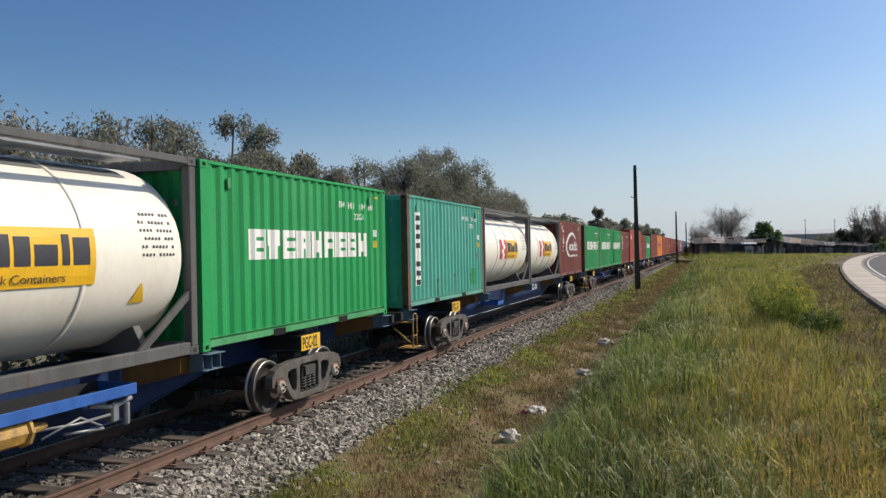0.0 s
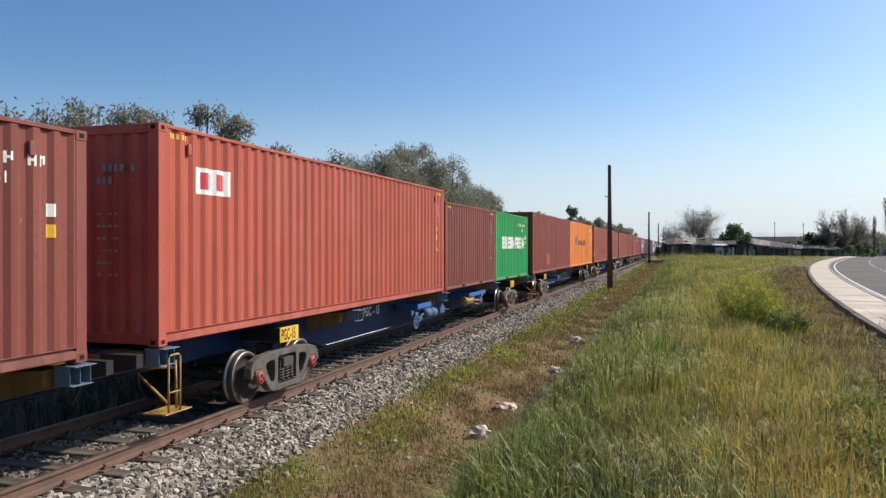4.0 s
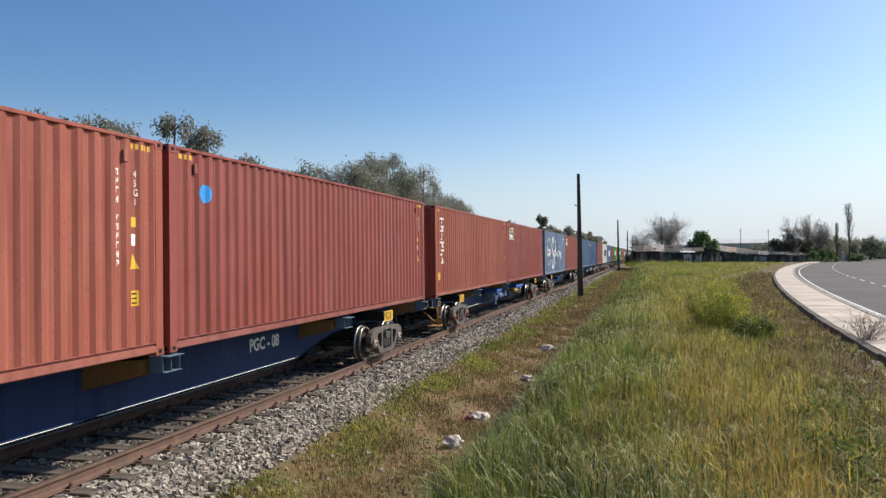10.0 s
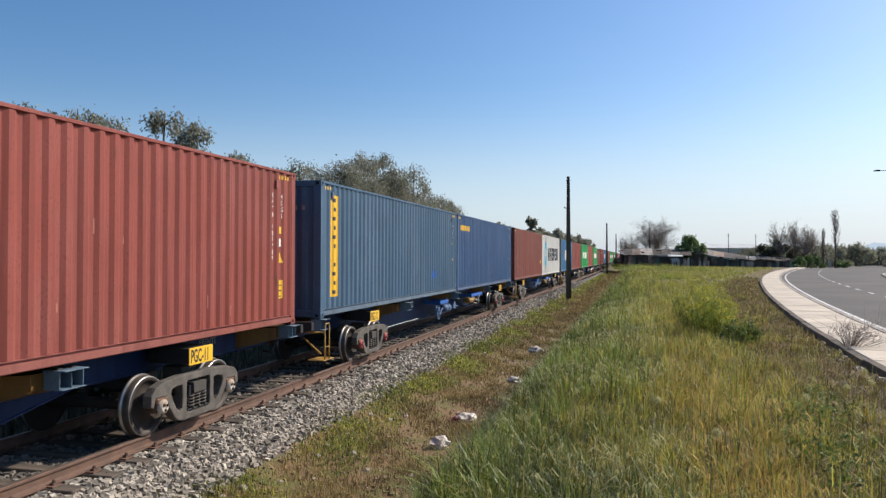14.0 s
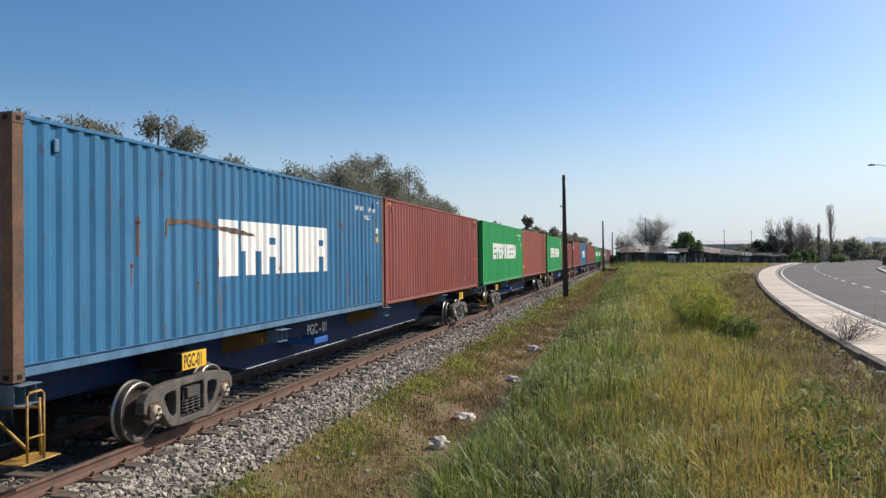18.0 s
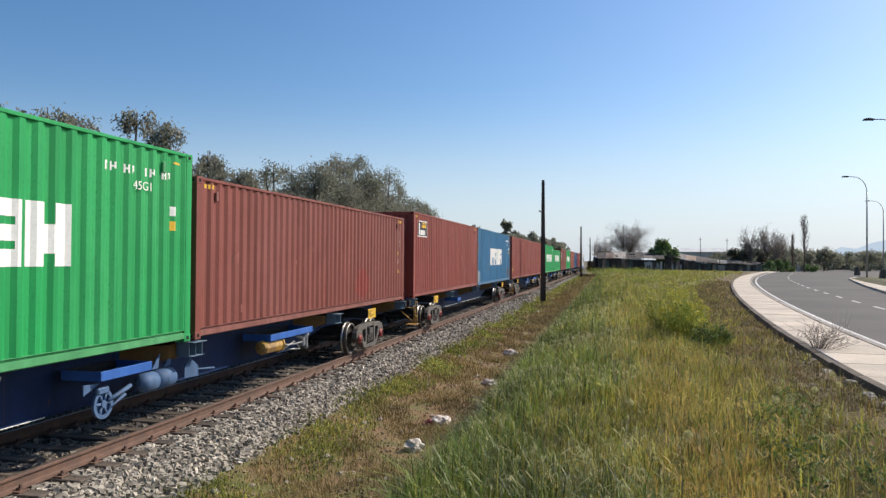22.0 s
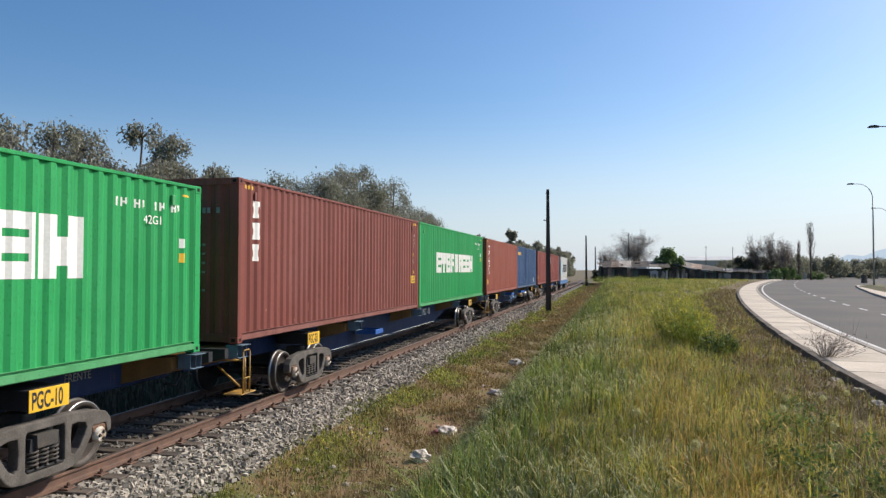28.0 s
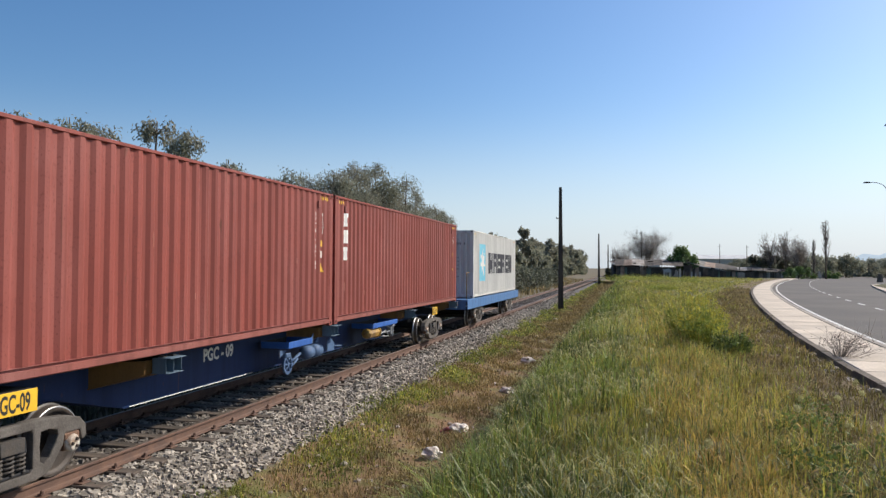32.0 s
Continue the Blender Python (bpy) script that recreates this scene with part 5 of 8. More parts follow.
    for y in (0.3, 1.78, 3.06, 4.34):
        part("cladding_strip", on_barrel([(y, y + 1.2, 2.30, 2.40)], 0.008), M["galvanised"], top)
    for r in ((3.02, 3.34, 1.22, 1.54), (3.39, 3.58, 1.22, 1.52), (3.63, 3.92, 1.22, 1.44), (3.98, 4.08, 1.22, 1.55), (4.13, 4.36, 1.22, 1.52)):
        part("letter_block", on_barrel([r], 0.018), M["logo_dark"], top)
    words = part("panel_text", lettering("Tank Containers", 0.095, M["logo_dark"]), None, top, "small dark words on the panel", pose(1.16, 3.0, 1.045, 0, 12, 0) @ Matrix.Diagonal((1, 1.12, 1, 1)))
    tagged(part("code_mark", on_barrel([(5.2 + 0.06 * (i % 10), 5.23 + 0.06 * (i % 10), 1.80 - 0.1 * (i // 10), 1.835 - 0.1 * (i // 10)) for i in range(60) if (i * 7) % 6], 0.006), M["logo_dark"], top), kind="stuff")
    part("warning_triangle", on_barrel([(5.10 + 0.012 * i, 5.34 - 0.012 * i, 0.74 + 0.024 * i, 0.764 + 0.024 * i) for i in range(10)], 0.008), M["label_yellow"], top)
    return top


# ---- wagons ----
BOGIES = (3.42, 21.70)
SPINE = 0.40


def wheelset_mesh(cap):
    s = Shape()
    for sx in (-1, 1):
        c = sx * 0.838
        # flange inside, tread, then the dished web and hub
        prof = [(-0.062, 0.30), (-0.062, 0.445), (-0.045, 0.452), (-0.028, 0.445), (-0.018, 0.424), (0.02, 0.421), (0.085, 0.417), (0.088, 0.40), (0.088, 0.355), (0.05, 0.345), (0.02, 0.20), (0.05, 0.14), (0.10, 0.13), (0.10, 0.05)]
        prof = [(c + sx * t, r) for t, r in prof]
        sl = [0, 1, 1, 1, 3, 3, 1, 3, 3, 0, 0, 0, 0]
        s.lathe(prof, 0, (0, 0, 0), 36, 0, True, sl)
        e = sx * 1.10
        s.lathe([(e, 0.10), (e + sx * 0.09, 0.105), (e + sx * 0.10, 0.085), (e + sx * 0.115, 0.08)], 0, (0, 0, 0), 20, 2)
        for i in range(3):
            a = i * 2.094
            s.box(e + sx * 0.11 if sx > 0 else e - 0.135, 0.048 * math.cos(a) - 0.016, 0.048 * math.sin(a) - 0.016, e + 0.135 if sx > 0 else e - 0.11, 0.048 * math.cos(a) + 0.016, 0.048 * math.sin(a) + 0.016, 0)
    s.lathe([(-1.12, 0.075), (1.12, 0.075)], 0, (0, 0, 0), 14, 0)
    return s.mesh("wheelset", [M["wheel"], M["tread"], M[cap], M["rim"]])


def plate_with_holes(outline, holes, x0, x1, rim=0.02):
    """A cast plate in the (y, z) plane with openings through it, its outer edges chamfered."""
    bm = bmesh.new()
    for loop in (outline, *holes):
        vs = [bm.verts.new((x1, y, z)) for y, z in loop]
        for a, b in zip(vs, vs[1:] + vs[:1]):
            bm.edges.new((a, b))
    bmesh.ops.triangle_fill(bm, use_beauty=True, use_dissolve=False, edges=bm.edges[:], normal=(1, 0, 0))
    ring = [e for e in bm.edges if len(e.link_faces) == 1]
    face = bm.faces[:]
    ext = bmesh.ops.extrude_edge_only(bm, edges=ring)
    for v in (g for g in ext["geom"] if isinstance(g, bmesh.types.BMVert)):
        v.co.x = x0
    bmesh.ops.bevel(bm, geom=ring, offset=rim, segments=2, affect="EDGES", profile=0.6)
    bmesh.ops.recalc_face_normals(bm, faces=bm.faces[:])
    me = bpy.data.meshes.new("side_frame")
    bm.to_mesh(me)
    bm.free()
    me.materials.append(M["cast"])
    return me


def side_frame_mesh():
    """A cast side frame: pedestal jaws over the axle boxes, two rounded openings and the spring window."""
    half = [(0.40, 0.79), (0.85, 0.755), (1.06, 0.70), (1.16, 0.60), (1.17, 0.45), (1.10, 0.42), (1.06, 0.55), (0.82, 0.55), (0.78, 0.42), (0.60, 0.20), (0.50, 0.14), (0.36, 0.12)]
    outline = [(-y, z) for y, z in half[::-1]] + half
    holes = [[(-0.29, 0.685), (0.29, 0.685), (0.31, 0.65), (0.31, 0.26), (0.27, 0.22), (-0.27, 0.22), (-0.31, 0.26), (-0.31, 0.65)]]
    for m in (-1, 1):
        holes.append([(m * 0.43, 0.64), (m * 0.55, 0.65), (m * 0.68, 0.62), (m * 0.70, 0.56), (m * 0.65, 0.46), (m * 0.56, 0.33), (m * 0.48, 0.28), (m * 0.43, 0.31), (m * 0.415, 0.48)])
    return plate_with_holes(outline, holes, 1.03, 1.165)


def adapter_mesh():
    s = Shape()
    s.box(1.04, -0.13, 0.46, 1.175, 0.13, 0.545, 0, 0.015)
    s.box(1.06, -0.11, 0.34, 1.15, -0.09, 0.47)
    GEAR["axle_box"] = s.mesh("axle_box", M["rusty_post"])
    s = Shape()
    # window stiffeners and the bolster's end in the window
    s.prism([(-0.24, 0.46), (0.24, 0.46), (0.22, 0.60), (-0.22, 0.60)][::-1], 0, 0.9, 1.15)
    s.box(1.06, -0.28, 0.225, 1.16, 0.28, 0.26, 0, 0.01)
    # near-black so the frame's window reads dark, shade put into the colour
    return s.mesh("bolster_end", M["under"])


def spring_mesh():
    s = Shape()
    for cy in (-0.16, 0.0, 0.16):
        pts = [(1.10 + 0.07 * math.cos(a), cy + 0.07 * math.sin(a), 0.26 + 0.21 * a / (2 * math.pi * 4.5)) for a in np.linspace(0, 2 * math.pi * 4.5, 46)]
        s.tube(pts, 0.016, 5)
    return s.mesh("spring_nest", M["steel"])


GEAR = {}


def bogie(parent, y, cap, bright):
    if "bolster" not in GEAR:
        GEAR["frame"], GEAR["spring"] = side_frame_mesh(), spring_mesh()
        GEAR["adapter"] = adapter_mesh()
        b = Shape().prism([(-0.16, 0.49), (0.16, 0.49), (0.17, 0.64), (-0.17, 0.64)], 0, -1.19, 1.19)
        b.box(-0.3, -0.2, 0.6, 0.3, 0.2, 0.82, 0, 0.03)
        b.box(0.6, -0.11, 0.66, 0.95, 0.11, 0.86, 0, 0.02)
        b.box(-0.95, -0.11, 0.66, -0.6, 0.11, 0.86, 0, 0.02)
        for m in (-1, 1):
            b.tube([(-0.8, m * 0.42, 0.36), (0.8, m * 0.42, 0.36)], 0.05, 8)
            b.box(-0.9, m * 0.44 - 0.04, 0.28, -0.72, m * 0.44 + 0.04, 0.52, 0, 0.02)
            b.box(0.72, m * 0.44 - 0.04, 0.28, 0.9, m * 0.44 + 0.04, 0.52, 0, 0.02)
        GEAR["bolster"] = b.mesh("bogie", M["steel"])
        for c in ("cap_white", "cap_red"):
            GEAR[c] = wheelset_mesh(c)
    b = part("bogie", GEAR["bolster"], None, parent, "grimy cast steel bogie", (0, y, 0))
    for m in (Matrix.Identity(4), Matrix.Diagonal((-1, 1, 1, 1))):
        part("side_frame", GEAR["frame"], None, b, "", m)
        part("spring_nest", GEAR["spring"], None, b, "", m)
        part("bolster_end", GEAR["adapter"], None, b, "", m)
        for dy in (-0.915, 0.915):
            part("axle_box", GEAR["axle_box"], None, b, "", m @ Matrix.Translation((0, dy, 0)))
    ws = []
    for dy in (-0.915, 0.915):
        ws.append(part("wheelset", GEAR[cap], None, b, "steel wheelset with bright treads", (0, dy, 0.42)))
    return ws


def wagon_meshes():
    g = GEAR
    n0, n1 = -0.45, 25.3
    # fishbelly spine: shallow over the bogies, deep between them
    low = [(n0, 0.80), (4.9, 0.80), (6.3, 0.455), (18.1, 0.455), (19.9, 0.80), (n1, 0.80)]
    for sx, nm in ((1, "spine_near"), (-1, "spine_far")):
        s = Shape()
        for (a, za), (b, zb) in zip(low[:-1], low[1:]):
            s.prism([(a, za), (b, zb), (b, 1.16), (a, 1.16)], 0, sx * SPINE - 0.012, sx * SPINE + 0.012)
        g[nm] = s.mesh("spine_side", M["wagon_blue"])
    s = Shape().box(-SPINE - 0.06, n0, 1.16, SPINE + 0.06, n1, 1.185, 0)
    g["spine_top"] = s.mesh("spine_top", M["wagon_blue"])
    s = Shape()
    for (a, za), (b, zb) in zip(low[:-1], low[1:]):
        s.add([(-SPINE - 0.04, a, za), (SPINE + 0.04, a, za), (SPINE + 0.04, b, zb), (-SPINE - 0.04, b, zb), (-SPINE - 0.04, a, za - 0.022), (SPINE + 0.04, a, za - 0.022), (SPINE + 0.04, b, zb - 0.022), (-SPINE - 0.04, b, zb - 0.022)],
              [(0, 1, 2, 3), (7, 6, 5, 4), (1, 5, 6, 2), (0, 3, 7, 4), (0, 4, 5, 1), (3, 2, 6, 7)])
    g["spine_flange"] = s.mesh("spine_flange", M["wagon_blue"])
    g["white_line"] = Shape().box(SPINE + 0.041, 6.4, 0.436, SPINE + 0.0435, 11.55, 0.446).box(SPINE + 0.041, 12.0, 0.436, SPINE + 0.0435, 17.9, 0.446).mesh("white_line", M["white"])
    g["short_line"] = Shape().box(SPINE + 0.041, 6.4, 0.436, SPINE + 0.0435, 10.2, 0.449).mesh("white_line", M["white"])
    s = Shape().lathe([(0.97, 0.15), (0.97, 0.2), (1.01, 0.2), (1.01, 0.15), (0.97, 0.15)], 0, (0, 0, 0.57), 18, 0, False)
    s.lathe([(0.97, 0.05), (1.02, 0.05)], 0, (0, 0, 0.57), 10)
    for i in range(6):
        a = i * math.pi / 3
        s.tube([(0.99, 0.04 * math.cos(a), 0.57 + 0.04 * math.sin(a)), (0.99, 0.17 * math.cos(a), 0.57 + 0.17 * math.sin(a))], 0.022, 5)
    s.box(0.95, -0.14, 0.70, 1.03, 0.10, 0.80, 0, 0.02)
    s.tube([(1.0, 0.1, 0.6), (1.0, 0.35, 0.66), (0.98, 0.62, 0.72)], 0.03, 6)
    s.tube([(1.0, 0.15, 0.5), (0.98, 0.5, 0.62)], 0.022, 6)
    s.prism([(-0.42, 0.74), (-0.1, 0.86), (-0.42, 0.88)], 0, 1.0, 1.02)
    g["disc"] = s.mesh("brake_disc", M["reservoir"])
    # cross bearer that tapers towards the side
    for sx, nm in ((1, "cross_bearer"), (-1, "far_bearer")):
        s, v = Shape(), []
        for x, w, z in ((sx * 0.99, 0.3, 0.99), (sx * SPINE, 0.72, 0.83)):
            v += [(x, -w, z), (x, w, z), (x, w, 1.18), (x, -w, 1.18)]
        f = [(0, 1, 2, 3), (4, 7, 6, 5), (0, 3, 7, 4), (1, 5, 6, 2), (0, 4, 5, 1), (3, 2, 6, 7)]
        s.add(v, f if sx > 0 else [q[::-1] for q in f])
        # lower flange, a little wider
        v = [(x, y * (w + 0.025), z + dz) for x, w, z in ((sx * 0.975, 0.3, 0.985), (sx * SPINE, 0.72, 0.825)) for y, dz in ((-1, -0.012), (1, -0.012), (1, 0.004), (-1, 0.004))]
        s.add(v, f if sx > 0 else [q[::-1] for q in f])
        g[nm] = s.mesh("cross_bearer", M["wagon_orange"])
    # bracket box at the end of a bearer: top plate and two open cells
    s = Shape().box(0.98, -0.29, 1.200, 1.30, 0.29, 1.212, 0, 0.003)
    s.box(0.98, -0.29, 0.985, 1.26, 0.29, 0.995, 0, 0.003)
    for y in (-0.28, 0.0, 0.28):
        s.box(1.0, y - 0.006, 0.995, 1.22, y + 0.006, 1.2)
    g["bracket"] = s.mesh("deck_bracket", M["bracket"])
    # near-black block stands in for the shade inside the bracket's cells
    g["bracket_back"] = Shape().box(1.0, -0.27, 0.996, 1.06, 0.27, 1.19).mesh("bracket_back", M["hole_shade"])
    s = Shape().box(1.06, -0.06, 1.212, 1.16, 0.06, 1.235, 0, 0.006)
    g["twist_lock"] = s.mesh("twist_lock", M["steel"])
    # end sill, coupler, hoses
    # sill is near-black, not orange: shade between wagons put into its colour
    s = Shape().prism([(-1.19, 1.185), (-1.19, 1.02), (-SPINE, 0.86), (SPINE, 0.86), (1.19, 1.02), (1.19, 1.185)][::-1], 1, -0.42, -0.30)
    g["end_sill"] = s.mesh("end_sill", M["under"])
    s = Shape().box(-0.1, -0.60, 0.80, 0.1, -0.42, 0.98, 0, 0.03)
    s.box(-0.17, -0.70, 0.76, 0.17, -0.55, 1.02, 0, 0.05)
    g["coupler"] = s.mesh("coupler", M["steel"])
    g["hose"] = Shape().tube([(0.35, -0.42, 0.9), (0.42, -0.55, 0.7), (0.4, -0.62, 0.58), (0.25, -0.70, 0.62)], 0.028, 7).mesh("air_hose", M["black"])
    # yellow ladder with its step
    s = Shape()
    for y in (-0.12, 0.12):
        s.tube([(1.25, y, 1.08), (1.25, y, 0.36)], 0.015, 7)
    s.tube([(1.25, -0.12, 1.07), (1.25, -0.08, 1.11), (1.25, 0.08, 1.11), (1.25, 0.12, 1.07)], 0.015, 7)
    s.tube([(1.25, -0.12, 0.62), (1.25, 0.12, 0.62)], 0.012, 7)
    s.tube([(1.1, 0.22, 1.0), (1.12, 0.22, 0.36)], 0.018, 6)
    s.tube([(0.7, 0.0, 0.80), (1.1, 0.05, 0.45)], 0.02, 6)
    s.tube([(0.55, 0.0, 0.90), (1.1, 0.22, 0.9)], 0.02, 6)
    g["ladder"] = s.mesh("ladder", M["yellow"])
    g["step"] = Shape().box(0.9, -0.20, 0.335, 1.27, 0.36, 0.355, 0, 0.008).mesh("step_plate", M["yellow"])
    g["plate"] = Shape().box(1.195, -0.32, 0.91, 1.205, 0.32, 1.165, 0, 0.003).mesh("number_board", M["label_yellow"])
    s = Shape().box(0.5, -0.32, 0.93, 1.19, 0.32, 1.16, 0, 0.012)
    g["plate_box"] = s.mesh("side_bearer_box", M["under"])
    # brake gear: blue tray, yellow reservoir, levers
    # tray floor and back near-black, the container's shade put into their colour
    s = Shape().box(0.52, -1.149, 0.905, 1.099, 1.149, 0.92)
    s.box(0.52, -1.149, 0.92, 0.54, 1.149, 1.03)
    g["tray_floor"] = s.mesh("tray_floor", M["under"])
    s = Shape().box(1.10, -1.17, 0.90, 1.12, 1.17, 1.03, 0, 0.006)
    s.box(0.52, -1.17, 0.90, 1.10, -1.15, 1.03)
    s.box(0.52, 1.15, 0.90, 1.10, 1.17, 1.03)
    g["tray"] = s.mesh("tray", M["rail_blue"])
    g["cylinder"] = Shape().lathe([(-0.6, 0.04), (-0.57, 0.11), (-0.52, 0.14), (0.24, 0.14), (0.26, 0.17), (0.30, 0.17), (0.34, 0.07), (0.6, 0.035)], 1, (0.96, -0.72, 0.775), 8, 0, False).mesh("brake_cylinder", M["yellow"])
    s = Shape().tube([(0.95, -0.3, 0.74), (1.0, 0.3, 0.70), (0.98, 0.9, 0.70)], 0.018, 6)
    s.tube([(0.98, -0.2, 0.64), (1.0, 0.35, 0.76), (0.99, 0.7, 0.60)], 0.014, 6)
    s.tube([(1.0, 0.5, 0.86), (0.98, 0.9, 0.78), (1.0, 1.2, 0.84)], 0.03, 6)
    s.tube([(0.9, 0.2, 0.6), (0.97, 0.75, 0.56)], 0.02, 6)
    s.box(0.9, 0.85, 0.60, 1.02, 0.98, 0.84, 0, 0.02)
    s.box(0.92, 1.12, 0.52, 1.0, 1.2, 0.80, 0, 0.02)
    g["levers"] = s.mesh("brake_lever", M["galvanised"])
    s = Shape().lathe([(-0.42, 0.04), (-0.36, 0.11), (-0.3, 0.14), (-0.06, 0.14), (-0.055, 0.12), (-0.02, 0.12), (-0.015, 0.145), (0.38, 0.145), (0.41, 0.06)], 1, (0.92, 0, 0.69), 16)
    # fins over the reservoir and the house-shaped gusset behind it
    for a in (-0.12, 0.2):
        s.prism([(a, 0.86), (a + 0.16, 0.86), (a + 0.2, 1.07), (a + 0.15, 1.04)], 0, 0.93, 0.95)
    s.prism([(0.55, 0.64), (0.96, 0.62), (0.96, 0.78), (0.72, 0.94), (0.56, 0.82)], 0, 1.06, 1.08)
    s.tube([(1.02, 0.96, 0.72), (1.0, 1.6, 0.66)], 0.018, 6)
    g["valve"] = s.mesh("air_reservoir", M["reservoir"])
    # box rail at the foot of the spine, and the small blue pads
    g["pad"] = Shape().box(0.45, -0.35, 0.72, 1.05, 0.35, 0.85, 0, 0.01).mesh("tool_box", M["rail_blue"])


def wagon(k, code, cap, gear):
    """A two-slot spine wagon: origin at rail level under the front of its first container."""
    if "bracket" not in GEAR:
        wagon_meshes()
    g = GEAR
    M.setdefault("stencil", mat("white_stencil", (0.8, 0.79, 0.74), 0.6, 0, 0.15, 6, 40, 0, (0.6, 0.58, 0.55)))
    top = tagged(new("container_wagon"), "blue spine wagon with orange bearers" + (", hung brake gear and yellow boards" if gear else ", a white line and yellow boards"), "wagon", "wagons of the train")
    ws = bogie(top, BOGIES[0], cap, True) + bogie(top, BOGIES[1], cap, True)
    for nm in ("spine_near", "spine_far", "spine_top", "spine_flange"):
        part(g[nm].name.split(".")[0], g[nm], None, top)
    part("white_line", g["white_line" if not gear else "short_line"], None, top)
    if not gear:
        part("wagon_code", lettering(code.replace("-", " - "), 0.225, M["stencil"], 0.05), None, top, "white stencilled wagon code", pose(SPINE + 0.0125, {11: 9.25, 12: 14.75, 4: 15.35}.get(k, 16.1), 0.79) @ Matrix.Diagonal((1, 0.95, 1, 1)))
        tray = part("tray", g["tray"], None, top, "bright blue tool tray", pose(0, 8.4, -0.17) @ Matrix.Diagonal((1, 0.3, 1, 1)))
        part("tray_floor", g["tray_floor"], None, tray)
    else:
        tray = part("tray", g["tray"], None, top, "bright blue brake gear tray", pose(0, 16.55, 0) @ Matrix.Diagonal((1, 0.92, 1, 1)))
        part("wagon_code", lettering(code.replace("-", " - "), 0.21, M["stencil"], 0.05), None, top, "white stencilled wagon code", pose(SPINE + 0.0125, 8.45, 0.86) @ Matrix.Diagonal((1, 0.9, 1, 1)))
        part("tray_floor", g["tray_floor"], None, tray)
        part("brake_cylinder", g["cylinder"], None, tray, "yellow brake cylinder")
        part("brake_lever", g["levers"], None, tray)
        tray = part("tray", g["tray"], None, top, "bright blue brake gear tray", pose(0, 10.95, 0) @ Matrix.Diagonal((1, 0.48, 1, 1)))
        part("tray_floor", g["tray_floor"], None, tray)
        part("air_reservoir", g["valve"], None, top, "pale blue air reservoir", (0, 11.9, 0))
        part("brake_disc", g["disc"], None, top, "pale grey lever plate", (0, 10.6, 0))
    part("end_word", lettering("FRENTE", 0.11, M["end_code"]), None, top, "faded stencilled word", pose(SPINE + 0.0125, 22.9, 1.0))
    for y in (0.13, 6.26, 12.47, 18.88, 24.82):
        for nm in ("cross_bearer", "far_bearer"):
            part("cross_bearer", g[nm], None, top, "rust-stained orange bearer", (0, y, 0))
        for m in (Matrix.Translation((0, y, 0)), Matrix.Translation((0, y, 0)) @ Matrix.Diagonal((-1, 1, 1, 1))):
            m = m @ (Matrix.Translation((0, 0.07, 0)) @ Matrix.Diagonal((1, 0.68, 1, 1)) if 5 < y < 20 else Matrix.Diagonal((1, 0.55, 1, 1)))
            b = part("deck_bracket", g["bracket"], None, top, "", m)
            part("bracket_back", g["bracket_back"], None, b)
            for dy in ((-0.17, 0.17) if 5 < y < 20 else (0.0,)):
                part("twist_lock", g["twist_lock"], None, b, "", (0, dy, 0))
    for m in (Matrix.Identity(4), pose(0, 24.95, 0, 0, 0, 180)):
        part("end_sill", g["end_sill"], None, top, "", m)
        part("coupler", g["coupler"], None, top, "", m)
        part("air_hose", g["hose"], None, top, "", m)
        lad = part("ladder", g["ladder"], None, top, "yellow tubular ladder", m @ Matrix.Translation((0, 0.24, 0)))
        part("step_plate", g["step"], None, lad)
    for y in BOGIES:
        box = part("side_bearer_box", g["plate_box"], None, top, "", (0, y, 0))
        board = part("number_board", g["plate"], None, box, "yellow board with black letters")
        part("board_letters", lettering(code, 0.19, M["black"], 0.035), None, box, "", pose(1.2065, -0.285, 0.945) @ Matrix.Diagonal((1, 0.56, 1, 1)))
    return top, ws


def flat_wagon(cap):
    """The short last wagon: a bright blue flat with deep side sills."""
    top = tagged(new("flat_wagon"), "short faded blue flat wagon at the train's tail", "wagon", "wagons of the train")
    ws = bogie(top, 2.6, cap, False) + bogie(top, 11.4, cap, False)
    part("deck", Shape().box(-1.25, -0.35, 1.12, 1.25, 14.3, 1.20, 0, 0.01), M["tail_blue"], top)
    for sx in (-1, 1):
        s = Shape().box(sx * 1.25 - 0.02, -0.35, 0.80, sx * 1.25 + 0.02, 14.3, 1.21, 0, 0.01)
        part("side_sill", s, M["tail_blue"], top, "faded blue side sill")
    part("under_beam", Shape().box(-0.3, 0, 0.8, 0.3, 14.0, 1.12), M["under"], top)
    for m in (Matrix.Identity(4), pose(0, 14.0, 0, 0, 0, 180)):
        part("coupler", GEAR["coupler"], None, top, "", m)
        part("end_sill", Shape().box(-1.2, -0.40, 0.8, 1.2, -0.352, 1.2), M["tail_blue"], top, "", m)
    part("handrail", Shape().tube([(1.15, 0.0, 1.2), (1.15, 0.0, 2.3), (1.15, 0.5, 2.3)], 0.02, 6), M["yellow"], top)
    return top, ws


MOVERS, WHEELS = [], []
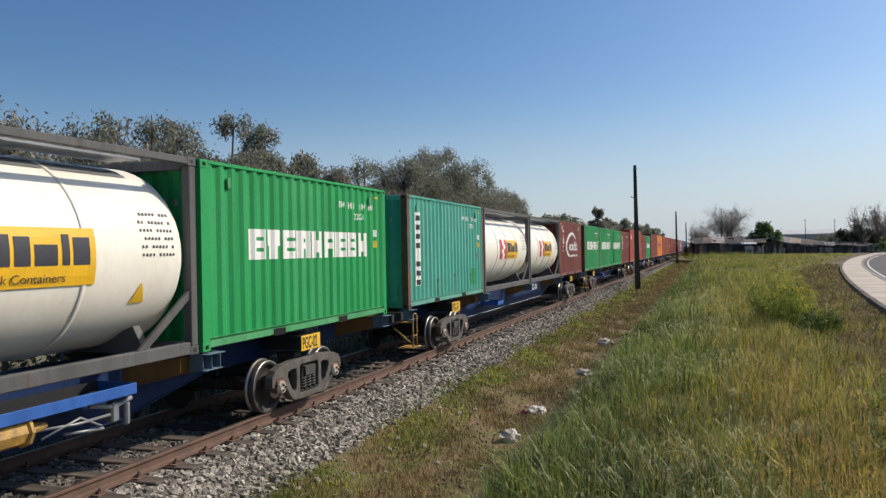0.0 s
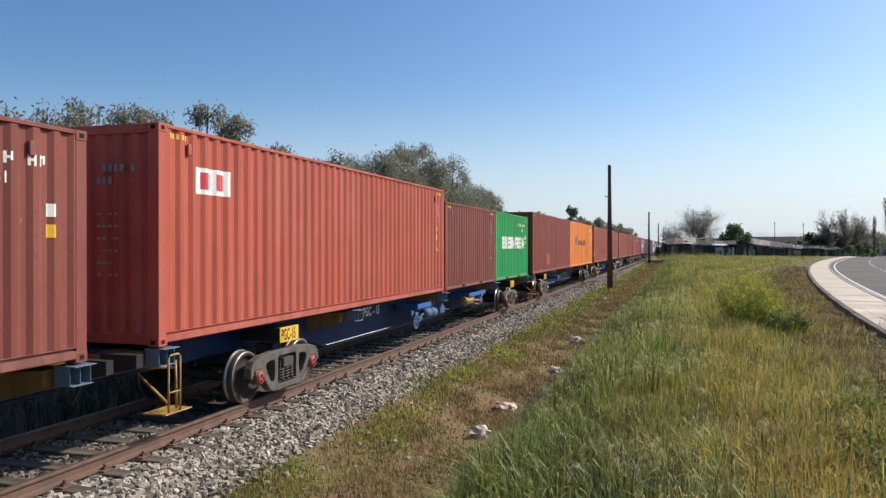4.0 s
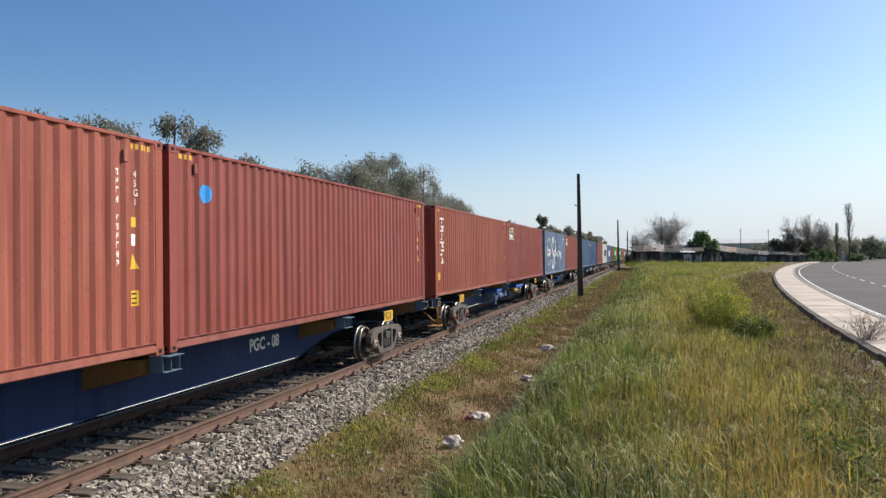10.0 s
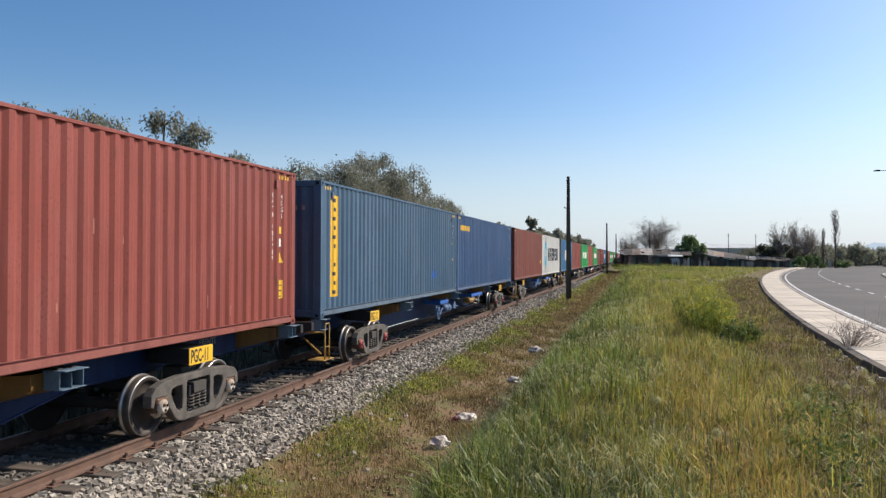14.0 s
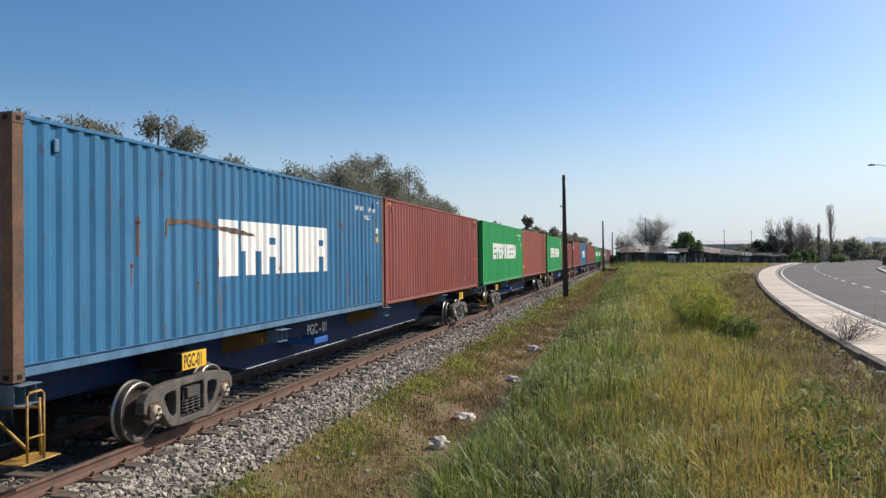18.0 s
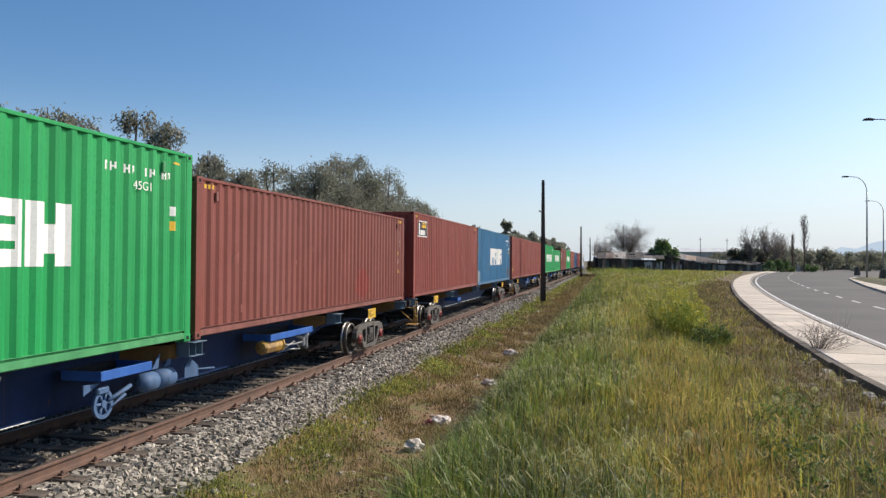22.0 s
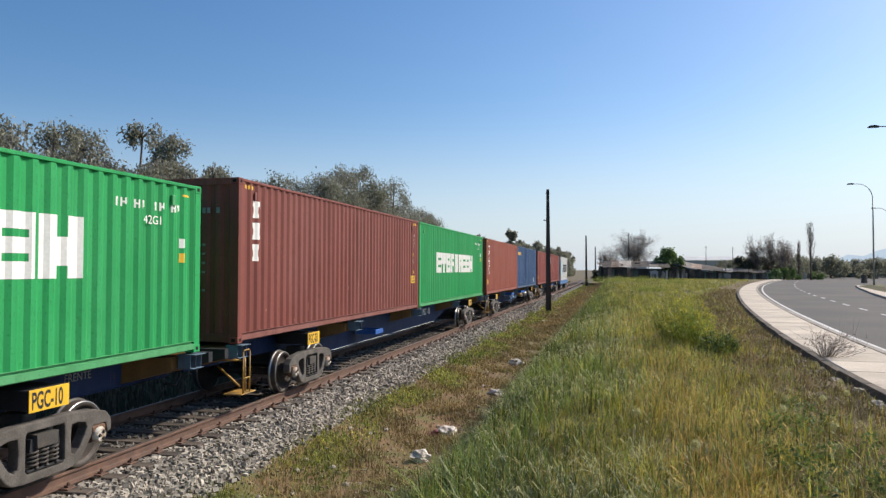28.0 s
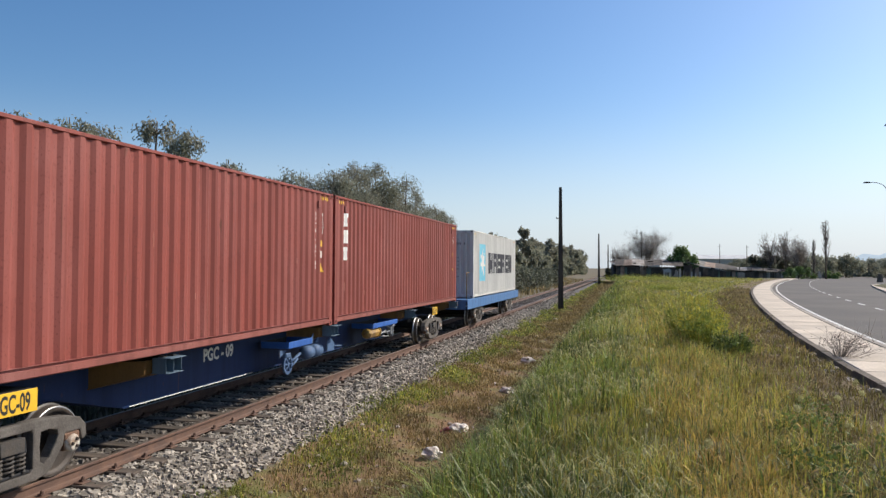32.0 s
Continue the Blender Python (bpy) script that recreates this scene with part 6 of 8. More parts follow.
# number board, axle cap colour, brake gear side, then the load: (slot start, size, height, colour, mark, side codes, words)
G20, G40 = "bright green steel shipping container with a white word mark", "long bright green corrugated steel shipping container with a white word mark"
R40 = "long red-brown corrugated steel shipping container with small code marks"
TRAIN = [
    ("PGC-02", "cap_white", True, [(12.34, 0, STD, "tank", "", "", ""), (18.47, L20, STD, "green", "blockword20", "wide", G20)]),
    ("PGC-05", "cap_white", False, [(0, L20, STD, "teal", "column20", "wide", "faded teal steel shipping container with scraped panels"), (6.13, 0, STD, "tank", "", "", ""), (12.34, 0, STD, "tank", "", "", ""), (18.47, L20, STD, "brown", "arc20", "tall", "red-brown steel shipping container with a white oval mark")]),
    ("PGC-14", "cap_red", False, [(0, L20, STD, "green_worn", "blockword20", "wide", G20), (6.13, L20, STD, "green_worn", "blockword20", "wide", G20), (12.34, L20, STD, "green", "blockword20", "wide", G20), (18.47, L20, STD, "brown", "column3", "old", "dark red-brown steel shipping container")]),
    ("PGC-15", "cap_red", True, [(0, L40, HC, "coral", "square", "tall", "long coral red shipping container with a small white panel"), (12.34, L20, STD, "brown", "", "tall", "dark red-brown steel shipping container"), (18.47, L20, STD, "green", "blockword20", "wide", G20)]),
    ("PGC-16", "cap_white", False, [(0, L40, HC, "red", "patch", "tall", "long red-brown shipping container with a pale repainted patch"), (12.34, L40, HC, "orange", "darkword", "old", "long orange shipping container with a dark blue word mark")]),
    ("PGC-04", "cap_white", False, [(0, L40, HC, "dusty", "long_patch", "tall", "long dusty red shipping container with a dark patch"), (12.34, L40, HC, "dusty", "mark4", "tall", "long dusty red shipping container with a small white mark")]),
    ("PGC-08", "cap_white", False, [(0, L40, HC, "dusty", "column6", "tall", "long dusty red shipping container with upright white lettering blocks"), (12.34, L40, HC, "red", "spot", "tall", "long dusty red shipping container with a blue spot")]),
    ("PGC-18", "cap_red", True, [(0, L40, HC, "dusty", "column6", "tall", "long dusty red shipping container with upright white lettering blocks"), (12.34, L40, HC, "red", "framed", "tall", "long red-brown shipping container with a framed panel")]),
    ("PGC-11", "cap_white", False, [(0, L40, HC, "pale_blue", "script", "wide", "long rust-streaked pale blue shipping container with white brush script"), (12.34, L40, HC, "red", "framed", "tall", "long red-brown shipping container with a framed panel")]),
    ("PGC-12", "cap_red", True, [(0, L40, HC, "slate", "strip", "tall", "long slate blue shipping container with a tall yellow panel"), (12.34, L40, HC, "navy", "tag", "tall", "long navy blue shipping container with a yellow mark")]),
    ("PGC-07", "cap_white", True, [(0, L40, HC, "brown", "", "tall", R40), (12.34, L40, HC, "light_grey", "star", "tall", "long light grey shipping container with a white star on pale blue")]),
    ("PGC-01", "cap_white", False, [(0, L40, HC, "sky_blue", "fat_word", "wide", "long weathered blue shipping container with a white word mark"), (12.34, L40, HC, "red", "", "tall", R40)]),
    ("PGC-06", "cap_white", False, [(0, L40, HC, "green", "blockword40", "wide", G40), (12.34, L40, HC, "dusty", "", "tall", R40)]),
    ("PGC-17", "cap_red", True, [(0, L40, HC, "green", "blockword40", "wide", G40), (12.34, L40, STD, "brown", "", "tall", "long dark red-brown shipping container, lower than its neighbours")]),
    ("PGC-19", "cap_red", False, [(0, L40, HC, "red", "framed", "tall", "long red-brown shipping container with a framed panel"), (12.34, L40, HC, "sky_blue", "fat_word", "wide", "long weathered blue shipping container with a white word mark")]),
    ("PGC-20", "cap_white", True, [(0, L40, HC, "red", "", "tall", R40), (12.34, L40, HC, "red", "", "tall", R40)]),
    ("PGC-10", "cap_white", True, [(0, L40, HC, "green", "blockword40", "wide", G40), (12.34, L40, STD, "green", "blockword40", "wide", G40)]),
    ("PGC-03", "cap_white", False, [(0, L40, HC, "brown", "column3", "tall", R40), (12.34, L40, HC, "green", "blockword40", "wide", G40)]),
    ("PGC-13", "cap_white", True, [(0, L40, HC, "dusty", "column6", "tall", "long dusty red shipping container with upright white lettering blocks"), (12.34, L40, HC, "navy", "tag", "tall", "long navy blue shipping container with a yellow mark")]),
    ("PGC-09", "cap_white", True, [(0, L40, HC, "red", "", "tall", R40), (12.34, L40, HC, "red", "column3", "tall", R40)]),
]


def build_train():
    for k, (code, cap, gear, load) in enumerate(TRAIN):
        w, ws = wagon(k, code, cap, gear)
        MOVERS.append((w, k, 0.0, 0.0))
        WHEELS.extend((o, k) for o in ws)
        for i, (start, size, h, key, mark, codes, label) in enumerate(load):
            if key == "tank":
                c = tank_container("white tank container with a yellow panel in a grey frame", "")
            else:
                c = container("shipping_container", size, h, key, label)
                if mark:
                    logo(c, size, h, mark)
                weather(c, size, h, key, 10 * k + i)
                if (k, i) == (18, 1):
                    part("repaint_patch", rect_decal(size, [(10.0, 10.42, 0.33, 0.66)]), M["light_grey"], c, "small pale panel")
                if (k, i) == (1, 0):
                    part("repaint_patch", rect_decal(size, [(4.9, 5.38, 0.34, 0.78)]), M["green_worn"], c, "square of fresher green paint")
                if (k, i) == (11, 0):
                    scrape = stroke(size, [(2.75, 1.62, 0.03), (2.8, 1.84, 0.10), (3.3, 1.86, 0.05), (3.7, 1.85, 0.14), (4.1, 1.80, 0.05), (4.7, 1.76, 0.10), (5.4, 1.70, 0.03)], 0.08)
                    part("rust_scrape", scrape, M["rust_stain"], c, "long rusty scrape")
                    part("rust_scrape", stroke(size, [(9.3, 2.1, 0.03), (9.55, 2.0, 0.12), (9.6, 1.7, 0.02)], 0.08), M["rust_stain"], c)
                if (k, i) == (13, 1):
                    part("repaint_patch", rect_decal(size, [(8.0, 8.6, 0.30, 1.02), (8.6, 8.85, 0.38, 0.86), (7.75, 8.0, 0.42, 0.8)]), M["crimson"], c, "fresh red repainted patch")
                if (k, i) == (14, 1):
                    part("repaint_patch", rect_decal(size, [(0.2, 0.82, 0.172, 0.74)]), M["patch_grey"], c, "pale repainted square")
                    part("rust_patch", rect_decal(size, [(11.2, 11.8, 0.3, 0.75)]), M["rusty_post"], c, "rust stain")
                marks(c, size, h, codes, STICK.get((k, i), ""))
                if size == L20:
                    for y in (1.75, 3.95):
                        # pocket opening is a near-black block on the rail, its shade painted
                        part("forklift_pocket", Shape().box(1.16, y, 0.03, 1.221, y + 0.36, 0.135), M["hole_shade"], c)
            MOVERS.append((c, k, SLOT[start], DECK))
    k = len(TRAIN)
    w, ws = flat_wagon("cap_white")
    MOVERS.append((w, k, 0.0, 0.0))
    WHEELS.extend((o, k) for o in ws)
    c = container("shipping_container", L40, HC, "light_grey", "long light grey shipping container on the last wagon")
    logo(c, L40, HC, "star")
    marks(c, L40, HC, "tall", "")
    MOVERS.append((c, k, 1.05, 1.212))


build_train()

# ---- trees ----
def leaf_cloud(centres, radii, count, size, rng, droop=0.3, flat=1.0, slim=1.0):
    """Small leaf quads scattered in uneven clumps."""
    centres, radii = np.asarray(centres), np.asarray(radii)
    pick = rng.choice(len(centres), count, p=radii ** 2 / (radii ** 2).sum())
    d = rng.normal(size=(count, 3))
    d /= np.linalg.norm(d, axis=1)[:, None]
    r = rng.random(count) ** 0.45
    p = centres[pick] + d * (radii[pick] * r)[:, None] * np.array([1, 1, flat])
    u = rng.normal(size=(count, 3))
    u[:, 2] -= droop
    u /= np.linalg.norm(u, axis=1)[:, None]
    w = np.cross(u, rng.normal(size=(count, 3)))
    w /= np.linalg.norm(w, axis=1)[:, None]
    s = rng.uniform(0.6, 1.3, count)[:, None] * size
    v = np.stack([p - w * s * 0.28 * slim, p + u * s * 0.5 - w * s * 0.34 * slim, p + u * s, p + u * s * 0.5 + w * s * 0.34 * slim], 1).reshape(-1, 3)
    f = np.arange(count * 4).reshape(-1, 4)
    return v, f


def tree(name, x, y, z, h, spread, leaves, size, material, seed, label, trunk=0.22, crown_from=0.3, clumps=26, lean=0.0):
    """A tapered trunk with forking limbs and an uneven crown of many small leaves."""
    rng = np.random.default_rng(seed)
    top = tagged(new(name), label, "tree", "trees")
    top.matrix_basis = pose(x, y, z)
    s = Shape()
    base = [(0, 0, -0.2), (rng.normal() * 0.1 + lean, rng.normal() * 0.1, h * 0.25), (rng.normal() * 0.3 + lean * 2, rng.normal() * 0.3, h * 0.5), (lean * 3, 0, h * 0.8)]
    s.tube(base, trunk, 8, 0, trunk * 0.3)
    cs, rs = [], []
    for i in range(clumps):
        a, f = rng.uniform(0, 6.28), rng.uniform(crown_from, 1.0)
        reach = spread * rng.uniform(0.15, 1.0) * math.sin(math.pi * min(0.95, 0.28 + 0.62 * (f - crown_from) / (1 - crown_from) + 0.08)) ** 0.7
        c = np.array([reach * math.cos(a) + lean * 3 * f, reach * math.sin(a), h * f * rng.uniform(0.88, 1.0)])
        r = spread * rng.uniform(0.10, 0.26)
        c[2] = min(c[2], h - r * 0.55)
        cs.append(c)
        rs.append(r)
        if i % 2 == 0:
            st = np.array(base[1]) * (1 - f * 0.6) + np.array(base[3]) * f * 0.6
            mid = (st + c) / 2 + np.array([0, 0, h * 0.04])
            s.tube([st, mid, c], trunk * 0.35, 5, 0, trunk * 0.08)
    part("trunk", s, M["bark"], top, "grey-brown bark")
    v, f = leaf_cloud(cs, rs, leaves, size, rng, 0.9, 1.25)
    v2, f2 = leaf_cloud(cs, np.array(rs) * 1.7, leaves // 6, size, rng, 0.9, 1.0)
    v, f = np.concatenate([v, v2]), np.concatenate([f, f2 + len(v)])
    part("crown", big_mesh("crown", v, f, material), None, top, "loose crown of small leaves")
    return top


def pepper_tree(x, y, z, h, spread, leaves, seed, label):
    """Leaning boughs that each carry a rounded head of drooping feathery sprays, with sky between them."""
    rng = np.random.default_rng(seed)
    top = tagged(new("pepper_tree"), label, "tree", "trees")
    top.matrix_basis = pose(x, y, z)
    s, cs, rs = Shape(), [], []
    fork = np.array([rng.normal() * 0.3, rng.normal() * 0.3, h * 0.34])
    s.tube([(0, 0, -0.2), fork * [0.5, 0.5, 0.55], fork], 0.26, 8, 0, 0.16)
    for i in range(22):
        head = spread * rng.uniform(0.30, 0.50)
        a, r = rng.uniform(0, 6.283), spread * (0.12 + 0.8 * math.sqrt(rng.random()))
        f = rng.uniform(0.6, 1.0) * (1.0 - 0.30 * (r / spread) ** 2)
        if i == 0:
            r, f = spread * 0.15, 1.0
        c = np.array([r * math.cos(a), r * math.sin(a), min(h * f, h) - head])
        mid = (fork + c) / 2 + [0, 0, h * 0.03]
        s.tube([fork, mid, c, c + [0, 0, head * 0.7]], 0.10, 5, 0, 0.02)
        for j in range(22):
            d = rng.normal(size=3)
            d /= np.linalg.norm(d)
            d[2] = abs(d[2]) * 1.2 - 0.45
            q = c + d * head * rng.uniform(0.5, 1.0)
            cs.append(q)
            rs.append(head * rng.uniform(0.2, 0.42))
            if j % 3 == 0:
                s.tube([c, (c + q) / 2 + [0, 0, 0.1], q], 0.03, 4, 0, 0.01)
            if j % 4 == 0:
                # a hanging spray below the head
                cs.append(q - [0, 0, head * rng.uniform(0.3, 0.7)])
                rs.append(head * 0.16)
    part("trunk", s, M["bark"], top, "grey-brown bark")
    v, f = leaf_cloud(cs, rs, leaves, 0.21, rng, 1.5, 1.3, 0.62)
    v2, f2 = leaf_cloud(cs, np.array(rs) * 1.8, leaves // 7, 0.19, rng, 1.8, 1.1, 0.55)
    v, f = np.concatenate([v, v2]), np.concatenate([f, f2 + len(v)])
    part("crown", big_mesh("crown", v, f, M["leaf_olive"]), None, top, "loose crown of drooping sprays")
    return top


def bare_tree(x, y, z, h, spread, seed, label, columnar=False, leaves=0):
    """A leafless tree: trunk and forking twigs."""
    rng = np.random.default_rng(seed)
    top = tagged(new("bare_tree"), label, "tree", "trees")
    top.matrix_basis = pose(x, y, z)
    s, tw, tips = Shape(), Shape(), []
    s.tube([(0, 0, -0.2), (0.1, 0, h * 0.4), (0, 0.1, h * (0.95 if columnar else 0.6))], 0.2, 7, 0, 0.03 if columnar else 0.1)
    for i in range(64 if columnar else 40):
        a, f = rng.uniform(0, 6.28), rng.uniform(0.18, 0.9)
        st = np.array([0.05, 0.05, h * f * (1 if columnar else 0.6)])
        if columnar:
            reach, rise = spread * rng.uniform(0.3, 1) * (1.1 - f * 0.7), h * rng.uniform(0.12, 0.3)
            rise = min(rise, h - st[2])
        else:
            reach, rise = spread * rng.uniform(0.4, 1), (h - st[2]) * rng.uniform(0.3, 1.0)
        e = st + np.array([reach * math.cos(a), reach * math.sin(a), rise])
        if not columnar:
            # the tips fill a rounded crown
            q = rng.normal(size=3)
            q *= rng.uniform(0.55, 1.0) / np.linalg.norm(q)
            e = np.array([q[0] * spread, q[1] * spread, h * 0.64 + q[2] * h * 0.36])
        m = (st + e) / 2 + rng.normal(size=3) * 0.2
        s.tube([st, m, e], 0.05, 4, 0, 0.012)
        for j in range(16 if not columnar else 3):
            q = st + (e - st) * rng.uniform(0.35, 1)
            w = q + rng.normal(size=3) * np.array([0.5, 0.5, 0.3]) * (0.35 if columnar else spread * 0.33) + np.array([0, 0, 0.4])
            tw.tube([q, (q + w) / 2 + rng.normal(size=3) * 0.08, w], 0.018, 3, 0, 0.006)
            tips.append(w)
            for b in range(3 if not columnar else 1):
                o = q + (w - q) * rng.uniform(0.3, 1)
                tw.tube([o, o + rng.normal(size=3) * np.array([0.4, 0.4, 0.3]) * (0.2 if columnar else spread * 0.16) + np.array([0, 0, 0.15])], 0.012, 3, 0, 0.006)
    part("trunk", s, M["bark"], top)
    tagged(part("branchwork", tw, M["twig"], top, "bare grey twigs"), kind="stuff")
    if leaves:
        v, f = leaf_cloud(tips, np.full(len(tips), 0.8), leaves, 0.13, rng, 0.1, 1.0, 0.4)
        tagged(part("bud_haze", big_mesh("bud_haze", v, f, M["twig"]), None, top), kind="stuff")
    return top


PEPPER = "tall olive-green pepper tree with a drooping uneven crown behind the train"
# x, y, height, spread
for i, (x, y, h, sp, n) in enumerate([
        (-24, 20.5, 8.6, 3.0, 9000), (-24, 25.5, 8.9, 3.0, 10000), (-24.5, 30.0, 9.7, 3.1, 12000), (-24, 34.2, 10.4, 2.8, 12000), (-24, 38.6, 10.7, 2.4, 11000), (-28, 28, 9.4, 3.4, 8000), (-26, 23, 8.3, 2.6, 8000), (-26, 27.8, 9.1, 2.6, 8000), (-26, 32.2, 9.8, 2.6, 8000), (-26, 49.6, 8.8, 2.4, 6000), (-26, 55.5, 9.8, 2.8, 8000), (-26, 42.0, 8.6, 2.0, 5000), (-28, 36, 10.0, 3.2, 8000),
        (-24, 46.6, 8.9, 2.3, 7000), (-24, 52.5, 10.0, 3.0, 9000), (-24, 58.5, 11.0, 3.4, 12000), (-24, 65.5, 12.6, 3.8, 14000), (-24, 71.5, 13.1, 3.6, 14000), (-24, 79, 13.0, 3.6, 12000), (-24.5, 87, 11.8, 3.2, 9000), (-24.5, 94.5, 10.9, 3.0, 8000), (-29, 66, 11.6, 4.0, 8000), (-29, 77, 11.8, 4.0, 8000)]):
    pepper_tree(x, y, -0.3, h + 0.2, sp * 1.12, int(n * 2.0), 20 + i, PEPPER)
rng0 = np.random.default_rng(77)
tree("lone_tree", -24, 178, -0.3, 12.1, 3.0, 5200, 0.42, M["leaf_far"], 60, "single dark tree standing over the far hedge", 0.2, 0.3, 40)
for i in range(24):
    y = 103 + i * 10.5 + rng0.uniform(-3, 3)
    h = rng0.uniform(7.0, 8.9) if y < 200 else rng0.uniform(9.0, 11.5)
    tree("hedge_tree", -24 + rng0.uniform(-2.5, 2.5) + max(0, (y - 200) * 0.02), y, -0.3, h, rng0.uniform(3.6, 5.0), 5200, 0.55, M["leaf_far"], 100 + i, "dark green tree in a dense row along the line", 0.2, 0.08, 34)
tree("dark_bush", -3.4, 168, -0.3, 3.6, 1.8, 2600, 0.42, M["leaf_dark"], 301, "dark bush beside the distant track", 0.1, 0.08, 12)
tree("dark_bush", -2.0, 180, 0.2, 3.2, 1.8, 2200, 0.42, M["leaf_dark"], 302, "dark bush beside the distant track", 0.1, 0.08, 12)


# ---- poles ----
def pole(y, x, h):
    top = tagged(new("line_pole"), "dark weathered tapering line pole standing beside the track", "pole", "poles along the line")
    top.matrix_basis = pose(x, y, -0.62, 0.3, -0.3, 10)
    s = Shape().prism([(-0.20, -0.16), (0.20, -0.16), (0.20, 0.16), (-0.20, 0.16)], 2, -0.3, 0.6)
    s.v[-4:] = [(-0.19, -0.15, 0.6), (0.19, -0.15, 0.6), (0.19, 0.15, 0.6), (-0.19, 0.15, 0.6)]
    b = len(s.v)
    s.add([(-0.19, -0.15, 0.6), (0.19, -0.15, 0.6), (0.19, 0.15, 0.6), (-0.19, 0.15, 0.6), (-0.10, -0.09, h), (0.10, -0.09, h), (0.10, 0.09, h), (-0.10, 0.09, h)], [(0, 1, 5, 4), (1, 2, 6, 5), (2, 3, 7, 6), (3, 0, 4, 7), (4, 5, 6, 7)])
    part("shaft", s, M["pole"], top)
    s = Shape().tube([(-0.28, 0, h - 2.35), (0.1, 0, h - 2.3)], 0.03, 6)
    s.lathe([(0, 0.03), (0.06, 0.05), (0.12, 0.02)], 2, (-0.28, 0, h - 2.36), 8)
    part("bracket", s, M["pole"], top)
    part("bracket", Shape().tube([(-0.16, 0, h - 0.3), (0.18, 0, h - 0.28)], 0.02, 6), M["pole"], top)


for y, x, h in ((57.0, -4.83, 9.15), (139, -5.0, 9.3), (205, -5.0, 9.3), (271, -5.0, 9.3)):
    pole(y, x, h)


# ---- street lamps and median ----
def street_lamp(x, y, z, h):
    top = tagged(new("street_lamp"), "tall galvanised street lamp with a curved arm", "street lamp", "street lamps")
    top.matrix_basis = pose(x, y, z)
    part("post", Shape().tube([(0, 0, 0), (0, 0, h * 0.5), (0, 0, h - 1.55)], 0.085, 10, 0, 0.055), M["galvanised"], top)
    arm = [(-1.25 * (1 - math.cos(radians(a))), -0.1 * (1 - math.cos(radians(a))), h - 1.6 + 1.5 * math.sin(radians(a))) for a in range(0, 91, 15)] + [(-1.75, -0.15, h - 0.09)]
    part("arm", Shape().tube(arm, 0.04, 8, 0, 0.03), M["galvanised"], top)
    s = Shape().prism([(-2.3, h - 0.15), (-1.7, h - 0.15), (-1.7, h - 0.06), (-1.95, h - 0.01), (-2.2, h - 0.04)], 1, -0.27, -0.05)
    part("lamp_head", s, M["steel"], top, "dark lamp head")
    part("base", Shape().box(-0.2, -0.2, 0, 0.2, 0.2, 0.25, 0, 0.03), M["galvanised"], top)


def build_median():
    st = [(14.6, 40), (15.7, 49), (18.3, 61), (21.6, 75), (24.8, 88), (26.6, 93), (29, 93), (30, 88), (27, 75), (24, 61), (22, 49), (21, 40)]
    low, zt = 0.45, PAVE_Z
    n = len(st)
    v = [(x, y, low) for x, y in st] + [(x, y, zt) for x, y in st]
    s = Shape().add(v, [tuple(range(n, 2 * n))[::-1]] + [(i, (i + 1) % n, n + (i + 1) % n, n + i) for i in range(n)])
    med = tagged(new("median", s.mesh("median", M["slab"])), "raised median island with a concrete kerb", "traffic island", kind="structure")
    c = (sum(p[0] for p in st) / n, sum(p[1] for p in st) / n)
    inner = [(c[0] + (x - c[0]) * 0.72, c[1] + (y - c[1]) * 0.86) for x, y in st]
    v = [(x, y, zt) for x, y in inner] + [(c[0] + (x - c[0]) * 0.5, c[1] + (y - c[1]) * 0.6, zt + 0.25) for x, y in st]
    part("turf", Shape().add(v, [tuple(range(n, 2 * n))[::-1]] + [(i, (i + 1) % n, n + (i + 1) % n, n + i) for i in range(n)]), M["ground"], med, "dry grass")


build_median()
for x, y in ((24.0, 75.0), (33.5, 115.0)):
    prof = [(-0.1, 0.42), (0.1, 0.42), (0.8, 0.32), (1.0, 0.27), (1.06, 0.2), (1.06, 0.02)]
    stub = tagged(new("kerb_block", Shape().lathe(prof, 2, (0, 0, 0), 8, 0, False).mesh("kerb_block", M["kerb_soil_shade"])), "weathered tapering concrete block on the median", "bollard", "median blocks")
    stub.matrix_basis = pose(x, y, PAVE_Z - 0.004)
for x, y in ((16.5, 48.0), (24.0, 79.5), (35.5, 111)):
    street_lamp(x, y, PAVE_Z - 0.02, 10.0)


